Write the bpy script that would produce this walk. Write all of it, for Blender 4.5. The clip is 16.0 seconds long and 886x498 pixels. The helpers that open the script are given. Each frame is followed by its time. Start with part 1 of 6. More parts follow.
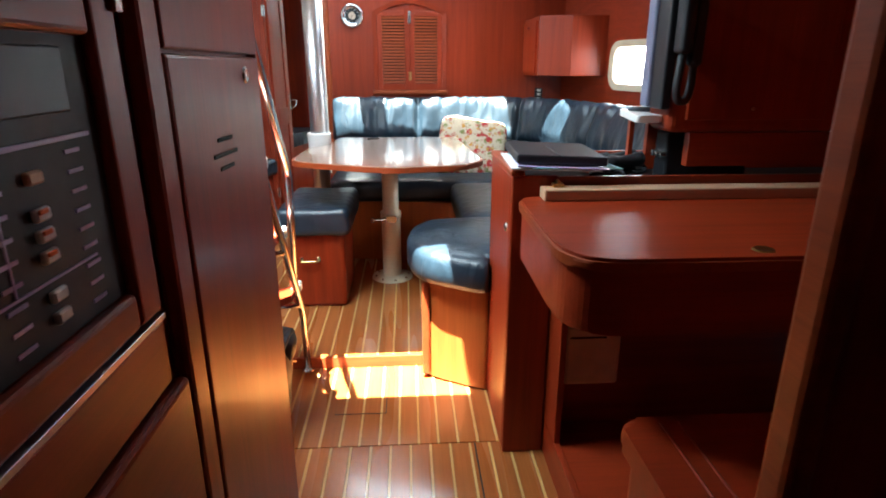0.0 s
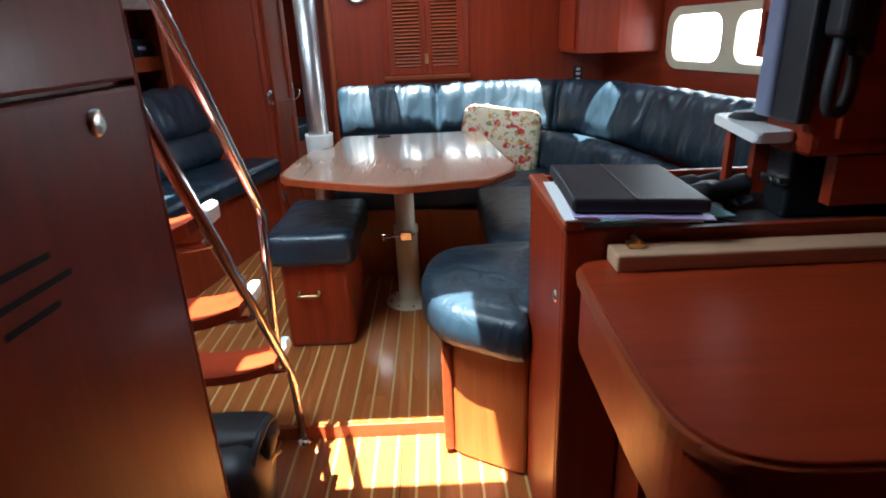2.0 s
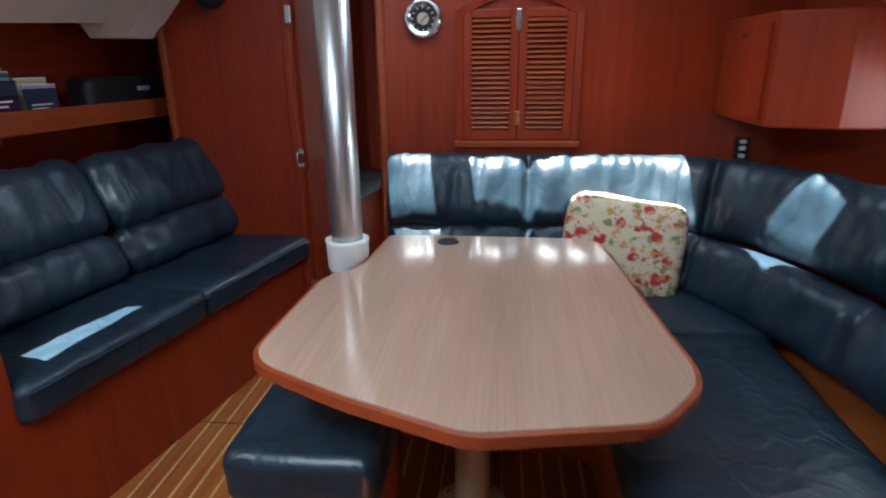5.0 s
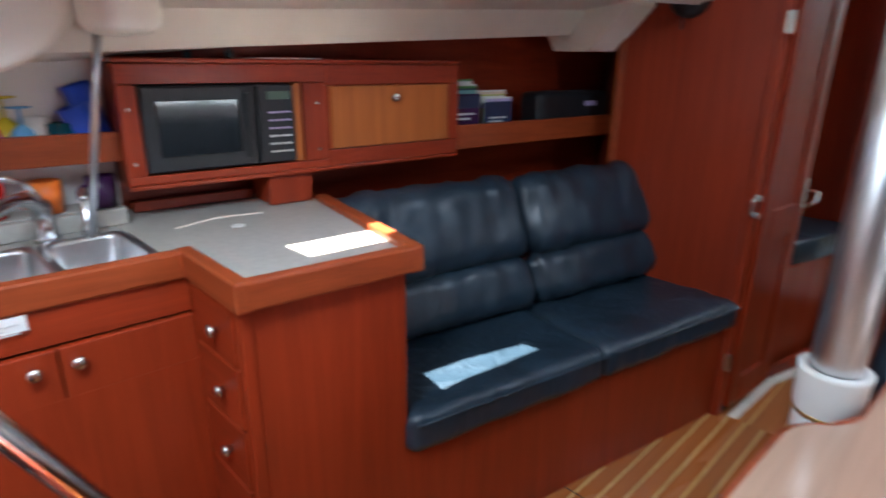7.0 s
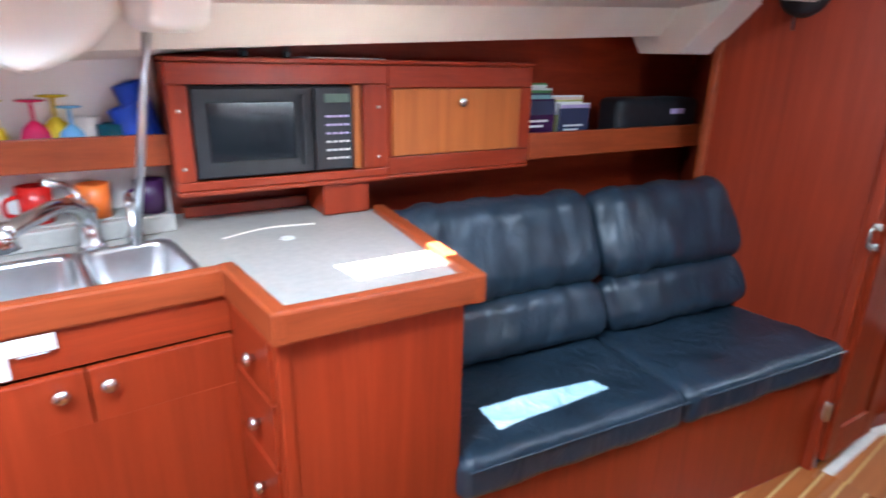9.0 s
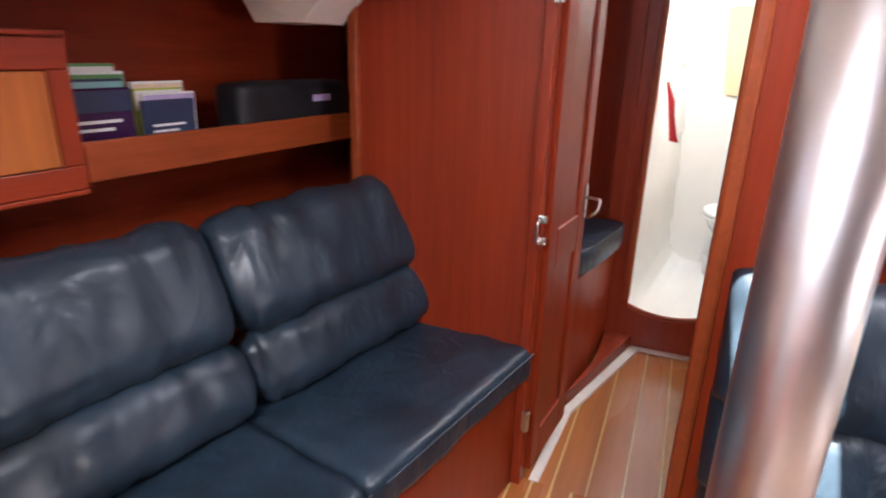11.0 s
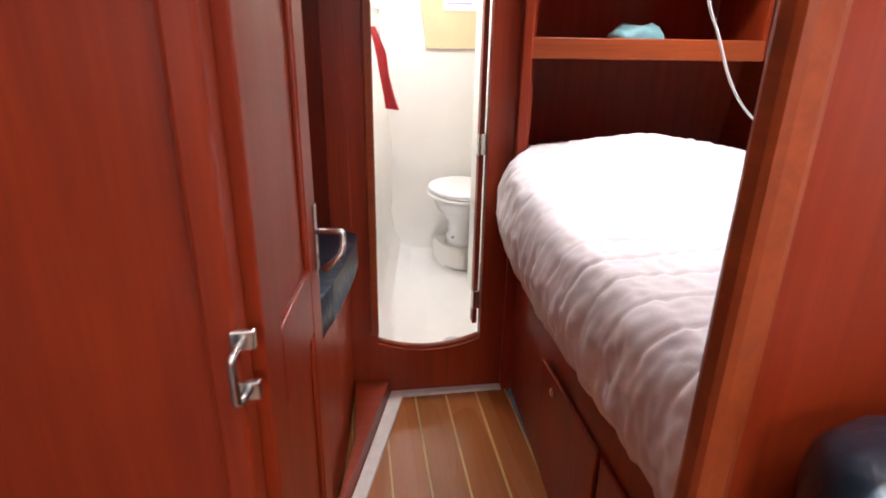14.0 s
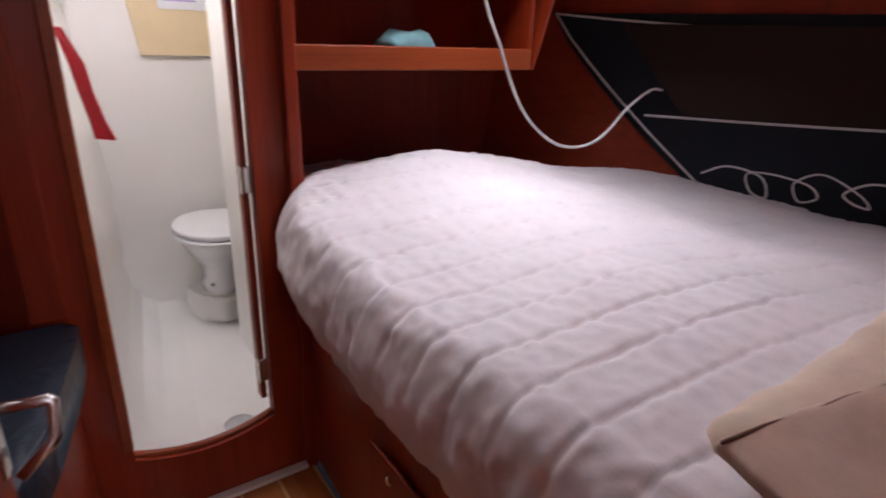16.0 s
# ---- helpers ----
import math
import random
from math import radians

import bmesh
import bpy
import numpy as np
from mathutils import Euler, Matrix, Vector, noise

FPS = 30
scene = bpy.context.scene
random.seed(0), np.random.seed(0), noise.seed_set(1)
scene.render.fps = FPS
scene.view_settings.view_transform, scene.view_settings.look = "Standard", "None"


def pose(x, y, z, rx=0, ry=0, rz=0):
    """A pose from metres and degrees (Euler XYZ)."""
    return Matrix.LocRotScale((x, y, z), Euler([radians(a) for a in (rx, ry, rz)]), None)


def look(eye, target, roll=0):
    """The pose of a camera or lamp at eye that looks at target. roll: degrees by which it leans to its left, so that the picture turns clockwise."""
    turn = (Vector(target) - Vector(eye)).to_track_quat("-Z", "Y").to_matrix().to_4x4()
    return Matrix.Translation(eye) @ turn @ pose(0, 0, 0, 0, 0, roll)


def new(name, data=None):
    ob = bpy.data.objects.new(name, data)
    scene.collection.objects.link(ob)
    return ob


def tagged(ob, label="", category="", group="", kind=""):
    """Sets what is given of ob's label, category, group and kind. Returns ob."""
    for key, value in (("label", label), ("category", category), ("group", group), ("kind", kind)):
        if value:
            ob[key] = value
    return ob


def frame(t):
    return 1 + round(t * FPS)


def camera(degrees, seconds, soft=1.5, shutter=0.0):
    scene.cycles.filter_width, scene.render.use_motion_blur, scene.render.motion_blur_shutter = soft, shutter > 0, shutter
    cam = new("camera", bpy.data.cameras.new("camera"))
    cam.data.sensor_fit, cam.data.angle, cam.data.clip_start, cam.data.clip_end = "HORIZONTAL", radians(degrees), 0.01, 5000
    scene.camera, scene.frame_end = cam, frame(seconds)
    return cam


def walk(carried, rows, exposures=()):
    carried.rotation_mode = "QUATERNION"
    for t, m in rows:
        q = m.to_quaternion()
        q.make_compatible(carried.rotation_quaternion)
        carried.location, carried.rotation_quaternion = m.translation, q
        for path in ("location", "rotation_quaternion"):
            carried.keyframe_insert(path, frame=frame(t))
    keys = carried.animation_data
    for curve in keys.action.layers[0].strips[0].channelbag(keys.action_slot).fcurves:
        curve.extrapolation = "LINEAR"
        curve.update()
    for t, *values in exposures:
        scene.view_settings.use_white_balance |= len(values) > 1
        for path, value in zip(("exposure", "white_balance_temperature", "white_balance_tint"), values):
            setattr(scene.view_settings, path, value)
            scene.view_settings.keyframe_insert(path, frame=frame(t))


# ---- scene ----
cam = camera(75.7, 16.0, 1.8, 0.5)
PATH = [
    (0, (-0.484, 2.005, 1.143), (-0.369, 3.905, 0.529), -0.0),
    (0.5, (-0.478, 2.119, 1.141), (-0.415, 4.015, 0.505), 0.5),
    (1, (-0.478, 2.253, 1.138), (-0.440, 4.142, 0.481), -0.3),
    (1.5, (-0.447, 2.403, 1.153), (-0.431, 4.286, 0.478), -1.0),
    (2, (-0.432, 2.554, 1.201), (-0.422, 4.425, 0.495), -2.4),
    (2.5, (-0.441, 2.711, 1.212), (-0.422, 4.594, 0.539), -1.3),
    (3, (-0.442, 2.882, 1.249), (-0.431, 4.76, 0.561), -1.4),
    (3.2, (-0.427, 2.957, 1.257), (-0.442, 4.834, 0.566), -1.7),
    (5.3, (-0.538, 3.73, 1.308), (-0.839, 5.607, 0.687), -0.1),
    (5.5, (-0.556, 3.773, 1.329), (-0.96, 5.627, 0.699), 0.3),
    (6, (-0.663, 3.899, 1.335), (-1.317, 5.681, 0.707), 0.7),
    (6.5, (-0.764, 3.984, 1.349), (-1.735, 5.607, 0.699), 0.8),
    (7, (-0.817, 3.995, 1.357), (-2.164, 5.334, 0.731), 0.6),
    (7.5, (-0.903, 3.996, 1.348), (-2.5, 5.03, 0.729), 0.4),
    (8, (-0.956, 4.02, 1.329), (-2.66, 4.871, 0.72), -0.1),
    (8.5, (-0.95, 4.047, 1.347), (-2.605, 4.978, 0.72), 0.5),
    (9, (-0.943, 4.101, 1.363), (-2.429, 5.282, 0.732), 1.3),
    (9.5, (-0.965, 4.237, 1.336), (-2.289, 5.601, 0.717), 1.4),
    (10, (-0.968, 4.402, 1.331), (-2.15, 5.893, 0.715), 1.9),
    (10.2, (-0.968, 4.438, 1.334), (-2.087, 5.98, 0.728), 2.1),
    (11.3, (-1.165, 4.790, 1.335), (-1.735, 6.580, 0.665), 0.9),
    (12.5, (-1.246, 5.096, 1.293), (-1.377, 6.974, 0.618), 0.02),
    (13, (-1.278, 5.282, 1.250), (-1.270, 7.164, 0.572), 1.09),
    (13.5, (-1.327, 5.495, 1.218), (-1.124, 7.353, 0.505), 1.49),
    (14, (-1.309, 5.632, 1.215), (-1.017, 7.475, 0.495), 1.11),
    (14.5, (-1.285, 5.741, 1.223), (-0.908, 7.570, 0.507), 0.92),
    (15, (-1.296, 5.846, 1.220), (-0.714, 7.630, 0.526), 1.49),
    (15.5, (-1.301, 5.944, 1.221), (-0.462, 7.624, 0.530), 1.54),
    (16, (-1.294, 5.988, 1.218), (-0.220, 7.529, 0.529), 1.83),
]
EXPOSURES = [
    (0, 4.4, 6100, 0), (1.5, 4.0, 5900, -1), (3.0, 3.0, 5450, -2), (5.5, 3.4, 5850, 1), (6.5, 3.35, 6000, 6), (8.0, 4.7, 5700, 6), (9.5, 4.75, 5650, 9),
    (10.1, 4.55, 6100, 13), (12.5, 4.75, 7500, 27), (14, 4.5, 7200, 24), (15, 4.1, 6900, 28), (16, 3.5, 6900, 32),
]
walk(cam, [(t, look(eye, target, roll)) for t, eye, target, roll in PATH], EXPOSURES)
# ---------------------------------------------------------------- light
SUN_DIR = Vector((0.15, 0.20, -1.0)).normalized()
world = bpy.data.worlds.new("sky")
scene.world = world
world.use_nodes = True
wn = world.node_tree
bg = wn.nodes["Background"]
sky = wn.nodes.new("ShaderNodeTexSky")
sky.sky_type = "NISHITA"
sky.sun_disc = False
sky.sun_elevation = math.asin(-SUN_DIR.z)
sky.sun_rotation = math.atan2(-SUN_DIR.x, -SUN_DIR.y)
wn.links.new(sky.outputs[0], bg.inputs[0])
bg.inputs[1].default_value = 0.08

sun = new("sun", bpy.data.lights.new("sun", "SUN"))
sun.data.energy = 5.0
sun.data.angle = radians(0.5)
sun.data.color = (1.0, 0.93, 0.82)
sun.matrix_world = look((0, 0, 6), Vector((0, 0, 6)) + SUN_DIR)


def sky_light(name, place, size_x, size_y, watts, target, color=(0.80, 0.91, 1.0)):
    """An area lamp of sky-coloured light, at an opening or under a closed hatch."""
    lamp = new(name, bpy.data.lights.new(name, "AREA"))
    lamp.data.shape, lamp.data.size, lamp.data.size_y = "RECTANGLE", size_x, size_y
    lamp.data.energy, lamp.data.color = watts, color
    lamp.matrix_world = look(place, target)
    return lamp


sky_light("companionway_sky", (-1.23, 3.62, 1.92), 0.66, 0.25, 2.0, (-0.95, 3.75, 0.0))
sky_light("saloon_hatch_sky", (-0.60, 5.58, 1.92), 1.00, 0.18, 0.60, (-0.80, 5.0, 0.0))
# fill lamp added below the closed ceiling to brighten the galley
sky_light("galley_fill", (-1.45, 4.05, 1.90), 0.40, 0.40, 0.92, (-1.95, 4.15, 0.0))
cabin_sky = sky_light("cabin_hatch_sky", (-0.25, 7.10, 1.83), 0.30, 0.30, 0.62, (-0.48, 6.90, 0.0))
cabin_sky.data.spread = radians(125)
# fill lamp added below the closed ceiling of the heads
sky_light("heads_fill", (-1.05, 7.95, 1.83), 0.30, 0.30, 0.74, (-1.05, 7.95, 0.0))
sky_light("port_light_sky", (0.74, 5.02, 1.14), 0.70, 0.20, 0.20, (-0.5, 4.8, 0.9))


# ---------------------------------------------------------------- materials
def material(name, color, rough=0.5, metal=0.0, coat=0.0, spec=0.5):
    m = bpy.data.materials.new(name)
    m.use_nodes = True
    b = m.node_tree.nodes["Principled BSDF"]
    b.inputs["Base Color"].default_value = (*color, 1)
    b.inputs["Roughness"].default_value = rough
    b.inputs["Metallic"].default_value = metal
    b.inputs["Coat Weight"].default_value = coat
    b.inputs["Coat Roughness"].default_value = 0.12
    b.inputs["Specular IOR Level"].default_value = spec
    return m, m.node_tree, b


def mapped(nt, scale, turn=(0, 0, 0)):
    geo = nt.nodes.new("ShaderNodeNewGeometry")
    mp = nt.nodes.new("ShaderNodeMapping")
    mp.inputs["Scale"].default_value = scale
    mp.inputs["Rotation"].default_value = turn
    nt.links.new(geo.outputs["Position"], mp.inputs["Vector"])
    return mp.outputs[0]


def noise_node(nt, vec, scale, detail=4.0, rough=0.55, distort=0.0):
    n = nt.nodes.new("ShaderNodeTexNoise")
    n.inputs["Scale"].default_value = scale
    n.inputs["Detail"].default_value = detail
    n.inputs["Roughness"].default_value = rough
    n.inputs["Distortion"].default_value = distort
    nt.links.new(vec, n.inputs["Vector"])
    return n.outputs["Fac"]


def ramp(nt, fac, stops):
    r = nt.nodes.new("ShaderNodeValToRGB")
    e = r.color_ramp.elements
    while len(e) < len(stops):
        e.new(0.5)
    for el, (p, c) in zip(e, stops):
        el.position, el.color = p, (*c, 1)
    nt.links.new(fac, r.inputs[0])
    return r.outputs[0]


def mix(nt, a, b, fac, mode="MIX"):
    m = nt.nodes.new("ShaderNodeMix")
    m.data_type, m.blend_type = "RGBA", mode
    for sock, val in ((m.inputs[0], fac), (m.inputs[6], a), (m.inputs[7], b)):
        if isinstance(val, (int, float)):
            sock.default_value = val
        elif isinstance(val, tuple):
            sock.default_value = (*val, 1)
        else:
            nt.links.new(val, sock)
    return m.outputs[2]


def bump(nt, b, height, strength, dist=0.01):
    n = nt.nodes.new("ShaderNodeBump")
    n.inputs["Strength"].default_value = strength
    n.inputs["Distance"].default_value = dist
    nt.links.new(height, n.inputs["Height"])
    nt.links.new(n.outputs[0], b.inputs["Normal"])


def wood(name, dark, light, axis="z", rough=0.38, coat=0.08, vary=0.0):
    """Varnished timber with the grain along one axis."""
    m, nt, b = material(name, light, rough, 0, coat, 0.32)
    s = {"x": (1.6, 30, 30), "y": (30, 1.6, 30), "z": (30, 30, 1.6)}[axis]
    fine = {"x": (4, 160, 160), "y": (160, 4, 160), "z": (160, 160, 4)}[axis]
    broad = {"x": (0.6, 5, 5), "y": (5, 0.6, 5), "z": (5, 5, 0.6)}[axis]
    g = noise_node(nt, mapped(nt, s), 1.0, 5, 0.6, 0.6)
    f = noise_node(nt, mapped(nt, fine), 1.0, 2, 0.5)
    w = noise_node(nt, mapped(nt, broad), 1.0, 2, 0.5, 0.3)
    mid = tuple((p + q) / 2 for p, q in zip(dark, light))
    col = ramp(nt, g, [(0.18, dark), (0.5, mid), (0.82, light)])
    pores = ramp(nt, f, [(0.35, (0.80, 0.80, 0.80)), (0.6, (1, 1, 1))])
    col = mix(nt, col, pores, 0.4, "MULTIPLY")
    tone = ramp(nt, w, [(0.3, (0.84, 0.80, 0.78)), (0.7, (1.08, 1.06, 1.03))])
    col = mix(nt, col, tone, 0.8, "MULTIPLY")
    if vary:
        oi = nt.nodes.new("ShaderNodeObjectInfo")
        tint = ramp(nt, oi.outputs["Random"], [(0.0, (1 - vary, 1 - vary, 1 - vary)), (1.0, (1 + vary, 1 + vary * 0.8, 1))])
        col = mix(nt, col, tint, 1.0, "MULTIPLY")
    nt.links.new(col, b.inputs["Base Color"])
    rr = nt.nodes.new("ShaderNodeMapRange")
    rr.inputs[3].default_value, rr.inputs[4].default_value = rough - 0.07, rough + 0.14
    nt.links.new(w, rr.inputs[0])
    nt.links.new(rr.outputs[0], b.inputs["Roughness"])
    bump(nt, b, f, 0.06, 0.002)
    return m


MD, ML = (0.205, 0.0210, 0.0050), (0.355, 0.0400, 0.0090)
MAHOG_Z = wood("mahogany_upright", MD, ML, "z")
MAHOG_X = wood("mahogany_across", MD, ML, "x")
MAHOG_Y = wood("mahogany_along", MD, ML, "y")
CHERRY_Z = wood("pale_cherry", (0.34, 0.088, 0.018), (0.54, 0.158, 0.034), "z")
SOLID_Y = wood("mahogany_solid_along", (0.215, 0.036, 0.010), (0.40, 0.078, 0.020), "y")
SOLID_X = wood("mahogany_solid_across", (0.215, 0.036, 0.010), (0.40, 0.078, 0.020), "x")
TEAK = wood("teak_plank", (0.30, 0.086, 0.021), (0.44, 0.148, 0.040), "y", 0.24, 0.5, 0.10)
HOLLY = wood("holly_strip", (0.58, 0.34, 0.11), (0.72, 0.48, 0.18), "y", 0.25, 0.5)
PINE = wood("bare_pine", (0.48, 0.27, 0.15), (0.62, 0.40, 0.25), "x", 0.6, 0.0)
TABLE = wood("table_veneer", (0.47, 0.29, 0.21), (0.54, 0.36, 0.27), "y", 0.12, 0.9)


def leather(name, color, rough=0.36):
    m, nt, b = material(name, color, rough, 0, 0.1)
    v = nt.nodes.new("ShaderNodeTexVoronoi")
    v.inputs["Scale"].default_value = 330
    geo = nt.nodes.new("ShaderNodeNewGeometry")
    nt.links.new(geo.outputs["Position"], v.inputs["Vector"])
    n = noise_node(nt, mapped(nt, (1, 1, 1)), 7.0, 4)
    col = ramp(nt, n, [(0.3, tuple(c * 0.72 for c in color)), (0.7, tuple(c * 1.35 for c in color))])
    nt.links.new(col, b.inputs["Base Color"])
    rr = nt.nodes.new("ShaderNodeMapRange")
    rr.inputs[3].default_value, rr.inputs[4].default_value = rough - 0.06, rough + 0.14
    nt.links.new(n, rr.inputs[0])
    nt.links.new(rr.outputs[0], b.inputs["Roughness"])
    # soft creases, then the fine grain on top of them
    w1 = noise_node(nt, mapped(nt, (1, 1, 0.5)), 12.0, 3, 0.5, 1.1)
    n1 = nt.nodes.new("ShaderNodeBump")
    n1.inputs["Strength"].default_value, n1.inputs["Distance"].default_value = 0.45, 0.02
    nt.links.new(w1, n1.inputs["Height"])
    n2 = nt.nodes.new("ShaderNodeBump")
    n2.inputs["Strength"].default_value, n2.inputs["Distance"].default_value = 0.10, 0.002
    nt.links.new(v.outputs["Distance"], n2.inputs["Height"])
    nt.links.new(n1.outputs[0], n2.inputs["Normal"])
    nt.links.new(n2.outputs[0], b.inputs["Normal"])
    return m


def mottled(name, color, rough=0.5, vary=0.12, scale=9.0, metal=0.0, relief=0.03, coat=0.0):
    m, nt, b = material(name, color, rough, metal, coat)
    n = noise_node(nt, mapped(nt, (1, 1, 1)), scale, 5)
    col = ramp(nt, n, [(0.3, tuple(c * (1 - vary) for c in color)), (0.7, tuple(min(1, c * (1 + vary)) for c in color))])
    nt.links.new(col, b.inputs["Base Color"])
    f = noise_node(nt, mapped(nt, (1, 1, 1)), scale * 18, 2)
    if relief:
        bump(nt, b, f, relief, 0.003)
    return m


LEATHER = leather("navy_leather", (0.0135, 0.0265, 0.041))
GELCOAT = mottled("white_gelcoat", (0.80, 0.77, 0.70), 0.35, 0.03, 4, 0, 0.02)
LINER = mottled("headliner_vinyl", (0.74, 0.69, 0.62), 0.6, 0.04, 5, 0, 0.06)
LAMINATE = mottled("speckled_laminate", (0.37, 0.345, 0.31), 0.42, 0.08, 60, 0, 0.01)
STEEL = mottled("polished_steel", (0.62, 0.62, 0.63), 0.16, 0.05, 14, 1.0, 0.01)
BRUSHED = mottled("brushed_steel", (0.55, 0.55, 0.56), 0.30, 0.08, 30, 1.0, 0.03)
ALLOY = mottled("mast_alloy", (0.62, 0.62, 0.63), 0.36, 0.06, 12, 1.0, 0.02)
BRASS = mottled("worn_brass", (0.62, 0.44, 0.18), 0.30, 0.12, 30, 1.0, 0.03)
NICKEL = mottled("satin_nickel", (0.68, 0.66, 0.62), 0.26, 0.05, 30, 1.0, 0.01)
BLACK = mottled("black_plastic", (0.011, 0.012, 0.015), 0.48, 0.3, 30, 0, 0.04)
RUBBER = mottled("dark_rubber", (0.022, 0.022, 0.024), 0.6, 0.25, 40, 0, 0.05)
GLASSY = mottled("dark_glass", (0.010, 0.012, 0.015), 0.06, 0.1, 4, 0, 0.0, 0.5)
WHITE = mottled("white_plastic", (0.80, 0.79, 0.76), 0.35, 0.03, 10, 0, 0.01)
IVORY = mottled("ivory_paint", (0.66, 0.57, 0.40), 0.38, 0.06, 12, 0, 0.02)
PORCELAIN = mottled("porcelain", (0.82, 0.82, 0.81), 0.10, 0.02, 6, 0, 0.0, 0.6)
PAPER = mottled("white_paper", (0.78, 0.78, 0.76), 0.8, 0.03, 20)
# DARKGAP: near-black for joints and bilge; also paints shade into slots and louvre backing
DARKGAP = mottled("joint_and_shade_black", (0.012, 0.008, 0.006), 0.8, 0.2, 20)
SPLASH = mottled("white_splashback", (0.80, 0.78, 0.75), 0.4, 0.04, 8, 0, 0.01)
TRIMW = mottled("cream_edging", (0.70, 0.62, 0.54), 0.5, 0.08, 25, 0, 0.03)
INK = mottled("ink", (0.03, 0.03, 0.035), 0.7, 0.1, 20)
QUILT = mottled("white_quilt", (0.76, 0.71, 0.69), 0.85, 0.05, 6, 0, 0.10)
TAN = mottled("tan_fabric", (0.72, 0.56, 0.42), 0.85, 0.12, 14, 0, 0.08)
PALEINK = mottled("pale_ink", (0.60, 0.60, 0.60), 0.8, 0.05, 30)
FADED = mottled("faded_print", (0.20, 0.12, 0.09), 0.9, 0.2, 40)
PALETAN = mottled("washed_tan_cloth", (0.60, 0.44, 0.33), 0.85, 0.14, 16, 0, 0.08)
YELLOWISH = mottled("cream_panel", (0.72, 0.56, 0.33), 0.5, 0.05, 8, 0, 0.02)


def plain(name, color, rough=0.4, coat=0.0):
    return mottled(name, color, rough, 0.08, 25, 0, 0.015, coat)


RED = plain("red_plastic", (0.55, 0.015, 0.012), 0.25)
ORANGE = plain("orange_plastic", (0.75, 0.16, 0.02), 0.3)
PURPLE = plain("purple_glaze", (0.045, 0.012, 0.055), 0.25)
YELLOW = plain("yellow_plastic", (0.75, 0.58, 0.03), 0.25)
PINK = plain("pink_plastic", (0.65, 0.02, 0.12), 0.25)
SKYBLUE = plain("sky_blue_plastic", (0.20, 0.50, 0.80), 0.25)
BLUE = plain("blue_plastic", (0.02, 0.08, 0.55), 0.3)
TEALC = plain("teal_plastic", (0.005, 0.09, 0.13), 0.25)
LILAC = plain("lilac_plastic", (0.48, 0.38, 0.62), 0.4)
GREEN = plain("green_cover", (0.10, 0.28, 0.09), 0.5)
YELLOWBOOK = plain("yellow_green_cover", (0.42, 0.45, 0.08), 0.5)
NAVYBOOK = plain("navy_cover", (0.022, 0.032, 0.075), 0.4)
MAROON = plain("maroon_cloth", (0.50, 0.012, 0.02), 0.8)
AQUA = plain("aqua_cloth", (0.20, 0.42, 0.42), 0.9)
ROPE = plain("rope_white", (0.62, 0.60, 0.58), 0.8)
NETDARK = plain("dark_net", (0.007, 0.009, 0.015), 0.9)
NETBROWN = plain("brown_net", (0.030, 0.010, 0.008), 0.9)


def floral():
    """Cream cloth with red flowers, green leaves and ochre sprigs."""
    m, nt, b = material("floral_fabric", (0.7, 0.6, 0.45), 0.85)
    vec = mapped(nt, (1, 1, 1))
    cream = (0.66, 0.56, 0.40)
    col = ramp(nt, noise_node(nt, vec, 40, 2), [(0.3, tuple(c * 0.9 for c in cream)), (0.7, cream)])
    for scale, size, tint, seed in ((22, 0.40, (0.22, 0.24, 0.08), 0.31), (17, 0.42, (0.45, 0.025, 0.025), 0.0), (26, 0.34, (0.55, 0.27, 0.06), 0.77), (48, 0.26, (0.40, 0.04, 0.06), 0.5)):
        mp = nt.nodes.new("ShaderNodeMapping")
        mp.inputs["Location"].default_value = (seed, seed * 2, seed * 3)
        nt.links.new(vec, mp.inputs["Vector"])
        warp = nt.nodes.new("ShaderNodeTexNoise")
        warp.inputs["Scale"].default_value = scale * 1.6
        nt.links.new(mp.outputs[0], warp.inputs["Vector"])
        bent_vec = mix(nt, mp.outputs[0], warp.outputs["Color"], 0.03)
        v = nt.nodes.new("ShaderNodeTexVoronoi")
        v.inputs["Scale"].default_value = scale
        nt.links.new(bent_vec, v.inputs["Vector"])
        mask = ramp(nt, v.outputs["Distance"], [(size - 0.08, (1, 1, 1)), (size, (0, 0, 0))])
        petals = ramp(nt, warp.outputs["Fac"], [(0.42, (0, 0, 0)), (0.52, (1, 1, 1))])
        col = mix(nt, col, tint, mix(nt, mask, petals, 1.0, "MULTIPLY"))
    nt.links.new(col, b.inputs["Base Color"])
    bump(nt, b, noise_node(nt, vec, 60, 3), 0.08, 0.003)
    return m


FLORAL = floral()


def glass_material():
    m, nt, b = material("window_pane", (0.9, 0.95, 0.95), 0.02)
    b.inputs["Alpha"].default_value = 0.12
    return m


GLASS = glass_material()
GLOW, _nt, _b = material("bright_daylight", (0.9, 0.95, 1.0), 1.0)
_b.inputs["Emission Color"].default_value = (0.93, 0.97, 1.0, 1)
_b.inputs["Emission Strength"].default_value = 1.0


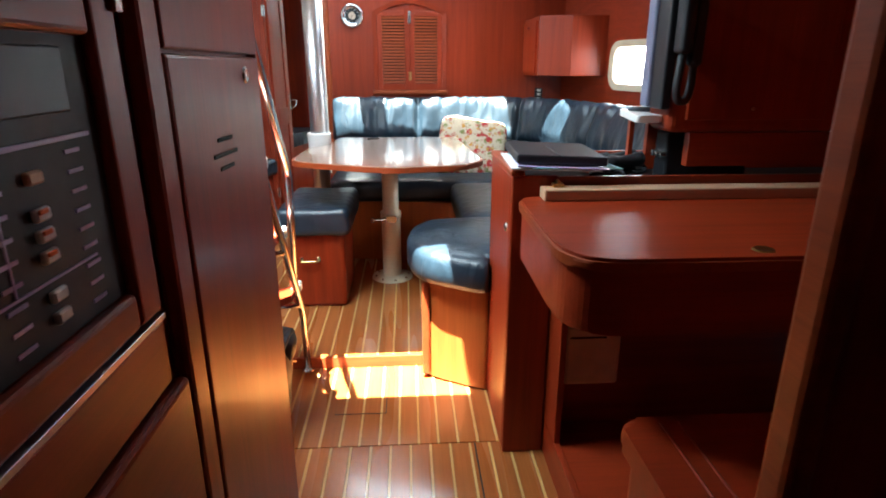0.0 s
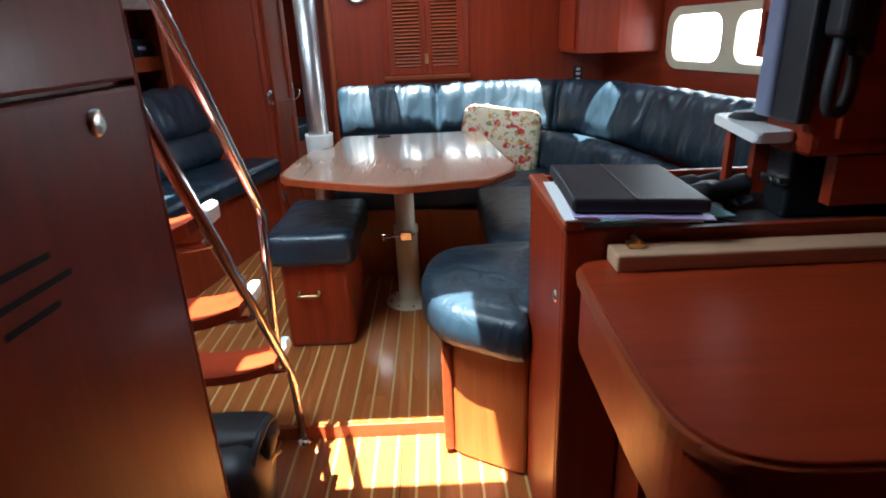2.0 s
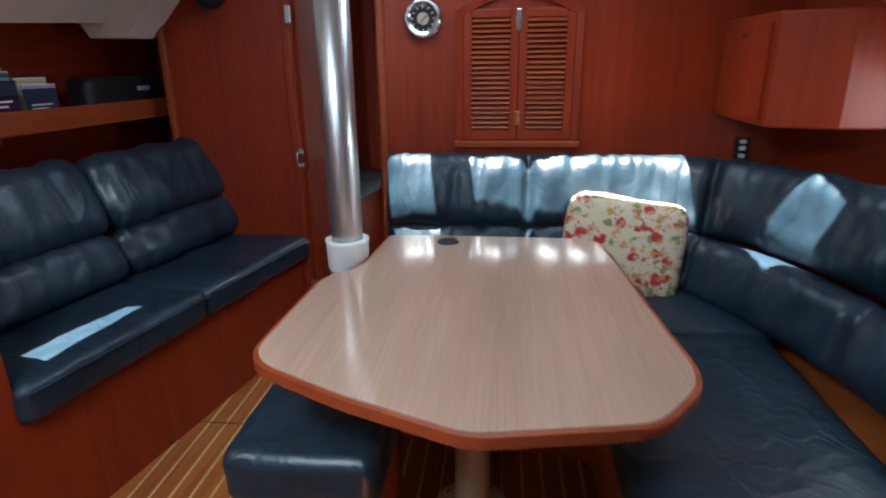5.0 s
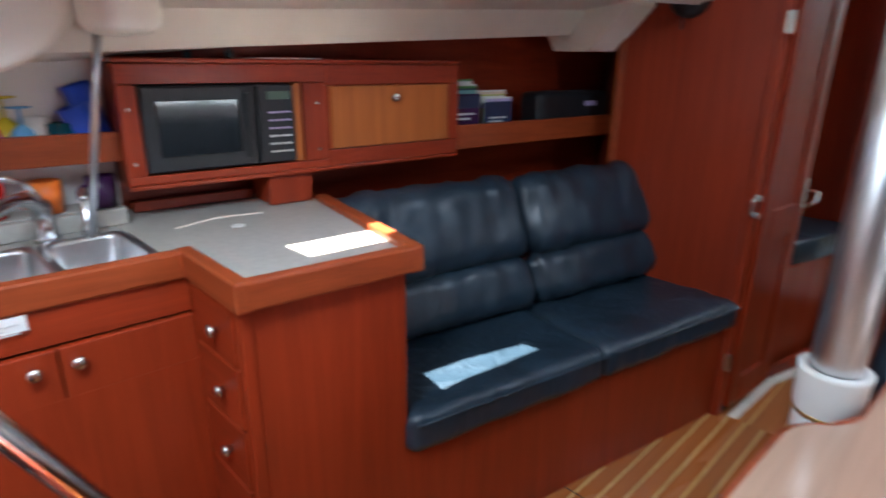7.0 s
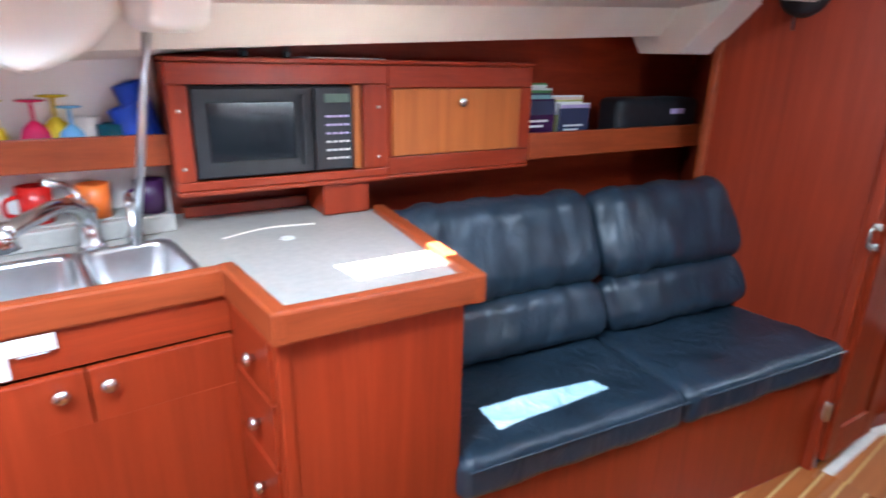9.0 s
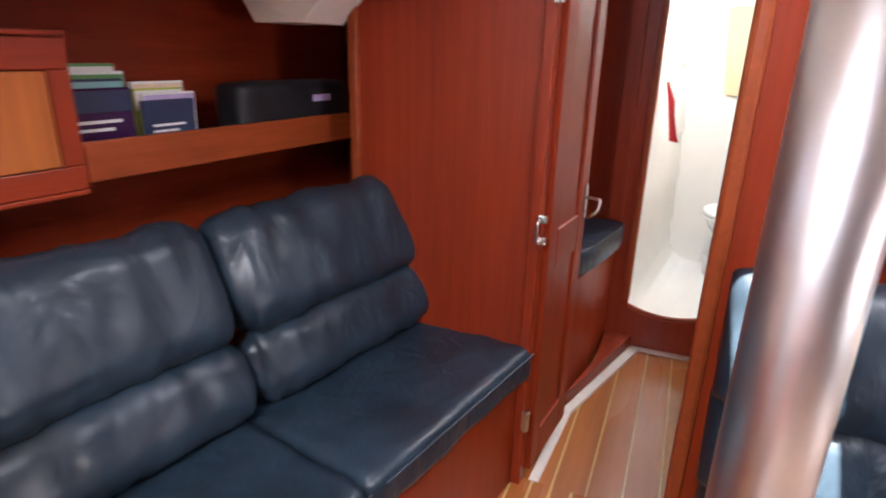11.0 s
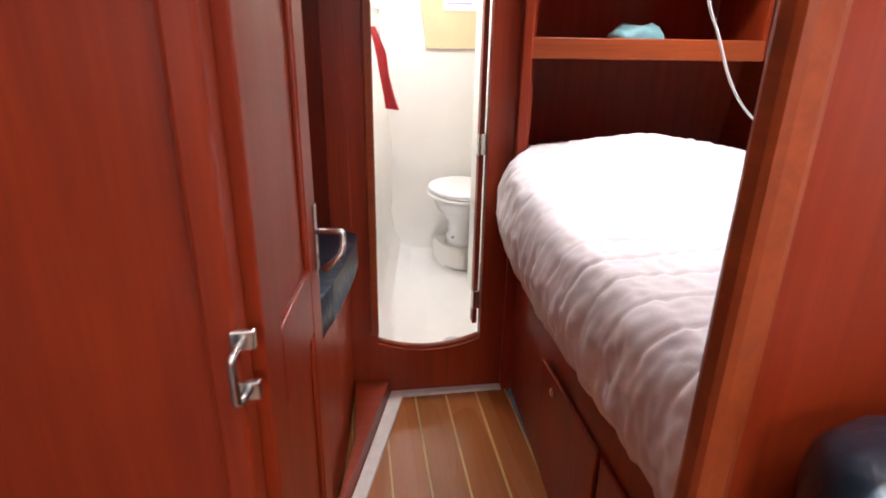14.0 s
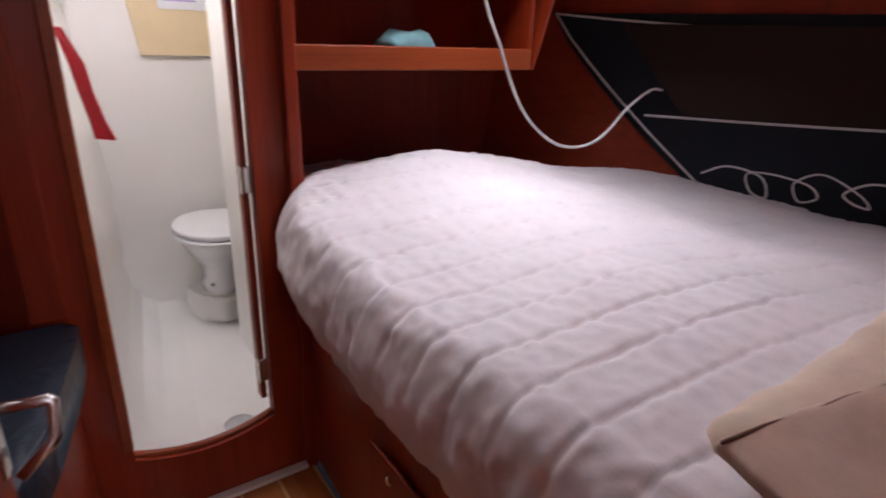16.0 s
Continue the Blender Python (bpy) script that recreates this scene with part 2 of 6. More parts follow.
# ---------------------------------------------------------------- building helpers
def part(name, bm, mat, parent=None, label="", smooth=False):
    """Links a bmesh, built in world metres, as one mesh object."""
    if parent is not None:
        w = parent.matrix_basis.copy()
        p = parent.parent
        while p is not None:
            w = p.matrix_basis @ w
            p = p.parent
        bm.transform(w.inverted())
    me = bpy.data.meshes.new(name)
    bmesh.ops.recalc_face_normals(bm, faces=bm.faces)
    if smooth:
        for fc in bm.faces:
            fc.smooth = True
    bm.to_mesh(me)
    bm.free()
    me.materials.append(mat)
    ob = new(name, me)
    ob.parent = parent
    if label:
        ob["label"] = label
    return ob


def thing(name, place, label, category, group="", kind=""):
    e = new(name)
    e.empty_display_size = 0.05
    e.matrix_basis = Matrix.Translation(place)
    return tagged(e, label, category, group, kind)


def solid(name, bm, mat, place, label, category="", group="", kind="", smooth=False):
    """A one-mesh thing whose origin is at place."""
    ob = part(name, bm, mat, None, "", smooth)
    ob.data.transform(Matrix.Translation(-Vector(place)))
    ob.matrix_basis = Matrix.Translation(place)
    return tagged(ob, label, category, group, kind)


def structure(name, bm, mat, label="", smooth=False):
    return tagged(part(name, bm, mat, None, "", smooth), label, "", "", "structure")


def box(a, b, bevel=0.0, seg=2, m=None, bm=None):
    t = bmesh.new()
    bmesh.ops.create_cube(t, size=1.0)
    for v in list(t.verts):
        v.co = Vector([(a[i] + b[i]) / 2 + v.co[i] * (b[i] - a[i]) for i in range(3)])
    if bevel:
        bmesh.ops.bevel(t, geom=list(t.edges), offset=bevel, segments=seg, affect="EDGES", profile=0.5)
    if m is not None:
        bmesh.ops.transform(t, matrix=m, verts=t.verts)
    if bm is None:
        return t
    me = bpy.data.meshes.new("piece")
    t.to_mesh(me)
    t.free()
    bm.from_mesh(me)
    bpy.data.meshes.remove(me)
    return bm


def prism(poly, z0, z1, bevel=0.0, seg=2, bm=None):
    """A plate of constant height over a plan outline."""
    bm = bm or bmesh.new()
    lo = [bm.verts.new((x, y, z0)) for x, y in poly]
    hi = [bm.verts.new((x, y, z1)) for x, y in poly]
    n = len(poly)
    fs = [bm.faces.new(lo[::-1]), bm.faces.new(hi)]
    for i in range(n):
        fs.append(bm.faces.new((lo[i], lo[(i + 1) % n], hi[(i + 1) % n], hi[i])))
    if bevel:
        es = list(set(fs[0].edges) | set(fs[1].edges))
        bmesh.ops.bevel(bm, geom=es, offset=bevel, segments=seg, affect="EDGES", profile=0.5)
    return bm


def extrude_outline(pts, way, bm=None):
    """A plate from a closed outline of 3D points, pushed along way."""
    bm = bm or bmesh.new()
    way = Vector(way)
    a = [bm.verts.new(p) for p in pts]
    b = [bm.verts.new(Vector(p) + way) for p in pts]
    n = len(pts)
    bm.faces.new(a[::-1])
    bm.faces.new(b)
    for i in range(n):
        bm.faces.new((a[i], a[(i + 1) % n], b[(i + 1) % n], b[i]))
    return bm


def tube(points, r, seg=10, bm=None, caps=True):
    """A round bar along a line of points."""
    bm = bm or bmesh.new()
    pts = [Vector(p) for p in points]
    rad = r if isinstance(r, (list, tuple)) else [r] * len(pts)
    rings = []
    ref = None
    for i, p in enumerate(pts):
        d = (pts[min(i + 1, len(pts) - 1)] - pts[max(i - 1, 0)]).normalized()
        if ref is None:
            ref = Vector((0, 0, 1)) if abs(d.z) < 0.9 else Vector((1, 0, 0))
        u = (ref - d * ref.dot(d)).normalized()
        ref = u
        v = d.cross(u)
        rings.append([bm.verts.new(p + (u * math.cos(a) + v * math.sin(a)) * rad[i]) for a in [2 * math.pi * k / seg for k in range(seg)]])
    for a, b in zip(rings, rings[1:]):
        for k in range(seg):
            bm.faces.new((a[k], a[(k + 1) % seg], b[(k + 1) % seg], b[k]))
    if caps:
        bm.faces.new(rings[0][::-1])
        bm.faces.new(rings[-1])
    return bm


def smooth_path(points, n=6):
    """Catmull-Rom line through points."""
    p = [Vector(q) for q in points]
    p = [p[0] * 2 - p[1]] + p + [p[-1] * 2 - p[-2]]
    out = []
    for i in range(1, len(p) - 2):
        for k in range(n):
            t = k / n
            a, b, c, d = p[i - 1], p[i], p[i + 1], p[i + 2]
            out.append(0.5 * (2 * b + (c - a) * t + (2 * a - 5 * b + 4 * c - d) * t * t + (3 * b - a - 3 * c + d) * t ** 3))
    out.append(p[-2])
    return out


def bent(points, r=0.04, n=5):
    """A line with its corners rounded."""
    p = [Vector(q) for q in points]
    out = [p[0]]
    for a, b, c in zip(p, p[1:], p[2:]):
        s, e = b + (a - b).normalized() * min(r, (a - b).length * 0.45), b + (c - b).normalized() * min(r, (c - b).length * 0.45)
        for k in range(n + 1):
            t = k / n
            out.append(s * (1 - t) ** 2 + b * 2 * t * (1 - t) + e * t * t)
    out.append(p[-1])
    return out


def lathe(profile, centre, seg=20, axis=(0, 0, 1), bm=None):
    """A turned body: profile of (radius, height) about an axis from centre."""
    bm = bm or bmesh.new()
    q = Vector(axis).to_track_quat("Z", "Y").to_matrix()
    c = Vector(centre)
    rings = []
    for r, h in profile:
        if r < 1e-6:
            rings.append([bm.verts.new(c + q @ Vector((0, 0, h)))])
        else:
            rings.append([bm.verts.new(c + q @ Vector((r * math.cos(2 * math.pi * k / seg), r * math.sin(2 * math.pi * k / seg), h))) for k in range(seg)])
    for a, b in zip(rings, rings[1:]):
        for k in range(seg):
            k2 = (k + 1) % seg
            if len(a) == 1 and len(b) > 1:
                bm.faces.new((a[0], b[k], b[k2]))
            elif len(b) == 1 and len(a) > 1:
                bm.faces.new((a[k], a[k2], b[0]))
            elif len(a) > 1:
                bm.faces.new((a[k], a[k2], b[k2], b[k]))
    return bm


def padded(size, r, cuts=14, m=None, fold=0.0, fscale=9.0, stretch=(1, 1, 1), crown=0.0, bm=None):
    """A stuffed block: rounded edges, a crowned face and soft folds."""
    bm = bm or bmesh.new()
    hx, hy, hz = (s / 2 for s in size)
    c = bmesh.ops.create_cube(bm, size=2.0)
    es = list({e for v in c["verts"] for e in v.link_edges})
    bmesh.ops.subdivide_edges(bm, edges=es, cuts=cuts, use_grid_fill=True)
    vs = list(bm.verts)
    half = Vector((hx, hy, hz))
    for v in vs:
        u = Vector([math.sin(k * math.pi / 2) for k in v.co])
        p = Vector([u[i] * half[i] for i in range(3)])
        core = Vector([max(-half[i] + r, min(half[i] - r, p[i])) for i in range(3)])
        d = p - core
        if d.length > 1e-6:
            mx = max(abs(d[i]) for i in range(3))
            p = core + d.normalized() * min(r, mx if mx > 0 else r)
        if crown:
            p.z += crown * (1 - u.x * u.x) * (1 - u.y * u.y) * (1 if u.z > 0 else 0.2) * abs(u.z)
        if fold:
            q = Vector([p[i] * stretch[i] for i in range(3)])
            if m is not None:
                q = q + m.translation
            f = 0.8 * noise.noise(q * fscale) + 0.9 * (0.28 - abs(noise.noise(q * fscale * 1.15 + Vector((7, 3, 5))))) + 0.35 * noise.noise(q * fscale * 2.7)
            p += d.normalized() * f * fold if d.length > 1e-6 else Vector((0, 0, 0))
        v.co = p
    if m is not None:
        bmesh.ops.transform(bm, matrix=m, verts=vs)
    return bm


def plane_pose(origin, right, up):
    """A pose whose x is right and whose y is up on a surface; z stands out of it."""
    x = Vector(right).normalized()
    y = Vector(up)
    y = (y - x * y.dot(x)).normalized()
    z = x.cross(y)
    return Matrix(((x.x, y.x, z.x, origin[0]), (x.y, y.y, z.y, origin[1]), (x.z, y.z, z.z, origin[2]), (0, 0, 0, 1)))


# ---------------------------------------------------------------- the shell of the boat
def wall(name, a, b, mat, label=""):
    return structure(name, box(a, b), mat, label)


def slab_between(p, q, z0, z1, thick, side=1):
    """An upright panel from plan point p to q; its thickness lies to the left of the way when side is 1."""
    p, q = Vector((p[0], p[1], 0)), Vector((q[0], q[1], 0))
    n = Vector((-(q - p).y, (q - p).x, 0)).normalized() * thick * side
    return prism([(v.x, v.y) for v in (p, q, q + n, p + n)], z0, z1)


# forward bulkhead between saloon and cabin, with its solid edge post
wall("wall_forward", (-0.985, 6.0, -0.10), (1.30, 6.018, 1.95), MAHOG_Z, "mahogany veneer bulkhead behind the settee")
structure("trim_doorpost", box((-1.020, 5.988, -0.10), (-0.983, 6.024, 1.95), 0.010), SOLID_Y, "solid mahogany door post")
wall("wall_panel_port", (-2.02, 6.20, -0.10), (-1.455, 6.235, 1.95), MAHOG_Z, "mahogany veneer panel at the end of the sofa")
structure("trim_hinge_post", box((-1.475, 6.188, -0.10), (-1.440, 6.248, 1.95), 0.006), MAHOG_Z, "mahogany hinge post")
structure("trim_panel_corner", box((-2.045, 6.185, 0.0), (-2.012, 6.215, 1.95), 0.008), SOLID_Y, "rounded mahogany corner moulding")
structure("wall_return_port", slab_between((-2.03, 6.20), (-2.41, 6.735), 0.0, 1.95, 0.03, -1), MAHOG_Z, "mahogany return panel beside the shelf")

# hull linings
structure("wall_port", slab_between((-2.74, 3.0), (-2.3709, 6.80), 0.0, 1.62, 0.04, 1), MAHOG_Y, "horizontal mahogany hull lining")
structure("wall_galley_back", slab_between((-2.655, 3.06), (-2.548, 4.45), 0.93, 1.37, 0.02, 1), SPLASH, "white laminate galley splashback")

STB = [(1.345, 2.60), (1.04, 4.0), (0.70, 5.45), (0.56, 6.02)]


def stb_x(y):
    for (x0, y0), (x1, y1) in zip(STB, STB[1:]):
        if y <= y1:
            return x0 + (x1 - x0) * (y - y0) / (y1 - y0)
    return STB[-1][0]


WIN_Y0, WIN_Y1, WIN_Z0, WIN_Z1 = 4.62, 5.40, 1.03, 1.26
bm = bmesh.new()
for (y0, y1, z0, z1) in ((2.63, 4.0, 0, 1.95), (4.0, WIN_Y0, 0, 1.95), (WIN_Y0, WIN_Y1, 0, WIN_Z0), (WIN_Y0, WIN_Y1, WIN_Z1, 1.95), (WIN_Y1, 6.0, 0, 1.95)):
    prism([(stb_x(y0), y0), (stb_x(y1), y1), (stb_x(y1) + 0.05, y1), (stb_x(y0) + 0.05, y0)], z0, z1, bm=bm)
structure("wall_starboard", bm, MAHOG_Y, "mahogany hull lining with a long port light")

# aft part: passage, locker face, closing walls
wall("wall_aft", (-2.8, 1.10, -0.10), (1.4, 1.14, 1.95), MAHOG_Z, "mahogany panel closing the passage")
wall("wall_aft_starboard", (0.55, 1.14, -0.10), (0.60, 2.595, 1.95), MAHOG_Z, "mahogany side of the aft cabin")
wall("wall_jamb", (0.038, 2.600, -0.10), (1.34, 2.628, 1.95), MAHOG_Z, "mahogany bulkhead beside the chart table")
structure("trim_aft_jamb", box((-0.006, 2.586, -0.10), (0.036, 2.640, 1.95), 0.010), SOLID_Y, "solid mahogany door jamb")
wall("wall_galley_aft", (-2.75, 3.02, -0.10), (-1.62, 3.05, 1.95), SPLASH, "white laminate panel behind the cooker")
wall("wall_engine", (-1.62, 2.9, -0.10), (-0.86, 2.93, 1.20), MAHOG_Z, "mahogany panel behind the steps")

# forward cabin shell
wall("wall_cabin_port", (-1.72, 6.25, -0.10), (-1.68, 7.410, 1.90), MAHOG_Z, "mahogany cabin side")
bm = box((-1.72, 7.420, -0.10), (-1.252, 7.460, 1.90))
box((-0.884, 7.420, -0.10), (-0.775, 7.460, 1.90), bm=bm)
n = 14
sill = [(-1.252 + 0.368 * k / n, 0.124 + 0.037 * (2 * k / n - 1) ** 2) for k in range(n + 1)]
extrude_outline([(x, 7.420, z) for x, z in sill] + [(-0.884, 7.420, -0.10), (-1.252, 7.420, -0.10)], (0, 0.04, 0), bm)
structure("wall_head", bm, MAHOG_Z, "mahogany bulkhead with the opening to the heads")
bm = box((-1.278, 7.410, 0.20), (-1.250, 7.470, 1.9), 0.005)
structure("trim_head_left", bm, SOLID_X, "mahogany opening trim")
structure("trim_head_right", box((-0.800, 7.395, -0.06), (-0.765, 7.470, 1.9), 0.006), MAHOG_Z, "mahogany post beside the berth")
path = [(x, 7.443, z + 0.004) for x, z in sill]
structure("trim_head_sill", tube(path, 0.011, 8), SOLID_X, "curved mahogany sill", True)
wall("wall_cabin_foot", (-0.77, 8.10, 0.30), (1.1, 8.14, 1.90), MAHOG_Z, "mahogany panel at the foot of the berth")
wall("wall_head_side", (-0.772, 7.470, -0.1), (-0.735, 8.098, 1.90), MAHOG_Z, "mahogany divider beside the heads")
bm = bmesh.new()
pts = [(1.36, 6.04), (0.98, 6.95), (0.62, 7.75), (0.42, 8.12)]
for (x0, y0), (x1, y1) in zip(pts, pts[1:]):
    v = [bm.verts.new(c) for c in ((x0 - 0.1, y0, 0.35), (x1 - 0.1, y1, 0.35), (x1 + 0.12, y1, 1.90), (x0 + 0.12, y0, 1.90), (x0 - 0.02, y0, 0.35), (x1 - 0.02, y1, 0.35), (x1 + 0.2, y1, 1.90), (x0 + 0.2, y0, 1.90))]
    for q in ((0, 1, 2, 3), (4, 7, 6, 5), (0, 4, 5, 1), (3, 2, 6, 7), (0, 3, 7, 4), (1, 5, 6, 2)):
        bm.faces.new([v[i] for i in q])
structure("wall_cabin_starboard", bm, MAHOG_Y, "mahogany hull lining above the berth")

# the heads: white moulding
bm = box((-1.80, 7.462, -0.02), (-0.774, 8.16, 0.04))
box((-1.80, 8.16, -0.02), (-0.45, 8.68, 0.04), bm=bm)
box((-1.80, 8.66, 0.04), (-0.45, 8.70, 1.9), bm=bm)
box((-0.784, 7.462, 0.0), (-0.774, 8.145, 1.9), bm=bm)
box((-0.784, 8.145, 0.0), (-0.45, 8.16, 1.9), bm=bm)
box((-0.46, 8.16, 0.0), (-0.45, 8.66, 1.9), bm=bm)
box((-1.80, 7.462, 0.04), (-1.255, 7.482, 1.9), bm=bm)
structure("wall_heads_moulding", bm, GELCOAT, "white moulded heads compartment")
bm = bmesh.new()
prof = [(-1.06, 0.042), (-1.15, 0.055), (-1.21, 0.10), (-1.245, 0.19), (-1.255, 0.32), (-1.250, 0.60), (-1.265, 0.9), (-1.30, 1.3), (-1.36, 1.9)]
for (x0, z0), (x1, z1) in zip(prof, prof[1:]):
    v = [bm.verts.new(c) for c in ((x0 - 0.02, 7.470, z0), (x1 - 0.02, 7.470, z1), (x1 + 0.12, 8.66, z1), (x0 + 0.14, 8.66, z0))]
    bm.faces.new(v)
bmesh.ops.remove_doubles(bm, verts=bm.verts, dist=0.001)
structure("wall_heads_side", bm, GELCOAT, "curved white hull side in the heads", True)

# ceiling: pieces stay in one mesh, with openings placed to cast the sun patches
SUN_OPENINGS = [(-1.30, 3.485, -0.565, 3.755), (-1.14, 5.46, -0.95, 5.68), (-0.80, 5.55, -0.44, 5.66), (-0.44, 5.45, 0.0, 5.67), (0.09, 5.12, 0.30, 5.30)]
SUN_SLIT = (-2.25, 4.35, -1.85, 5.15)


def plate_with_holes(x0, y0, x1, y1, z0, z1, holes):
    """A flat plate split on a grid round its rectangular holes."""
    bm = bmesh.new()
    xs = sorted({x0, x1, *[max(x0, min(x1, h[i])) for h in holes for i in (0, 2)]})
    ys = sorted({y0, y1, *[max(y0, min(y1, h[i])) for h in holes for i in (1, 3)]})
    for xa, xb in zip(xs, xs[1:]):
        for ya, yb in zip(ys, ys[1:]):
            cx, cy = (xa + xb) / 2, (ya + yb) / 2
            if not any(h[0] < cx < h[2] and h[1] < cy < h[3] for h in holes):
                box((xa, ya, z0), (xb, yb, z1), bm=bm)
    return bm


structure("ceiling", plate_with_holes(-2.9, 1.0, 1.6, 8.8, 1.95, 2.00, SUN_OPENINGS + [SUN_SLIT]), LINER, "white coachroof liner with unseen openings placed for the sun patches")
bm = bmesh.new()
sec = [(-2.66, 1.345, 0.24), (-2.36, 1.37, 0.09), (-2.325, 1.425, 0.09), (-2.305, 1.460, 0.09), (-2.075, 1.488, 0.09), (-1.972, 1.497, 0.07), (-1.93, 1.50, 0.05), (-1.80, 1.60, 0.03), (-1.74, 1.955, 0.0)]
rows = []
for k in range(15):
    y = (3.04, 3.4, 3.8, 4.1, 4.30, 4.52, 4.7, 4.90, 5.13, 5.5, 5.7, 5.9, 6.1, 6.4, 6.78)[k]
    rows.append([bm.verts.new((x + 0.115 * (y - 4.43) + (0.14 * max(0.0, min(y, 5.13) - 4.8) if i == 4 else 0.0), y, z + rise * (y - 4.4) * 0.6)) for i, (x, z, rise) in enumerate(sec)])
for a, b in zip(rows, rows[1:]):
    for i in range(len(sec) - 1):
        # gap left in the liner to throw a sun strip on worktop and sofa
        if not (i == 4 and 4.50 < a[i].co.y < 5.1):
            bm.faces.new((a[i], a[i + 1], b[i + 1], b[i]))
structure("ceiling_side_deck", bm, LINER, "white moulded side deck liner", False)


# ---------------------------------------------------------------- soles
def sole(name, x0, y0, x1, y1, top, pitch, strip, label, thick=0.02, seed=1):
    base = structure(name, box((x0, y0, top - thick - 0.02), (x1, y1, top - 0.006)), DARKGAP, label)
    rnd = random.Random(seed)
    n = int(round((x1 - x0) / pitch))
    pitch = (x1 - x0) / n
    pm = bpy.data.meshes.new("plank")
    b = box((0.0008, 0.001, -0.006), (pitch - strip - 0.0008, y1 - y0 - 0.001, 0), 0.0)
    b.to_mesh(pm), b.free()
    pm.materials.append(TEAK)
    sm = bpy.data.meshes.new("strip")
    b = box((0, 0.001, -0.006), (strip, y1 - y0 - 0.001, -0.0003), 0.0)
    b.to_mesh(sm), b.free()
    sm.materials.append(HOLLY)
    for i in range(n):
        for nm, me, dx in (("plank", pm, 0.0), ("strip", sm, pitch - strip)):
            o = new(nm, me)
            o.parent = base
            o.matrix_basis = Matrix.Translation((x0 + i * pitch + dx, y0, top))
    return base


wall("floor_bilge", (-2.8, 1.0, -0.30), (1.4, 8.8, -0.12), DARKGAP, "dark bilge under the sole")

structure("backdrop_daylight", slab_between((1.45, 3.9), (0.92, 5.99), 0.6, 1.75, 0.02, -1), GLOW, "bright daylight outside the port lights")


# ---------------------------------------------------------------- port sofa
SO = Vector((-1.735, 4.80, 0))
SD = Vector((0.208, 0.978, 0)).normalized()
SN = Vector((-SD.y, SD.x, 0))  # towards the hull
SL = 1.44


def sofa_pose(along, depth, z, lean=0.0):
    p = SO + SD * along + SN * depth
    return plane_pose((p.x, p.y, z), SD, SN) @ pose(0, 0, 0, lean, 0, 0)


sofa = thing("sofa", (-1.9, 5.5, 0.0), "navy leather built-in sofa with a mahogany base", "sofa")
bm = bmesh.new()
f0, f1 = SO + SN * 0.03 - SD * 0.02, SO + SN * 0.03 + SD * (SL + 0.01)
b0, b1 = f0 + SN * 0.55, f1 + SN * 0.45
prism([(v.x, v.y) for v in (f0, f1, b1, b0)], -0.02, 0.395, bm=bm)
part("base", bm, MAHOG_Z, sofa, "mahogany veneer front")
for k, (a, ln) in enumerate(((0.0, 0.71), (0.715, 0.725))):
    part("seat_cushion", padded((ln, 0.52, 0.115), 0.035, 30, sofa_pose(a + ln / 2, 0.255, 0.445), 0.008, 7, (1, 1, 0.4)), LEATHER, sofa, "", True)
for a, ln in ((0.0, 0.73), (0.735, 0.72)):
    part("lower_back_cushion", padded((ln, 0.20, 0.15), 0.07, 40, sofa_pose(a + ln / 2, 0.425, 0.595, 66), 0.013, 10, (1.9, 0.5, 0.5)), LEATHER, sofa, "", True)
    part("upper_back_cushion", padded((ln, 0.31, 0.17), 0.08, 44, sofa_pose(a + ln / 2, 0.50, 0.815, 66), 0.015, 8, (1.7, 0.45, 0.5)), LEATHER, sofa, "", True)
    part("seam", tube([sofa_pose(a + 0.02, -0.006, 0.478).translation, sofa_pose(a + ln - 0.02, -0.006, 0.478).translation], 0.0035, 6), LEATHER, sofa)

# ---------------------------------------------------------------- galley
COUNTER_Z = 0.94
COUT = [(-2.10, 3.88), (-2.067, 4.435), (-1.802, 4.43), (-1.745, 4.825), (-2.33, 4.955), (-2.63, 4.955), (-2.66, 3.88)]
SINK = (-2.37, 3.955, -2.115, 4.39)
top = thing("galley_worktop", (-2.2, 4.4, COUNTER_Z), "speckled pale laminate galley worktop with a mahogany fiddle rail", "worktop")
for outline in ([(-2.10, 3.89), (-2.10, 3.95), (-2.66, 3.95), (-2.66, 3.89)], [(-2.098, 3.95), (-2.115, 3.95), (-2.115, 4.40), (-2.08, 4.40)], [(-2.37, 3.95), (-2.66, 3.95), (-2.66, 4.40), (-2.37, 4.40)], [(-2.08, 4.40), (-2.066, 4.45), (-1.815, 4.445), (-1.76, 4.82), (-2.33, 4.95), (-2.64, 4.95), (-2.66, 4.40)]):
    part("surface", prism(outline, COUNTER_Z - 0.03, COUNTER_Z), LAMINATE, top)


def rail_between(p, q, z0, z1, w, mat, parent, name="fiddle_rail", bevel=0.006):
    """A straight timber rail on the plan line p-q."""
    p, q = Vector((p[0], p[1], 0)), Vector((q[0], q[1], 0))
    m = plane_pose((p.x, p.y, 0), q - p, (0, 0, 1))
    return part(name, box((-w / 2, z0, -w / 2), ((q - p).length + w / 2, z1, w / 2), bevel, 2, m), mat, parent)


for p, q, mt in ((COUT[0], COUT[1], SOLID_Y), (COUT[1], COUT[2], SOLID_X), (COUT[2], COUT[3], SOLID_Y), (COUT[3], (-2.31, 4.952), SOLID_X), (COUT[0], (-2.40, 3.885), SOLID_X)):
    lift = 0.0015 if mt is SOLID_X else 0.0
    rail_between(p, q, 0.895 - lift, 0.957 + lift, 0.034 + lift, mt, top)
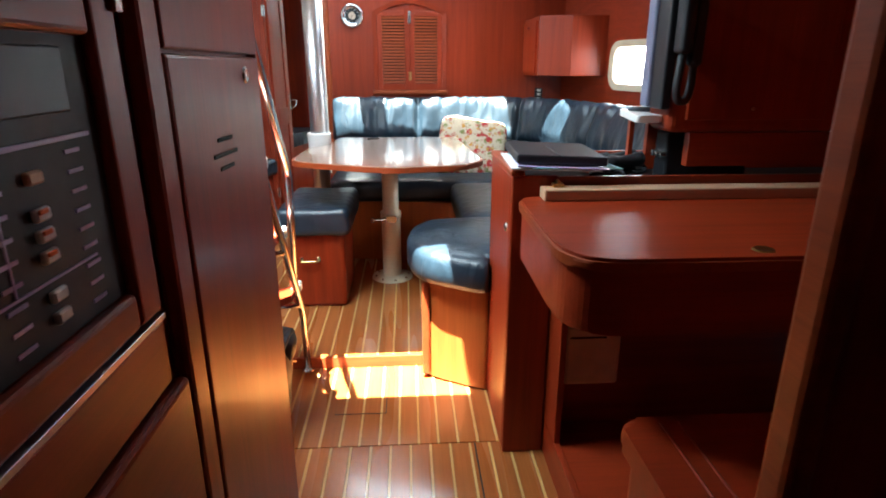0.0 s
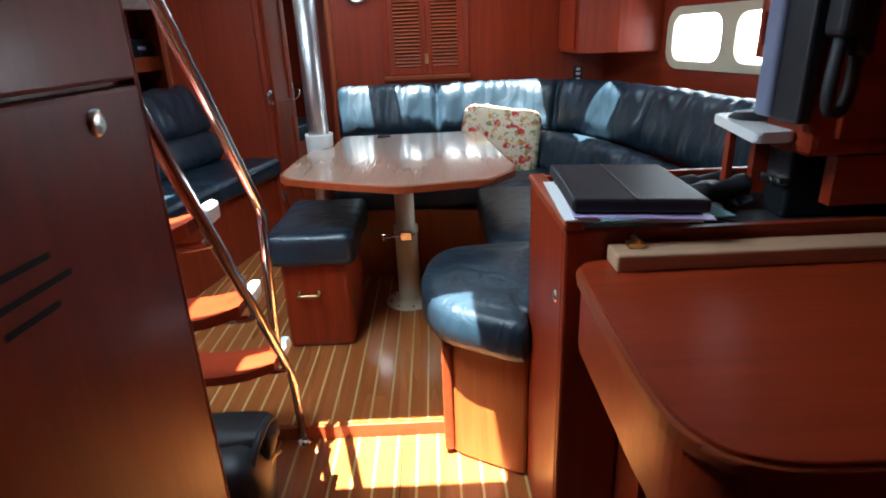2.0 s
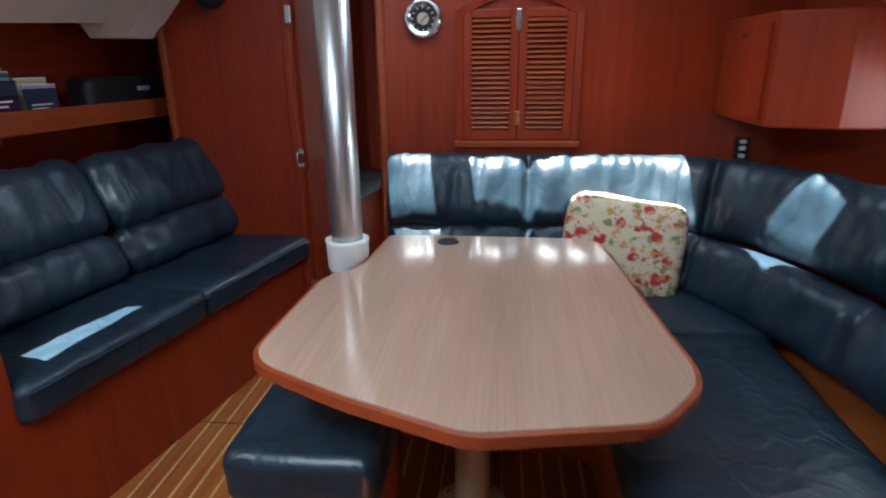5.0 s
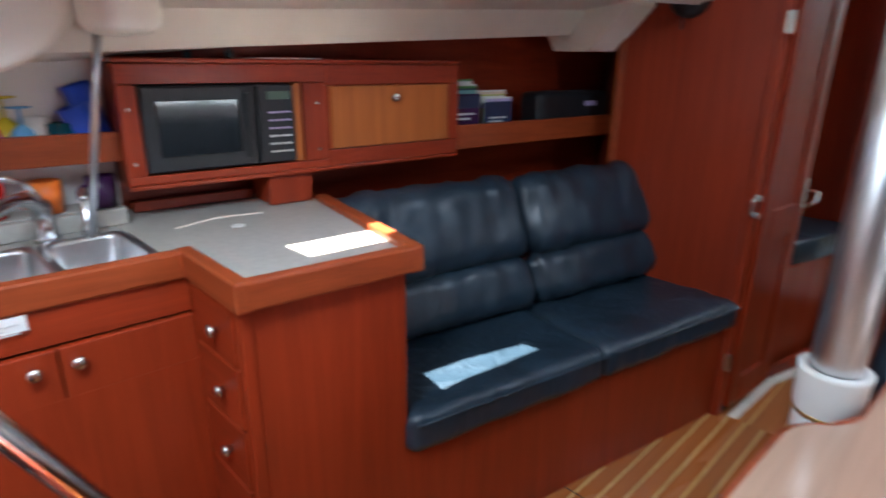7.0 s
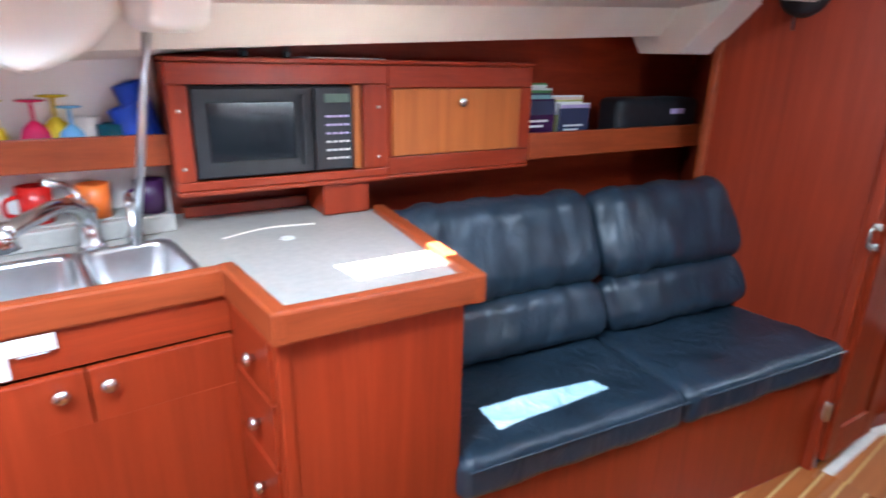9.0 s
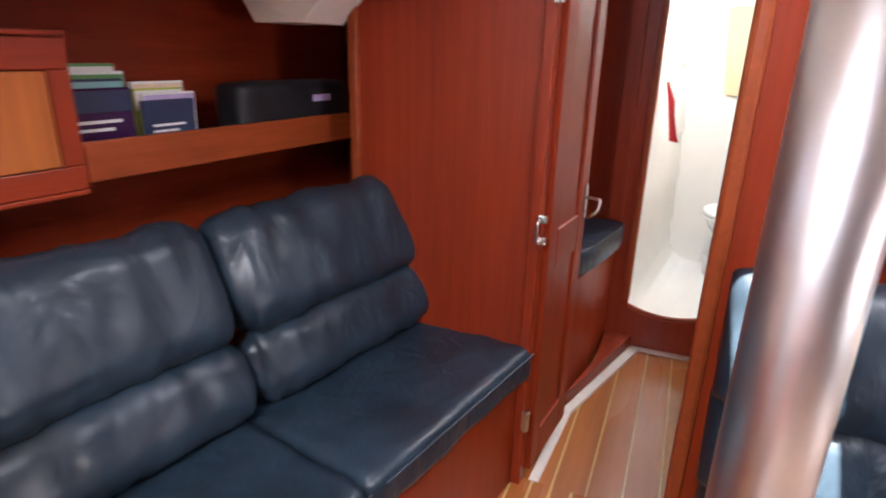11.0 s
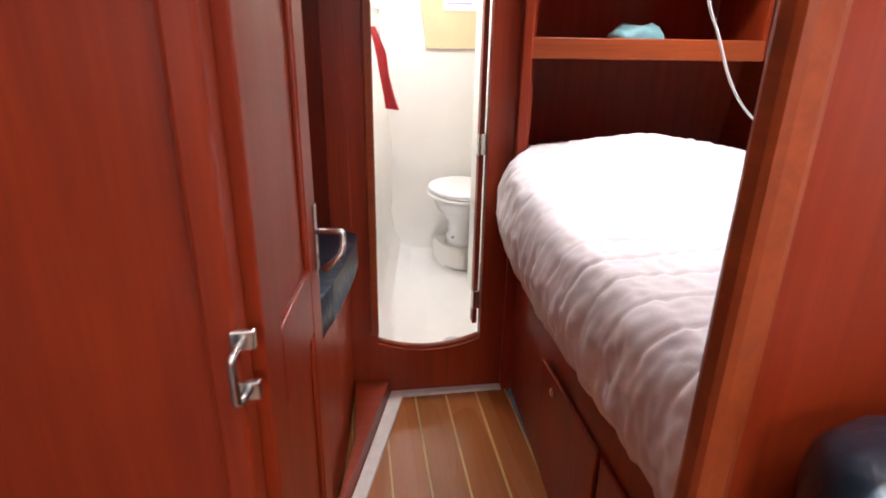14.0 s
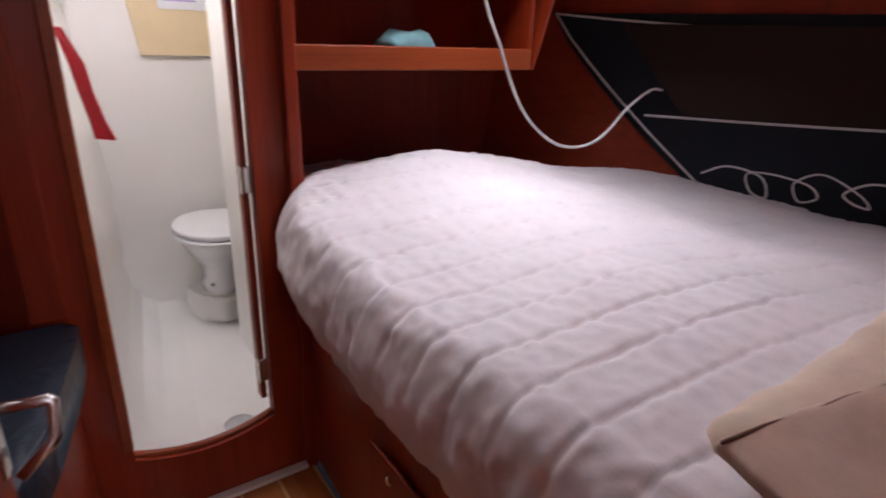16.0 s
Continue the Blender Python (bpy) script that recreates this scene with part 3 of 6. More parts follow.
part("upstand", box((-2.46, 3.92, 0.941), (-2.43, 4.43, 0.985), 0.004), LAMINATE, top)
part("ledge", box((-2.56, 3.92, 0.975), (-2.462, 4.43, 0.987), 0.003), LAMINATE, top)
part("lid_seam", tube(smooth_path([(-2.30, 4.50, 0.941), (-2.33, 4.62, 0.941), (-2.30, 4.74, 0.941)]), 0.0025, 6), TRIMW, top)
part("finger_hole", lathe([(0, 0.0005), (0.013, 0.0005), (0.016, 0.002), (0.018, 0)], (-2.22, 4.63, COUNTER_Z), 16), WHITE, top, "", True)

sink = thing("double_sink", (-2.24, 4.17, 0.80), "double stainless steel sink set into the worktop", "sink")
for y0, y1 in ((3.955, 4.20), (4.215, 4.39)):
    bm = bmesh.new()
    x0, x1 = -2.37, -2.115
    zt, zb = 0.943, 0.80

    def ring(x0, y0, x1, y1, z, r, n=4):
        out = []
        for cx, cy, a0 in ((x1 - r, y1 - r, 0), (x0 + r, y1 - r, 90), (x0 + r, y0 + r, 180), (x1 - r, y0 + r, 270)):
            for k in range(n + 1):
                a = radians(a0 + 90 * k / n)
                out.append((cx + r * math.cos(a), cy + r * math.sin(a), z))
        return out

    loops = [ring(x0 - 0.008, y0 - 0.006, x1 + 0.008, y1 + 0.006, zt, 0.03), ring(x0 + 0.004, y0 + 0.004, x1 - 0.004, y1 - 0.004, zt, 0.03),
             ring(x0 + 0.008, y0 + 0.008, x1 - 0.008, y1 - 0.008, zt - 0.012, 0.03), ring(x0 + 0.016, y0 + 0.016, x1 - 0.016, y1 - 0.016, zb + 0.02, 0.035), ring(x0 + 0.035, y0 + 0.035, x1 - 0.035, y1 - 0.035, zb, 0.03)]
    vv = [[bm.verts.new(c) for c in lp] for lp in loops]
    for a, b in zip(vv, vv[1:]):
        for k in range(len(a)):
            bm.faces.new((a[k], a[(k + 1) % len(a)], b[(k + 1) % len(a)], b[k]))
    bm.faces.new(vv[-1])
    part("bowl", bm, BRUSHED, sink, "", True)
    part("waste", lathe([(0, 0.004), (0.02, 0.003), (0.028, 0.0)], ((x0 + x1) / 2, (y0 + y1) / 2, zb), 16), STEEL, sink, "", True)

tap = thing("kitchen_tap", (-2.40, 4.24, COUNTER_Z), "chrome galley tap with a long curved spout", "tap")
part("body", lathe([(0, 0), (0.03, 0), (0.028, 0.012), (0.022, 0.02), (0.02, 0.075), (0.023, 0.085), (0.015, 0.1), (0, 0.103)], (-2.40, 4.24, COUNTER_Z), 18), STEEL, tap, "", True)
part("spout", tube(smooth_path([(-2.40, 4.24, 1.0), (-2.37, 4.225, 1.035), (-2.30, 4.19, 1.065), (-2.22, 4.135, 1.065), (-2.17, 4.09, 1.055)]), [0.018] * 12 + [0.016] * 13, 12), STEEL, tap, "", True)
part("nozzle", lathe([(0, 0), (0.020, 0), (0.022, 0.045), (0, 0.05)], (-2.172, 4.09, 1.02), 16, (-0.2, -0.2, 1)), STEEL, tap, "chrome tap nozzle", True)
part("lever", tube(bent([(-2.40, 4.24, 1.04), (-2.415, 4.22, 1.08), (-2.36, 4.17, 1.105)], 0.02), 0.008, 8), STEEL, tap, "chrome lever", True)
soap = thing("pump_tap", (-2.40, 4.33, COUNTER_Z), "small chrome foot pump spout beside the sink", "tap")
part("body", lathe([(0, 0), (0.02, 0), (0.018, 0.02), (0.01, 0.03), (0.01, 0.10), (0, 0.104)], (-2.40, 4.33, COUNTER_Z), 14), STEEL, soap, "", True)
part("spout", tube(smooth_path([(-2.40, 4.33, 1.03), (-2.38, 4.325, 1.055), (-2.34, 4.315, 1.04)]), 0.007, 8), STEEL, soap, "", True)

tie = solid("tie_rod", tube([(-2.37, 4.325, COUNTER_Z), (-2.26, 4.40, 1.50)], 0.009, 10), BRUSHED, (-2.37, 4.325, COUNTER_Z), "brushed steel chainplate tie rod above the worktop", "rod", smooth=True)

# base unit under the sink with two doors and drawers
unit = thing("sink_cabinet", (-2.3, 4.1, -0.05), "mahogany galley cabinet with two doors under the sink", "cabinet")
part("carcass", prism([(-2.075, 3.90), (-2.045, 4.43), (-2.62, 4.43), (-2.64, 3.90)], -0.05, 0.70), MAHOG_Z, unit)
part("apron", prism([(-2.092, 3.90), (-2.062, 4.43), (-2.095, 4.43), (-2.12, 3.90)], 0.815, 0.90), MAHOG_Y, unit)
part("apron_back", prism([(-2.56, 3.90), (-2.56, 4.43), (-2.63, 4.43), (-2.64, 3.90)], 0.701, 0.90), MAHOG_Y, unit)
for y0, y1, ky in ((3.925, 4.160, 4.118), (4.165, 4.425, 4.194)):
    xa, xb = -2.090 + 0.05 * (y0 - 3.90), -2.090 + 0.05 * (y1 - 3.90)
    d = part("door", prism([(xa + 0.016, y0), (xb + 0.016, y1), (xb - 0.003, y1), (xa - 0.003, y0)], 0.0, 0.810, 0.003), MAHOG_Z, unit)
    xk = -2.074 + 0.05 * (ky - 3.90)
    part("knob", lathe([(0, 0), (0.008, 0), (0.007, 0.008), (0.014, 0.012), (0.014, 0.018), (0.008, 0.022), (0, 0.023)], (xk, ky, 0.775), 16, (1, 0, 0)), NICKEL, d, "round satin nickel knob", True)
for y0, y1, z0, z1 in ((3.945, 4.055, 0.822, 0.893), (4.058, 4.128, 0.862, 0.893)):
    bm = box((-2.083, y0, z0), (-2.080, y1, z1), 0, 2, pose(0, 0, 0) )
    for v in bm.verts:
        v.co.x += 0.05 * (v.co.y - 3.90) - 0.001
    note = solid("paper_note", bm, PAPER, (-2.08, y0, z0), "white printed note stuck to the cabinet front", "note")
    for k in range(5 if y0 < 4 else 3):
        b2 = box((-2.0803, y0 + 0.012, z1 - 0.016 - k * (0.012 if y0 < 4 else 0.009)), (-2.0793, y1 - 0.014 - 0.02 * (k % 2), z1 - 0.014 - k * (0.012 if y0 < 4 else 0.009)))
        for v in b2.verts:
            v.co.x += 0.05 * (v.co.y - 3.90) + 0.0006
        part("text_line", b2, PALEINK, note)

fridge = thing("drawer_cabinet", (-2.0, 4.65, -0.02), "mahogany galley peninsula with drawers and a plain end panel", "cabinet")
part("carcass", prism([(-1.822, 4.450), (-1.768, 4.81), (-2.33, 4.935), (-2.60, 4.93), (-2.60, 4.437), (-2.05, 4.437)], -0.05, 0.90), MAHOG_Z, fridge)
part("front_panel", prism([(-1.814, 4.450), (-1.760, 4.81), (-1.769, 4.812), (-1.823, 4.452)], -0.04, 0.894, 0.002), MAHOG_Z, fridge)
part("corner_stile", box((-1.835, 4.425, -0.05), (-1.808, 4.452, 0.894), 0.004), MAHOG_Z, fridge)
for z0, z1 in ((0.755, 0.885), (0.605, 0.750), (0.450, 0.600), (0.10, 0.445)):
    d = part("drawer", box((-2.035, 4.421, z0), (-1.838, 4.436, z1), 0.003), MAHOG_X, fridge)
    part("knob", lathe([(0, 0), (0.008, 0), (0.007, 0.008), (0.014, 0.012), (0.014, 0.018), (0.008, 0.022), (0, 0.023)], (-1.913, 4.421, (z0 + z1) / 2), 16, (0, -1, 0)), NICKEL, d, "", True)

# cooker
stove = thing("gas_cooker", (-2.4, 3.5, 0.1), "stainless steel gimballed gas cooker with a black control strip", "cooker")
part("oven_body", box((-2.62, 3.20, 0.30), (-2.16, 3.80, 0.86), 0.006), BRUSHED, stove)
part("hob", box((-2.64, 3.17, 0.86), (-2.13, 3.84, 0.885), 0.008), STEEL, stove)
part("control_strip", box((-2.155, 3.20, 0.775), (-2.135, 3.80, 0.845), 0.004), BLACK, stove, "black control strip")
for y in (3.56, 3.62, 3.68, 3.74):
    part("knob", lathe([(0, 0), (0.018, 0), (0.016, 0.02), (0, 0.022)], (-2.135, y, 0.81), 14, (1, 0, 0)), RUBBER, stove, "", True)
part("oven_door", box((-2.155, 3.20, 0.33), (-2.13, 3.80, 0.735), 0.006), BRUSHED, stove)
part("door_rail", box((-2.128, 3.22, 0.655), (-2.10, 3.79, 0.680), 0.008), SOLID_Y, stove, "wooden oven door rail")
part("guard_rail", tube(bent([(-2.15, 3.82, 0.765), (-2.07, 3.82, 0.765), (-2.07, 3.18, 0.765), (-2.15, 3.18, 0.765)], 0.05), 0.010, 10), STEEL, stove, "polished guard rail", True)
part("gimbal_bracket", box((-2.125, 3.812, 0.20), (-2.085, 3.834, 0.80), 0.003), BRUSHED, stove)
for y in (3.34, 3.52, 3.70):
    part("pan_grid", tube([(-2.55, y, 0.915), (-2.20, y, 0.915)], 0.005, 6), BLACK, stove)
for x in (-2.5, -2.38, -2.26):
    part("pan_grid", tube([(x, 3.24, 0.915), (x, 3.80, 0.915)], 0.005, 6), BLACK, stove)
for x, y in ((-2.48, 3.68), (-2.27, 3.68), (-2.38, 3.40)):
    part("burner", lathe([(0, 0.02), (0.03, 0.018), (0.036, 0.008), (0.045, 0.0)], (x, y, 0.886), 18), BLACK, stove, "", True)
part("pot_clamp", tube(bent([(-2.18, 3.30, 0.90), (-2.24, 3.50, 0.95), (-2.22, 3.74, 0.90)], 0.08), 0.006, 8), STEEL, stove, "", True)
structure("trim_cooker_side", box((-2.13, 3.855, -0.05), (-2.09, 3.878, 0.957), 0.004), SOLID_Y, "mahogany end panel beside the cooker")

# upper cabinets along the hull
UO, UD = Vector((-2.385, 4.433, 0)), Vector((0.133, 1.0, 0)).normalized()
UM = plane_pose((UO.x, UO.y, 0), UD, (0, 0, 1))  # x along, y up, z towards the room... turned to face the saloon
if UM.col[2].x < 0:
    UM = UM @ Matrix.Diagonal((1, 1, -1, 1))


def ubox(a0, a1, z0, z1, d0, d1, bevel=0.003):
    bm = box((a0, z0, d0), (a1, z1, d1), bevel, 2)
    bmesh.ops.transform(bm, matrix=UM, verts=bm.verts)
    return bm


def uframe(a0, a1, z0, z1, w, d0, d1, sides):
    """Four face-frame members round an opening, as one mesh each."""
    return [ubox(a0, a1, z1 - w[0], z1, d0, d1), ubox(a0, a1, z0, z0 + w[1], d0, d1), ubox(a0, a0 + w[2], z0 + w[1], z1 - w[0], d0, d1), ubox(a1 - w[3], a1, z0 + w[1], z1 - w[0], d0, d1)]


mwc = thing("microwave_cabinet", (-2.4, 4.7, 1.05), "mahogany wall cabinet housing the microwave", "cabinet")
for b, mt in zip(uframe(0.0, 0.555, 1.045, 1.345, (0.050, 0.022, 0.045, 0.075), -0.02, 0.0, 0), (MAHOG_Y, MAHOG_Y, MAHOG_Z, MAHOG_Z)):
    part("frame", b, mt, mwc)
part("filler", ubox(0.455, 0.479, 1.068, 1.294, -0.03, -0.012), CHERRY_Z, mwc, "pale cherry filler strip")
part("bottom", ubox(0.0, 0.555, 1.032, 1.044, -0.30, 0.004), MAHOG_Y, mwc)
part("side_panel", ubox(-0.001, 0.018, 1.046, 1.343, -0.30, -0.022), MAHOG_Z, mwc)
part("side_panel", ubox(0.535, 0.554, 1.046, 1.343, -0.30, -0.022), MAHOG_Z, mwc)
part("top", ubox(0.0, 1.06, 1.347, 1.358, -0.24, 0.004), MAHOG_Y, mwc)
for z in (1.10, 1.235):
    for a in (0.02, 0.525):
        part("screw", lathe([(0, 0.003), (0.005, 0.002), (0.006, 0)], UM @ Vector((a, z, 0.0)), 8, UM.to_3x3().col[2]), NICKEL, mwc)
part("support_block", ubox(0.365, 0.50, 0.942, 1.031, -0.16, -0.015, 0.004), MAHOG_Z, mwc)
part("lower_batten", ubox(0.02, 0.36, 0.942, 0.972, -0.17, -0.15), MAHOG_Y, mwc)

mw = thing("microwave", (-2.45, 4.68, 1.07), "black built-in microwave oven with a keypad", "microwave")
part("case", ubox(0.048, 0.452, 1.070, 1.292, -0.28, -0.014), BLACK, mw)
part("door", ubox(0.050, 0.335, 1.074, 1.288, -0.013, 0.004, 0.004), BLACK, mw)
part("window", ubox(0.082, 0.290, 1.112, 1.255, 0.005, 0.008, 0.002), GLASSY, mw, "dark glossy oven window")
part("handle", ubox(0.304, 0.318, 1.095, 1.272, 0.006, 0.022, 0.005), BLACK, mw)
part("keypad_panel", ubox(0.345, 0.450, 1.074, 1.288, -0.013, 0.002, 0.003), BLACK, mw)
part("display", ubox(0.372, 0.440, 1.250, 1.272, 0.003, 0.005, 0.001), mottled("pale_display", (0.06, 0.10, 0.07), 0.3, 0.1, 30), mw, "pale green display")
for i in range(4):
    for j in range(6):
        part("key", ubox(0.374 + i * 0.017, 0.386 + i * 0.017, 1.102 + j * 0.022, 1.107 + j * 0.022, 0.003, 0.0042, 0.0005), WHITE if j < 3 else LILAC, mw)

loc = thing("wall_locker", (-2.3, 5.25, 1.05), "mahogany wall locker with a pale cherry flap door", "cabinet")
for b, mt in zip(uframe(0.556, 1.060, 1.045, 1.345, (0.060, 0.050, 0.010, 0.045), -0.02, -0.001, 0), (MAHOG_Y, MAHOG_Y, MAHOG_Z, MAHOG_Z)):
    part("frame", b, mt, loc)
d = part("flap_door", ubox(0.568, 1.013, 1.097, 1.283, -0.016, 0.004, 0.004), CHERRY_Z, loc, "pale cherry flap door")
part("knob", lathe([(0, 0), (0.008, 0), (0.007, 0.008), (0.014, 0.012), (0.014, 0.018), (0.008, 0.022), (0, 0.023)], UM @ Vector((0.79, 1.245, 0.005)), 16, UM.to_3x3().col[2]), NICKEL, d, "round satin nickel knob", True)
part("end_panel", ubox(1.042, 1.060, 1.046, 1.343, -0.24, -0.021), MAHOG_Z, loc)
part("bottom", ubox(0.556, 1.060, 1.033, 1.044, -0.24, 0.0), MAHOG_Y, loc)

shelf = thing("book_shelf", (-2.2, 5.95, 1.05), "long mahogany shelf with a fiddle along the hull", "shelf")
part("fiddle", ubox(1.062, 2.02, 1.055, 1.140, -0.018, 0.0, 0.004), SOLID_Y, shelf)
part("board", ubox(1.062, 2.02, 1.056, 1.070, -0.20, -0.019), MAHOG_Y, shelf)

gs = thing("galley_shelf", (-2.5, 4.2, 1.10), "mahogany galley shelf with a deep fiddle", "shelf")
part("fiddle", ubox(-0.475, -0.002, 1.105, 1.180, -0.06, -0.042, 0.004), SOLID_Y, gs)
part("board", ubox(-0.475, -0.002, 1.106, 1.118, -0.16, -0.061), MAHOG_Y, gs)
gc = thing("galley_wall_cabinet", (-2.5, 3.75, 1.09), "mahogany galley wall cabinet with a framed door", "cabinet")
part("carcass", ubox(-0.95, -0.478, 1.075, 1.300, -0.18, -0.035), MAHOG_Z, gc)
d = part("door", ubox(-0.94, -0.49, 1.085, 1.290, -0.034, -0.018, 0.004), MAHOG_Z, gc)
part("door_panel", ubox(-0.90, -0.525, 1.12, 1.255, -0.0175, -0.014, 0.002), MAHOG_Z, d)
part("knob", lathe([(0, 0), (0.008, 0), (0.007, 0.008), (0.014, 0.012), (0.014, 0.018), (0.008, 0.022), (0, 0.023)], UM @ Vector((-0.675, 1.215, -0.014)), 16, UM.to_3x3().col[2]), NICKEL, d, "", True)
part("upright", ubox(-0.496, -0.477, 0.99, 1.074, -0.18, -0.04), MAHOG_Z, gc)


# ---------------------------------------------------------------- table, mast post, footstool
TAB = [(-1.025, 4.66), (-1.010, 5.09), (-0.920, 5.17), (-0.908, 5.34), (-0.895, 5.47), (-0.89, 5.50), (-0.24, 5.49), (-0.195, 5.46), (-0.135, 4.65), (-0.15, 4.58), (-0.245, 4.462), (-0.56, 4.405), (-0.80, 4.50), (-0.99, 4.60)]


def rounded_outline(poly, r=0.04, n=4):
    out = []
    m = len(poly)
    for i in range(m):
        a, b, c = (Vector(poly[(i + k) % m]) for k in (-1, 0, 1))
        s = b + (a - b).normalized() * min(r, (a - b).length * 0.4)
        e = b + (c - b).normalized() * min(r, (c - b).length * 0.4)
        for k in range(n + 1):
            t = k / n
            p = s * (1 - t) ** 2 + b * 2 * t * (1 - t) + e * t * t
            out.append((p.x, p.y))
    return out


def inset(poly, d):
    c = Vector((sum(p[0] for p in poly) / len(poly), sum(p[1] for p in poly) / len(poly)))
    return [((Vector(p) - c) * (1 - d / max(0.01, (Vector(p) - c).length)) + c)[:] for p in poly]


table = thing("saloon_table", (-0.586, 5.054, 0.0), "glossy pale veneer saloon table on an ivory pedestal", "table")
TR = rounded_outline(TAB)
part("tabletop", prism(inset(TR, 0.012), 0.7085, 0.7305, 0.004), TABLE, table, "glossy pale veneer top")
part("edge_band", prism(TR, 0.7045, 0.7275, 0.007), SOLID_X, table, "solid mahogany edging")
part("vent", lathe([(0, 0.002), (0.028, 0.002), (0.034, 0.004), (0.036, 0)], (-0.687, 5.418, 0.7305), 24), BLACK, table, "black round socket", True)
part("column", lathe([(0.052, 0.012), (0.052, 0.34), (0.057, 0.35), (0.057, 0.38), (0.044, 0.385), (0.044, 0.70)], (-0.586, 5.054, 0), 24), IVORY, table, "ivory painted column", True)
base = part("flange", lathe([(0, 0.016), (0.06, 0.018), (0.075, 0.012), (0.112, 0.009), (0.115, 0.0)], (-0.586, 5.054, 0), 28), IVORY, table, "ivory painted floor flange", True)
for k in range(8):
    a = k * math.pi / 4 + 0.2
    part("bolt", lathe([(0, 0.005), (0.006, 0.004), (0.008, 0)], (-0.586 + 0.092 * math.cos(a), 5.054 + 0.092 * math.sin(a), 0.010), 8), STEEL, base)
part("clamp", tube([(-0.685, 5.0, 0.345), (-0.545, 4.985, 0.36)], 0.006, 8), STEEL, table, "steel height clamp")
part("clamp_handle", tube([(-0.685, 5.0, 0.33), (-0.685, 5.0, 0.36)], 0.007, 8), STEEL, table)
part("clamp_block", box((-0.61, 4.975, 0.335), (-0.555, 5.005, 0.375), 0.004), STEEL, table)

mast = thing("mast_post", (-0.978, 5.262, 0.0), "polished alloy mast compression post with a white collar", "post")
part("tube", tube([(-0.978, 5.262, 0.0), (-0.978, 5.262, 1.95)], 0.047, 32), ALLOY, mast, "", True)
part("collar", lathe([(0.048, 0.60), (0.056, 0.60), (0.057, 0.668), (0.0575, 0.69), (0.062, 0.70), (0.064, 0.775), (0.066, 0.785), (0.049, 0.785)], (-0.978, 5.262, 0), 32), WHITE, mast, "white plastic collar", True)
part("collar_band", lathe([(0.0575, 0.682), (0.0595, 0.684), (0.0595, 0.690), (0.0575, 0.692)], (-0.978, 5.262, 0), 32), BRASS, mast)
part("base_ring", lathe([(0.048, 0.03), (0.075, 0.025), (0.085, 0.0)], (-0.978, 5.262, 0), 28), ALLOY, mast, "", True)

stool = thing("footstool", (-0.94, 4.86, 0.0), "mahogany box stool with a navy leather cushion", "stool")
part("box", box((-1.070, 4.645, 0.0), (-0.800, 5.09, 0.375), 0.022, 3), MAHOG_Z, stool, "mahogany veneer box")
part("cushion", padded((0.345, 0.53, 0.135), 0.035, 24, pose(-0.935, 4.865, 0.44), 0.004, 9), LEATHER, stool, "navy leather cushion", True)
part("piping", tube(bent([(-1.103, 4.62, 0.468), (-0.767, 4.62, 0.468)], 0.01), 0.004, 6), LEATHER, stool)
h = part("handle", tube(bent([(-1.005, 4.644, 0.245), (-1.005, 4.618, 0.245), (-0.925, 4.618, 0.245), (-0.925, 4.644, 0.245)], 0.008), 0.005, 8), BRASS, stool, "small drop handle", True)
part("plate", box((-1.013, 4.640, 0.236), (-0.997, 4.644, 0.262), 0.001), NICKEL, h)
part("plate", box((-0.933, 4.640, 0.236), (-0.917, 4.644, 0.262), 0.001), NICKEL, h)

# ---------------------------------------------------------------- U-shaped settee
settee = thing("corner_settee", (0.1, 5.2, 0.0), "navy leather U-shaped settee round the table", "settee")
base_out = rounded_outline([(-0.203, 3.90), (-0.41, 4.02), (-0.435, 4.07), (-0.43, 4.28), (-0.37, 4.42), (-0.20, 4.45), (-0.20, 5.30), (-0.95, 5.40), (-0.95, 5.985), (0.50, 5.985), (0.95, 4.0), (0.30, 3.94), (-0.195, 3.94)], 0.05)
# paler wood here: sunlight bounced off the sole is put into its colour
part("base", prism(base_out, -0.04, 0.365), CHERRY_Z, settee, "settee front veneer, paled for sunlight bounced off the sole")
part("end_moulding", box((-0.443, 4.015, -0.03), (-0.413, 4.045, 0.362), 0.008), SOLID_Y, settee)


def cushion_slab(poly, z0, z1, r, parent, label=""):
    """A seat cushion over a plan outline with soft rounded edges."""
    bm = bmesh.new()
    poly = rounded_outline(poly, 0.07, 4)
    rings = []
    for d, z in ((r, z0), (r * 0.3, z0 + r * 0.3), (0.0, z0 + r), (0.0, z1 - r), (r * 0.3, z1 - r * 0.3), (r, z1), (r * 2.4, z1 + 0.006), (0.13, z1 + 0.010)):
        rings.append([bm.verts.new((p[0], p[1], z)) for p in (inset(poly, d) if d else poly)])
    for a, b in zip(rings, rings[1:]):
        for k in range(len(a)):
            bm.faces.new((a[k], a[(k + 1) % len(a)], b[(k + 1) % len(a)], b[k]))
    bm.faces.new(rings[0][::-1])
    bm.faces.new(rings[-1])
    return part("seat_cushion", bm, LEATHER, parent, label, True)


cushion_slab([(-0.206, 3.85), (-0.25, 3.855), (-0.44, 3.97), (-0.495, 4.10), (-0.498, 4.25), (-0.47, 4.38), (-0.40, 4.475), (-0.20, 4.50), (-0.06, 4.50), (-0.06, 3.95), (-0.206, 3.945)], 0.365, 0.495, 0.035, settee)
cushion_slab([(-0.055, 3.945), (0.34, 3.945), (0.30, 4.50), (-0.055, 4.50)], 0.365, 0.49, 0.035, settee)
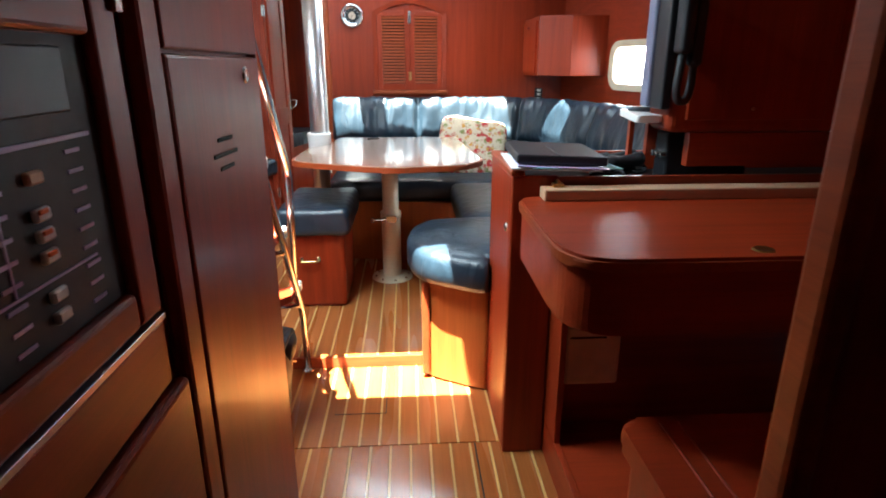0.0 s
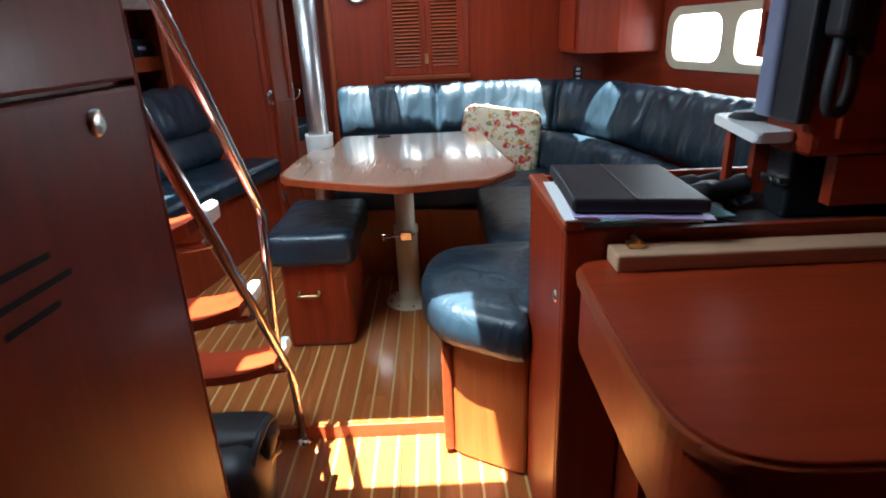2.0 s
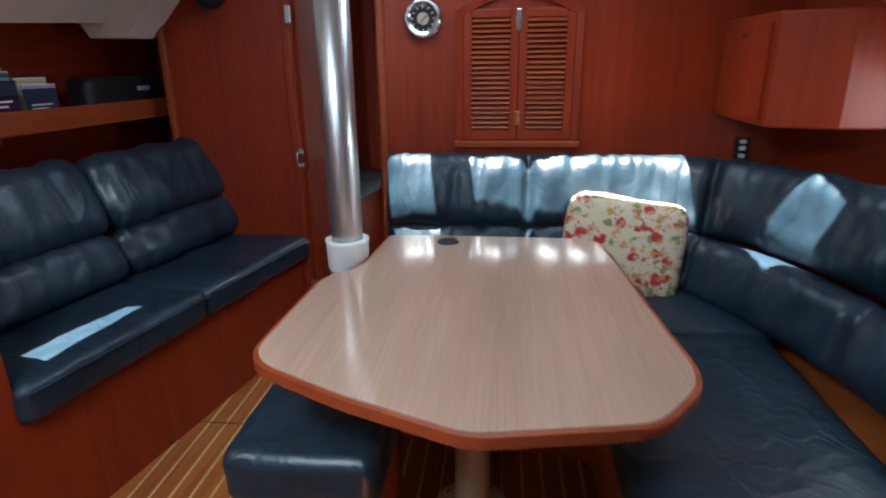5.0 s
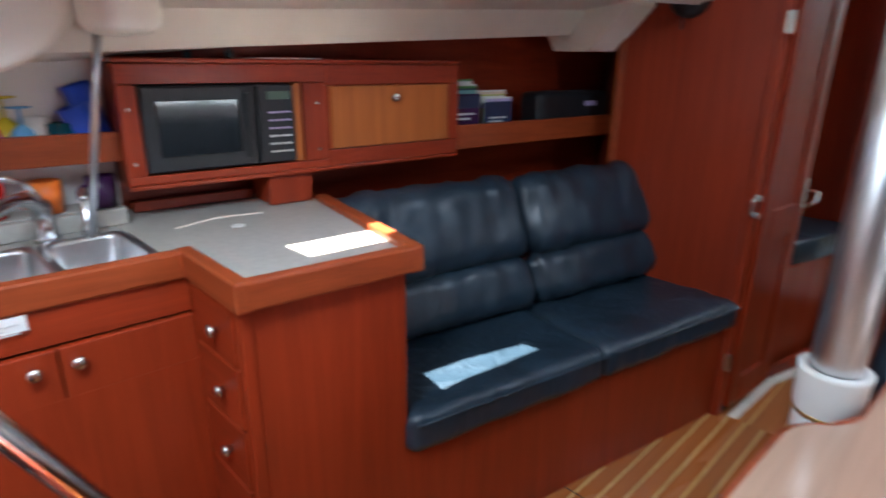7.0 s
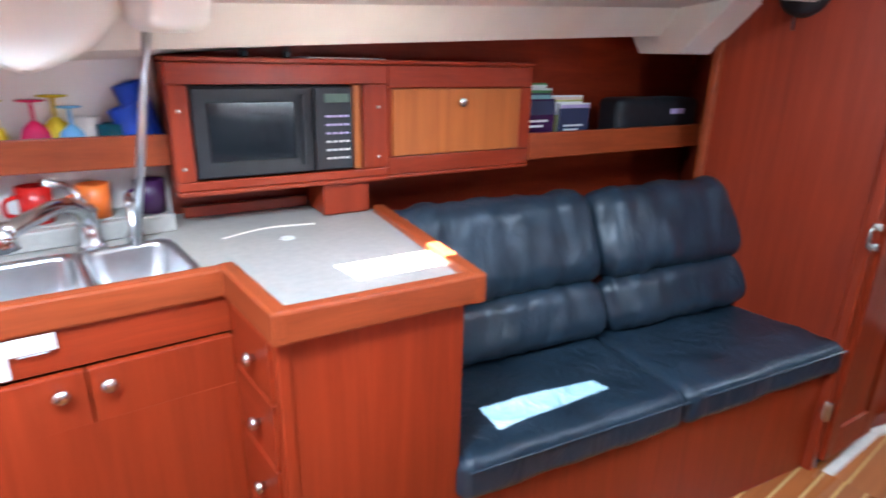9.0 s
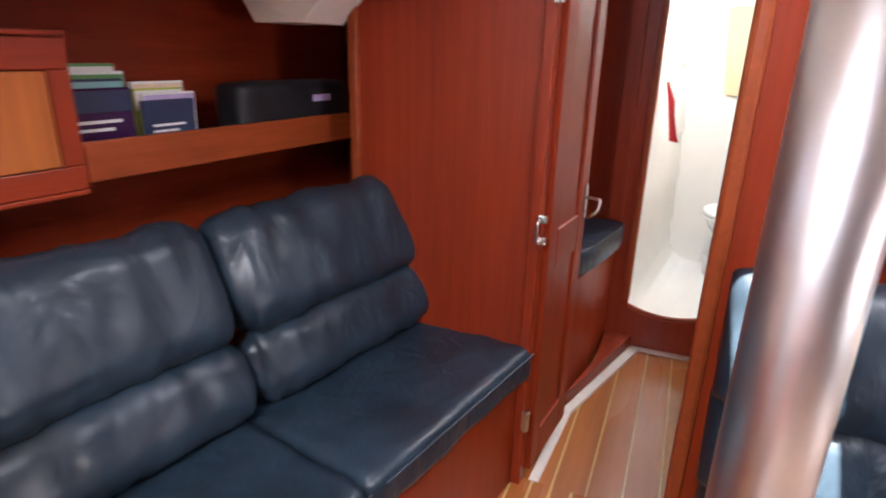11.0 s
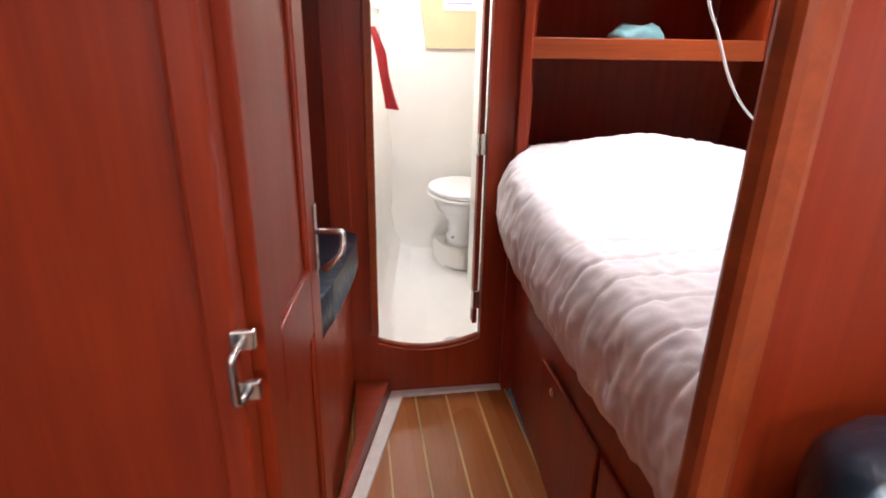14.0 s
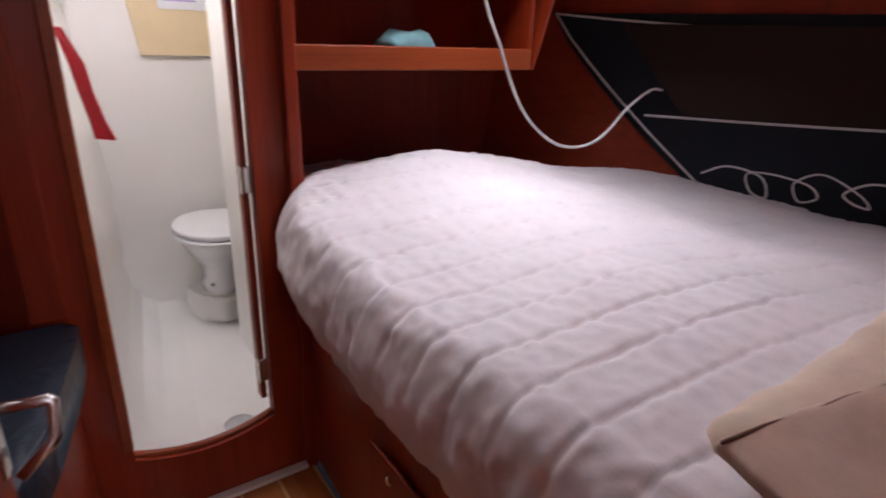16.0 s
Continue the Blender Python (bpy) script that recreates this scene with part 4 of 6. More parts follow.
cushion_slab([(-0.245, 4.505), (0.30, 4.505), (0.30, 5.32), (-0.245, 5.32)], 0.365, 0.485, 0.035, settee)
cushion_slab([(-0.97, 5.36), (-0.25, 5.325), (0.35, 5.325), (0.35, 5.90), (-0.97, 5.90)], 0.365, 0.485, 0.035, settee)


def swept_back(name, line, z, h, r, lean, fold, seams, parent):
    """A padded back cushion that follows a plan line, leaning back, with gathers and sewn seams; the line runs with the seat on its right."""
    pts = [Vector((p[0], p[1], 0)) for p in line]
    dist = [0.0]
    for a, b in zip(pts, pts[1:]):
        dist.append(dist[-1] + (b - a).length)
    n = int(dist[-1] / 0.011)
    prof = 40
    tilt = radians(lean)
    bm = bmesh.new()
    rings = []
    for i in range(n + 1):
        d = dist[-1] * i / n
        k = max(q for q in range(len(dist) - 1) if dist[q] <= d + 1e-9)
        p = pts[k].lerp(pts[k + 1], (d - dist[k]) / (dist[k + 1] - dist[k]))
        way = (pts[min(k + 2, len(pts) - 1)] - pts[max(k - 1, 0)]).normalized()
        seat = Vector((way.y, -way.x, 0))
        up = (Vector((0, 0, 1)) * math.cos(tilt) - seat * math.sin(tilt)).normalized()
        out = seat * math.cos(tilt) + Vector((0, 0, 1)) * math.sin(tilt)
        near = min([abs(d - sm) for sm in seams] + [9.0])
        end = min(d, dist[-1] - d)
        pinch = 1 - 0.45 * math.exp(-(near / 0.018) ** 2) - 0.16 * math.exp(-(near / 0.07) ** 2)
        full = math.sqrt(max(0.0, 1 - max(0.0, 1 - end / (r * 0.9)) ** 2)) if end < r * 0.9 else 1.0
        row = []
        for q in range(prof):
            a = 2 * math.pi * q / prof
            c, sn = math.cos(a), math.sin(a)
            u = math.copysign(abs(c) ** 0.75, c)
            v = math.copysign(abs(sn) ** 0.62, sn)
            gather = noise.noise(Vector((d * 17, v * 1.1, 2.3 + z))) + 0.7 * noise.noise(Vector((d * 34, v * 1.6, 5.1 + z)))
            soft = noise.noise(Vector((d * 5, v * 1.5, 9.0 + z)))
            rr = r * pinch * max(0.25, full) + (fold * gather * (0.35 + 0.65 * abs(v)) + fold * 0.8 * soft) * (1 if c > -0.3 else 0.3)
            row.append(bm.verts.new(p + Vector((0, 0, z)) + out * (u * rr) + up * (v * h / 2 * (0.90 + 0.10 * full) + fold * 0.4 * gather * abs(v))))
        rings.append(row)
    for a, b in zip(rings, rings[1:]):
        for q in range(prof):
            bm.faces.new((a[q], a[(q + 1) % prof], b[(q + 1) % prof], b[q]))
    bm.faces.new(rings[0][::-1])
    bm.faces.new(rings[-1])
    return part(name, bm, LEATHER, parent, "", True)


UPPER = smooth_path([(-0.975, 5.885, 0), (-0.60, 5.885, 0), (-0.20, 5.885, 0), (0.10, 5.865, 0), (0.33, 5.73, 0), (0.47, 5.50, 0), (0.555, 5.20, 0), (0.635, 4.75, 0), (0.72, 4.05, 0)], 5)
LOWER = smooth_path([(-0.975, 5.850, 0), (-0.60, 5.850, 0), (-0.25, 5.840, 0), (0.02, 5.800, 0), (0.20, 5.66, 0), (0.32, 5.45, 0), (0.41, 5.16, 0), (0.47, 4.75, 0), (0.53, 4.05, 0)], 5)
swept_back("back_cushion", [p[:2] for p in UPPER], 0.800, 0.29, 0.085, 14, 0.016, (0.56, 1.25, 1.98), settee)
swept_back("lower_back_cushion", [p[:2] for p in LOWER], 0.575, 0.22, 0.080, 16, 0.013, (0.56, 1.20, 1.85), settee)

m = plane_pose((-0.080, 5.675, 0.625), (1, 0.0, -0.16), (0.10, 0.30, 1))
pil = solid("throw_pillow", padded((0.43, 0.39, 0.13), 0.055, 22, m, 0.006, 9), FLORAL, (0.06, 5.70, 0.55), "floral patterned cream and red throw pillow", "pillow", smooth=True)

# ---------------------------------------------------------------- bulkhead fittings
clock = thing("brass_clock", (-0.83, 5.998, 1.446), "round polished clock with a dark dial on the bulkhead", "clock")
part("rim", lathe([(0.046, 0.0), (0.074, 0.0), (0.076, 0.010), (0.070, 0.022), (0.058, 0.026), (0.054, 0.018), (0.046, 0.016)], (-0.83, 5.999, 1.446), 36, (0, -1, 0)), STEEL, clock, "polished metal rim", True)
part("face", lathe([(0, 0.012), (0.050, 0.012), (0.052, 0.0)], (-0.83, 5.999, 1.446), 32, (0, -1, 0)), BLACK, clock, "dark dial")
part("dial_centre", lathe([(0, 0.0140), (0.022, 0.0140), (0.023, 0.0125)], (-0.83, 5.999, 1.446), 28, (0, -1, 0)), PALETAN, clock, "pale dial centre")
for k in range(12):
    a = k * math.pi / 6
    part("hour_mark", box((-0.0015, -0.005, 0), (0.0015, 0.005, 0.002), 0, 2, plane_pose((-0.83 + 0.043 * math.sin(a), 5.9865, 1.446 + 0.043 * math.cos(a)), (math.cos(a), 0, -math.sin(a)), (math.sin(a), 0, math.cos(a)))), WHITE, clock)
for a, ln in ((1.0, 0.028), (3.6, 0.040)):
    part("clock_arm", tube([(-0.83, 5.984, 1.446), (-0.83 + ln * math.sin(a), 5.984, 1.446 + ln * math.cos(a))], 0.0015, 6), INK, clock)

shut = thing("louvre_cupboard", (-0.462, 5.998, 0.955), "arched mahogany louvred double doors on the bulkhead", "cupboard")
X0, X1, Z0, Z1, ZC = -0.703, -0.221, 0.955, 1.44, 1.512


def arch(x0, x1, z1, zc, n=12):
    return [(x0 + (x1 - x0) * k / n, z1 + (zc - z1) * (1 - (2 * k / n - 1) ** 2)) for k in range(n + 1)]


outer, inner = arch(X0, X1, 1.470, 1.545), arch(X0 + 0.028, X1 - 0.028, 1.450, 1.520)
bm = bmesh.new()
loop_o = [(X0, Z0 + 0.03)] + outer + [(X1, Z0 + 0.03)]
loop_i = [(X0 + 0.028, Z0 + 0.03)] + inner + [(X1 - 0.028, Z0 + 0.03)]
vo = [[bm.verts.new((x, y, z)) for x, z in loop_o] for y in (5.998, 5.980)]
vi = [[bm.verts.new((x, y, z)) for x, z in loop_i] for y in (5.998, 5.984)]
for k in range(len(loop_o) - 1):
    for a, b in ((vo[0], vo[1]), (vo[1], vi[1]), (vi[1], vi[0])):
        bm.faces.new((a[k], a[k + 1], b[k + 1], b[k]))
part("arched_frame", bm, MAHOG_Z, shut)
part("sill", box((X0 - 0.008, 5.972, Z0), (X1 + 0.008, 5.998, Z0 + 0.028), 0.005), SOLID_X, shut)
CX = (X0 + X1) / 2
for sx, (xa, xb) in enumerate(((X0 + 0.030, CX - 0.002), (CX + 0.002, X1 - 0.030))):
    door = part("door", box((xa, 5.985, Z0 + 0.032), (xa + 0.030, 5.998, 1.462), 0.002), MAHOG_Z, shut)
    part("stile", box((xb - 0.030, 5.985, Z0 + 0.032), (xb, 5.998, 1.462 + 0.05 * (1 if sx == 0 else 0)), 0.002), MAHOG_Z, door)
    part("rail", box((xa + 0.031, 5.985, Z0 + 0.032), (xb - 0.031, 5.998, Z0 + 0.070), 0.002), MAHOG_X, door)
    part("rail", box((xa + 0.031, 5.985, 1.445), (xb - 0.031, 5.998, 1.475), 0.002), MAHOG_X, door)
    # near-black sheet: the shade between the slats is put into its colour
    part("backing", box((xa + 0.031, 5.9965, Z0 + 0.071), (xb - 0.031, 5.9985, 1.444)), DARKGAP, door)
    ns = 22
    slat = None
    for k in range(ns):
        z = Z0 + 0.082 + (1.436 - Z0 - 0.082) * k / (ns - 1)
        if slat is None:
            me = bpy.data.meshes.new("slat")
            b = box((-(xb - xa - 0.062) / 2, -0.002, -0.009), ((xb - xa - 0.062) / 2, 0.002, 0.009), 0.001, 1)
            b.to_mesh(me), b.free()
            me.materials.append(SOLID_X)
            slat = me
        o = new("slat", slat)
        o.parent = door
        o.matrix_basis = shut.matrix_basis.inverted() @ pose((xa + xb) / 2, 5.9895, z, -42, 0, 0)
part("latch", box((CX - 0.010, 5.976, 1.40), (CX + 0.010, 5.985, 1.475), 0.002), NICKEL, shut, "nickel bolt")
part("latch", box((CX - 0.009, 5.976, 1.045), (CX + 0.009, 5.985, 1.10), 0.002), BRASS, shut, "brass bolt")
part("latch_knob", tube([(CX, 5.977, 1.44), (CX, 5.966, 1.44)], 0.005, 8), NICKEL, shut)
for x in (-0.98, -0.16, 0.16, 0.40):
    structure("trim_bulkhead_joint", box((x, 5.9985, 0.9), (x + 0.003, 6.001, 1.94)), MAHOG_Z, "veneer joint")

# cabin door, hinged open into the forward cabin
HX, HY = -1.437, 6.250
dm = plane_pose((HX, HY, 0), (0.119, 0.993, 0), (0, 0, 1))


def dbox(a0, a1, z0, z1, d0, d1, bevel=0.003):
    return box((a0, z0, d0), (a1, z1, d1), bevel, 2, dm)


door = thing("door_cabin", (HX, HY, 0.0), "framed mahogany cabin door standing open", "door")
for a0, a1, z0, z1, mt in ((0.0, 0.075, 0.02, 1.86, MAHOG_Z), (0.277, 0.35, 0.02, 1.86, MAHOG_Z), (0.076, 0.276, 0.02, 0.14, MAHOG_X), (0.076, 0.276, 0.72, 0.84, MAHOG_X), (0.076, 0.276, 1.74, 1.86, MAHOG_X)):
    part("stile" if a1 - a0 < 0.1 else "rail", dbox(a0, a1, z0, z1, -0.014, 0.014), mt, door)
for z0, z1 in ((0.13, 0.73), (0.83, 1.75)):
    part("panel", dbox(0.07, 0.28, z0, z1, -0.006, 0.006, 0.002), MAHOG_Z, door)
    for k in range(1):
        for a0, a1, za, zb in ((0.077, 0.087, z0 + 0.012, z1 - 0.012), (0.265, 0.275, z0 + 0.012, z1 - 0.012)):
            part("moulding", dbox(a0, a1, za, zb, 0.0065, 0.012, 0.002), MAHOG_Z, door)
plate = part("handle_plate", dbox(0.322, 0.342, 0.815, 0.935, 0.0145, 0.018, 0.001), NICKEL, door, "nickel handle plate")
part("lever", tube(bent([dm @ Vector((0.332, 0.887, 0.018)), dm @ Vector((0.332, 0.887, 0.064)), dm @ Vector((0.322, 0.850, 0.062)), dm @ Vector((0.312, 0.822, 0.030))], 0.008), 0.006, 8), NICKEL, plate, "nickel lever handle", True)
part("keyhole", dbox(0.330, 0.334, 0.835, 0.845, 0.0182, 0.0186, 0.0), BLACK, plate)
for z in (0.252, 1.488):
    hg = part("hinge", box((-1.448, 6.176, z - 0.035), (-1.424, 6.187, z + 0.035), 0.002), NICKEL, door, "nickel hinge")
    part("pin", tube([(-1.435, 6.172, z - 0.035), (-1.435, 6.172, z + 0.035)], 0.005, 8), NICKEL, hg)
hk = part("door_hook", tube(bent([(-1.432, 6.184, 0.905), (-1.440, 6.150, 0.905), (-1.440, 6.150, 0.845), (-1.432, 6.184, 0.845)], 0.01), 0.005, 8), NICKEL, door, "nickel door hook", True)
part("plate", box((-1.446, 6.178, 0.895), (-1.420, 6.187, 0.918), 0.002), NICKEL, hk)
part("plate", box((-1.446, 6.178, 0.832), (-1.420, 6.187, 0.855), 0.002), NICKEL, hk)


# ---------------------------------------------------------------- console and chart table
con = thing("console_partition", (0.1, 3.75, -0.05), "mahogany console between the chart table and the settee", "cabinet")
part("face_panel", box((-0.200, 3.565, -0.05), (-0.170, 3.935, 0.850), 0.006), MAHOG_Z, con)
part("front_post", box((-0.200, 3.545, -0.05), (-0.070, 3.563, 0.852), 0.006), MAHOG_Z, con)
part("aft_panel", box((-0.069, 3.547, -0.05), (1.04, 3.562, 0.848)), MAHOG_X, con)
part("forward_panel", box((-0.169, 3.917, -0.05), (1.02, 3.935, 0.865), 0.004), MAHOG_X, con)
# tray floor coloured near-black instead of mahogany
part("tray_floor", box((-0.169, 3.564, 0.79), (1.03, 3.916, 0.802)), RUBBER, con, "near-black tray floor")
part("top_rail", box((-0.204, 3.540, 0.852), (-0.165, 3.940, 0.868), 0.005), SOLID_Y, con)
part("latch", lathe([(0, 0.006), (0.010, 0.005), (0.014, 0)], (-0.200, 3.612, 0.689), 16, (-1, 0, 0)), NICKEL, con, "round nickel latch", True)

desk = thing("chart_table", (0.3, 3.3, 0.0), "mahogany chart table with a rounded corner", "desk")
DK = [(-0.188, 3.538), (-0.196, 3.17), (-0.190, 3.07), (-0.160, 3.012), (-0.100, 2.987), (0.02, 2.985), (1.0, 2.985), (1.0, 3.538)]
DKR = rounded_outline(DK, 0.05, 4)
part("top", prism(inset(DKR, 0.008), 0.775, 0.797, 0.003), MAHOG_X, desk, "mahogany veneer top")
part("edging", prism(DKR, 0.770, 0.790, 0.006), SOLID_Y, desk)
ap = [Vector((p[0], p[1], 0)) for p in inset(DKR, 0.012)]
part("apron", prism([(p.x, p.y) for p in ap], 0.636, 0.770, 0.004), MAHOG_X, desk)
part("finger_hole", lathe([(0, 0.0015), (0.014, 0.0015), (0.019, 0.003), (0.022, 0)], (0.210, 3.032, 0.797), 18), BRASS, desk, "brass finger pull", True)
part("knee_panel", box((-0.069, 3.10, -0.05), (-0.05, 3.545, 0.07), 0.003), MAHOG_Y, desk)
part("knee_side", box((-0.069, 3.42, 0.07), (-0.05, 3.545, 0.62), 0.003), MAHOG_Z, desk)
part("foot_step", box((-0.049, 3.10, 0.03), (1.0, 3.545, 0.06), 0.004), MAHOG_X, desk)
rack = thing("wall_box", (0.04, 3.545, 0.245), "pale slotted box fixed to the panel under the chart table", "box")
part("shell", box((-0.040, 3.455, 0.245), (0.120, 3.545, 0.428), 0.010, 3), TAN, rack)
part("slot", box((-0.030, 3.4535, 0.396), (0.075, 3.4555, 0.402)), DARKGAP, rack, "dark slot")

batten = thing("loose_batten", (0.2, 3.50, 0.797), "bare pine batten lying on the chart table", "plank")
part("board", box((-0.125, 3.468, 0.797), (0.80, 3.532, 0.828), 0.004), PINE, batten)
part("catch", box((-0.095, 3.50, 0.828), (-0.065, 3.525, 0.838), 0.002), BRASS, batten, "small brass catch")
part("catch_pin", tube([(-0.08, 3.497, 0.842), (-0.08, 3.528, 0.842)], 0.005, 8), BRASS, batten)

seat = thing("navigator_seat", (0.3, 3.0, 0.0), "mahogany navigator seat with a rounded back edge", "seat")
part("box", prism(rounded_outline([(-0.03, 3.00), (-0.03, 2.66), (0.50, 2.66), (0.50, 3.00)], 0.03), -0.05, 0.37, 0.01), MAHOG_Z, seat)
part("top", prism(rounded_outline([(-0.048, 3.030), (-0.048, 2.645), (0.52, 2.645), (0.52, 3.030)], 0.04), 0.37, 0.425, 0.020, 4), MAHOG_X, seat)
for x in (0.035, 0.075):
    part("top_bead", tube([(x, 2.67, 0.4255), (x, 3.005, 0.4255)], 0.003, 6), MAHOG_Y, seat)

# cabinet above the chart table
nav = thing("navigation_cabinet", (0.6, 3.5, 0.97), "dark mahogany cabinet above the chart table", "cabinet")
part("carcass", box((0.228, 3.555, 0.965), (1.12, 3.70, 1.92), 0.02, 3), MAHOG_Z, nav)
part("door", box((0.27, 3.541, 1.0), (0.66, 3.554, 1.90), 0.004), MAHOG_Z, nav)
part("knob", lathe([(0, 0), (0.006, 0), (0.006, 0.006), (0, 0.008)], (0.45, 3.541, 1.03), 10, (0, -1, 0)), NICKEL, nav)
part("back_panel", box((0.300, 3.57, 0.87), (1.04, 3.60, 0.963)), MAHOG_X, nav)
phone = thing("radio_handset", (0.215, 3.55, 1.05), "black radio handset hanging on the cabinet side", "handset")
part("body", box((0.232, 3.49, 1.17), (0.268, 3.54, 1.32), 0.012, 3), BLACK, phone)
part("cord", tube(smooth_path([(0.25, 3.515, 1.17), (0.24, 3.505, 1.09), (0.25, 3.51, 1.055), (0.275, 3.515, 1.06), (0.285, 3.52, 1.12), (0.28, 3.52, 1.22)]), 0.011, 8), RUBBER, phone, "", True)
part("grip", box((0.270, 3.50, 1.14), (0.300, 3.54, 1.30), 0.010, 3), BLACK, phone)

phone.location.x -= 0.025

stand = thing("equipment_shelf", (0.45, 3.85, 0.80), "open equipment shelf with a white top", "shelf")
part("top", prism(rounded_outline([(0.150, 3.585), (0.195, 3.846), (0.80, 3.875), (0.80, 3.706), (0.226, 3.706), (0.226, 3.585)], 0.012), 0.990, 1.010, 0.005), WHITE, stand, "white laminate top")
part("side", box((0.275, 3.80, 0.868), (0.80, 3.82, 0.989)), MAHOG_X, stand)
part("post", box((0.222, 3.812, 0.803), (0.236, 3.832, 0.989)), MAHOG_Z, stand)
part("radio", box((0.30, 3.705, 0.803), (0.56, 3.79, 0.95), 0.008), BLACK, stand, "black radio set")
for k in range(3):
    part("radio_knob", lathe([(0, 0), (0.012, 0), (0.010, 0.015), (0, 0.016)], (0.30, 3.715 + 0.03 * k, 0.88), 12, (-1, 0, 0)), NICKEL, stand)
tv = thing("flat_screen", (0.25, 3.76, 1.011), "thin flat screen seen edge on, on the white shelf", "television")
part("shell", box((0.190, 3.632, 1.03), (0.224, 3.68, 1.40), 0.008, 3), plain("screen_edge", (0.20, 0.21, 0.30), 0.35), tv, "pale grey shell")
part("screen", box((0.198, 3.55, 1.028), (0.226, 3.631, 1.402), 0.006), BLACK, tv, "black screen")
part("foot", lathe([(0, 0.012), (0.05, 0.010), (0.06, 0)], (0.25, 3.76, 1.011), 20), BLACK, tv, "", True)
part("neck", tube(bent([(0.25, 3.76, 1.02), (0.235, 3.70, 1.06), (0.218, 3.66, 1.12)], 0.02), 0.010, 8), BLACK, tv)

pole = solid("thin_pole", tube([(0.745, 4.46, 0.80), (0.395, 4.40, 1.94)], 0.010, 10), BRUSHED, (0.745, 4.46, 0.80), "thin steel pole beside the equipment shelf", "pole", smooth=True)

# things on the console
binder = thing("black_binder", (-0.07, 3.68, 0.868), "black leather binder lying on papers", "binder")
bm_m = pose(-0.055, 3.69, 0.893, 0, 2.0, -3)
part("cover", box((-0.125, -0.150, -0.012), (0.125, 0.150, 0.014), 0.006, 2, bm_m), BLACK, binder)
part("pages", box((-0.118, -0.143, -0.009), (0.127, 0.143, 0.009), 0.002, 1, bm_m), PAPER, binder)
part("crease", tube([bm_m @ Vector((-0.01, -0.15, 0.0145)), bm_m @ Vector((-0.01, 0.15, 0.0145))], 0.002, 6), BLACK, binder)
for k, (mt, rot, dx, dy) in enumerate(((PAPER, -3, -0.012, -0.016), (AQUA, 6, 0.03, -0.02), (LILAC, -5, 0.01, -0.025))):
    solid("loose_paper", box((-0.125, -0.145, 0), (0.125, 0.145, 0.0025), 0, 2, pose(-0.06 + dx, 3.69 + dy, 0.8685 + 0.0035 * k, 0, 2.0, rot)), mt, (-0.06 + dx, 3.69 + dy, 0.8685 + 0.0035 * k), "loose paper sheet under the binder", "paper", "papers under the binder")
bino = thing("binoculars", (0.16, 3.80, 0.802), "black binoculars lying in the console tray", "binoculars")
for s in (-1, 1):
    part("barrel", lathe([(0, 0), (0.026, 0), (0.027, 0.05), (0.019, 0.06), (0.019, 0.12), (0.023, 0.13), (0.023, 0.15), (0, 0.15)], (0.12, 3.80 + 0.033 * s, 0.840), 16, (1, 0.25, 0.12)), RUBBER, bino, "", True)
part("bridge", box((0.165, 3.785, 0.835), (0.215, 3.835, 0.862), 0.006), BLACK, bino)
for k in range(7):
    rr = random.Random(k)
    x, y = 0.10 + rr.random() * 0.15, 3.60 + rr.random() * 0.28
    solid("cable_coil", tube(smooth_path([(x + 0.05 * math.cos(a * 1.3 + k), y + 0.035 * math.sin(a + k), 0.815 + 0.012 * (a % 2)) for a in range(7)]), 0.006, 6), RUBBER, (x, y, 0.803), "tangled black cable in the console tray", "cable", "cables in the tray", smooth=True)

# ---------------------------------------------------------------- starboard fittings
cab = thing("corner_locker", (0.5, 5.6, 1.08), "small mahogany wall locker in the saloon corner", "cabinet")
part("carcass", prism([(0.30, 5.99), (0.30, 5.56), (0.478, 5.486), (0.69, 5.486), (0.56, 5.99)], 1.080, 1.42, 0.006), MAHOG_Z, cab)
part("door", prism([(0.288, 5.97), (0.288, 5.60), (0.299, 5.60), (0.299, 5.97)], 1.10, 1.395, 0.002), MAHOG_Z, cab)
part("knob", lathe([(0, 0), (0.006, 0), (0.010, 0.012), (0, 0.016)], (0.288, 5.78, 1.36), 12, (-1, 0, 0)), NICKEL, cab)
sw = thing("switch_panel", (0.40, 5.99, 0.95), "black switch panel with pale sockets", "switch")
part("plate", box((0.385, 5.985, 0.905), (0.435, 5.999, 0.995), 0.003), BLACK, sw)
for z in (0.925, 0.955, 0.98):
    part("socket", box((0.398, 5.981, z - 0.008), (0.422, 5.985, z + 0.008), 0.002), WHITE, sw)

win = thing("window_starboard", (0.78, 5.0, 1.03), "cream framed double port light glowing with daylight", "window", kind="structure")


def win_pt(a, z, d=0.0):
    """a: metres forward along the starboard lining, d: metres inboard."""
    return Vector((stb_x(a) - 0.973 * d, a - 0.23 * d, z))


def window_ring(a0, a1, z0, z1, r, n=6, slope=0.0):
    out = []
    for ca, cz, s in ((a1 - r, z1 - r, 0), (a0 + r, z1 - r, 90), (a0 + r, z0 + r, 180), (a1 - r, z0 + r, 270)):
        for k in range(n + 1):
            t = radians(s + 90 * k / n)
            out.append((ca + r * math.cos(t), cz + r * math.sin(t)))
    return out


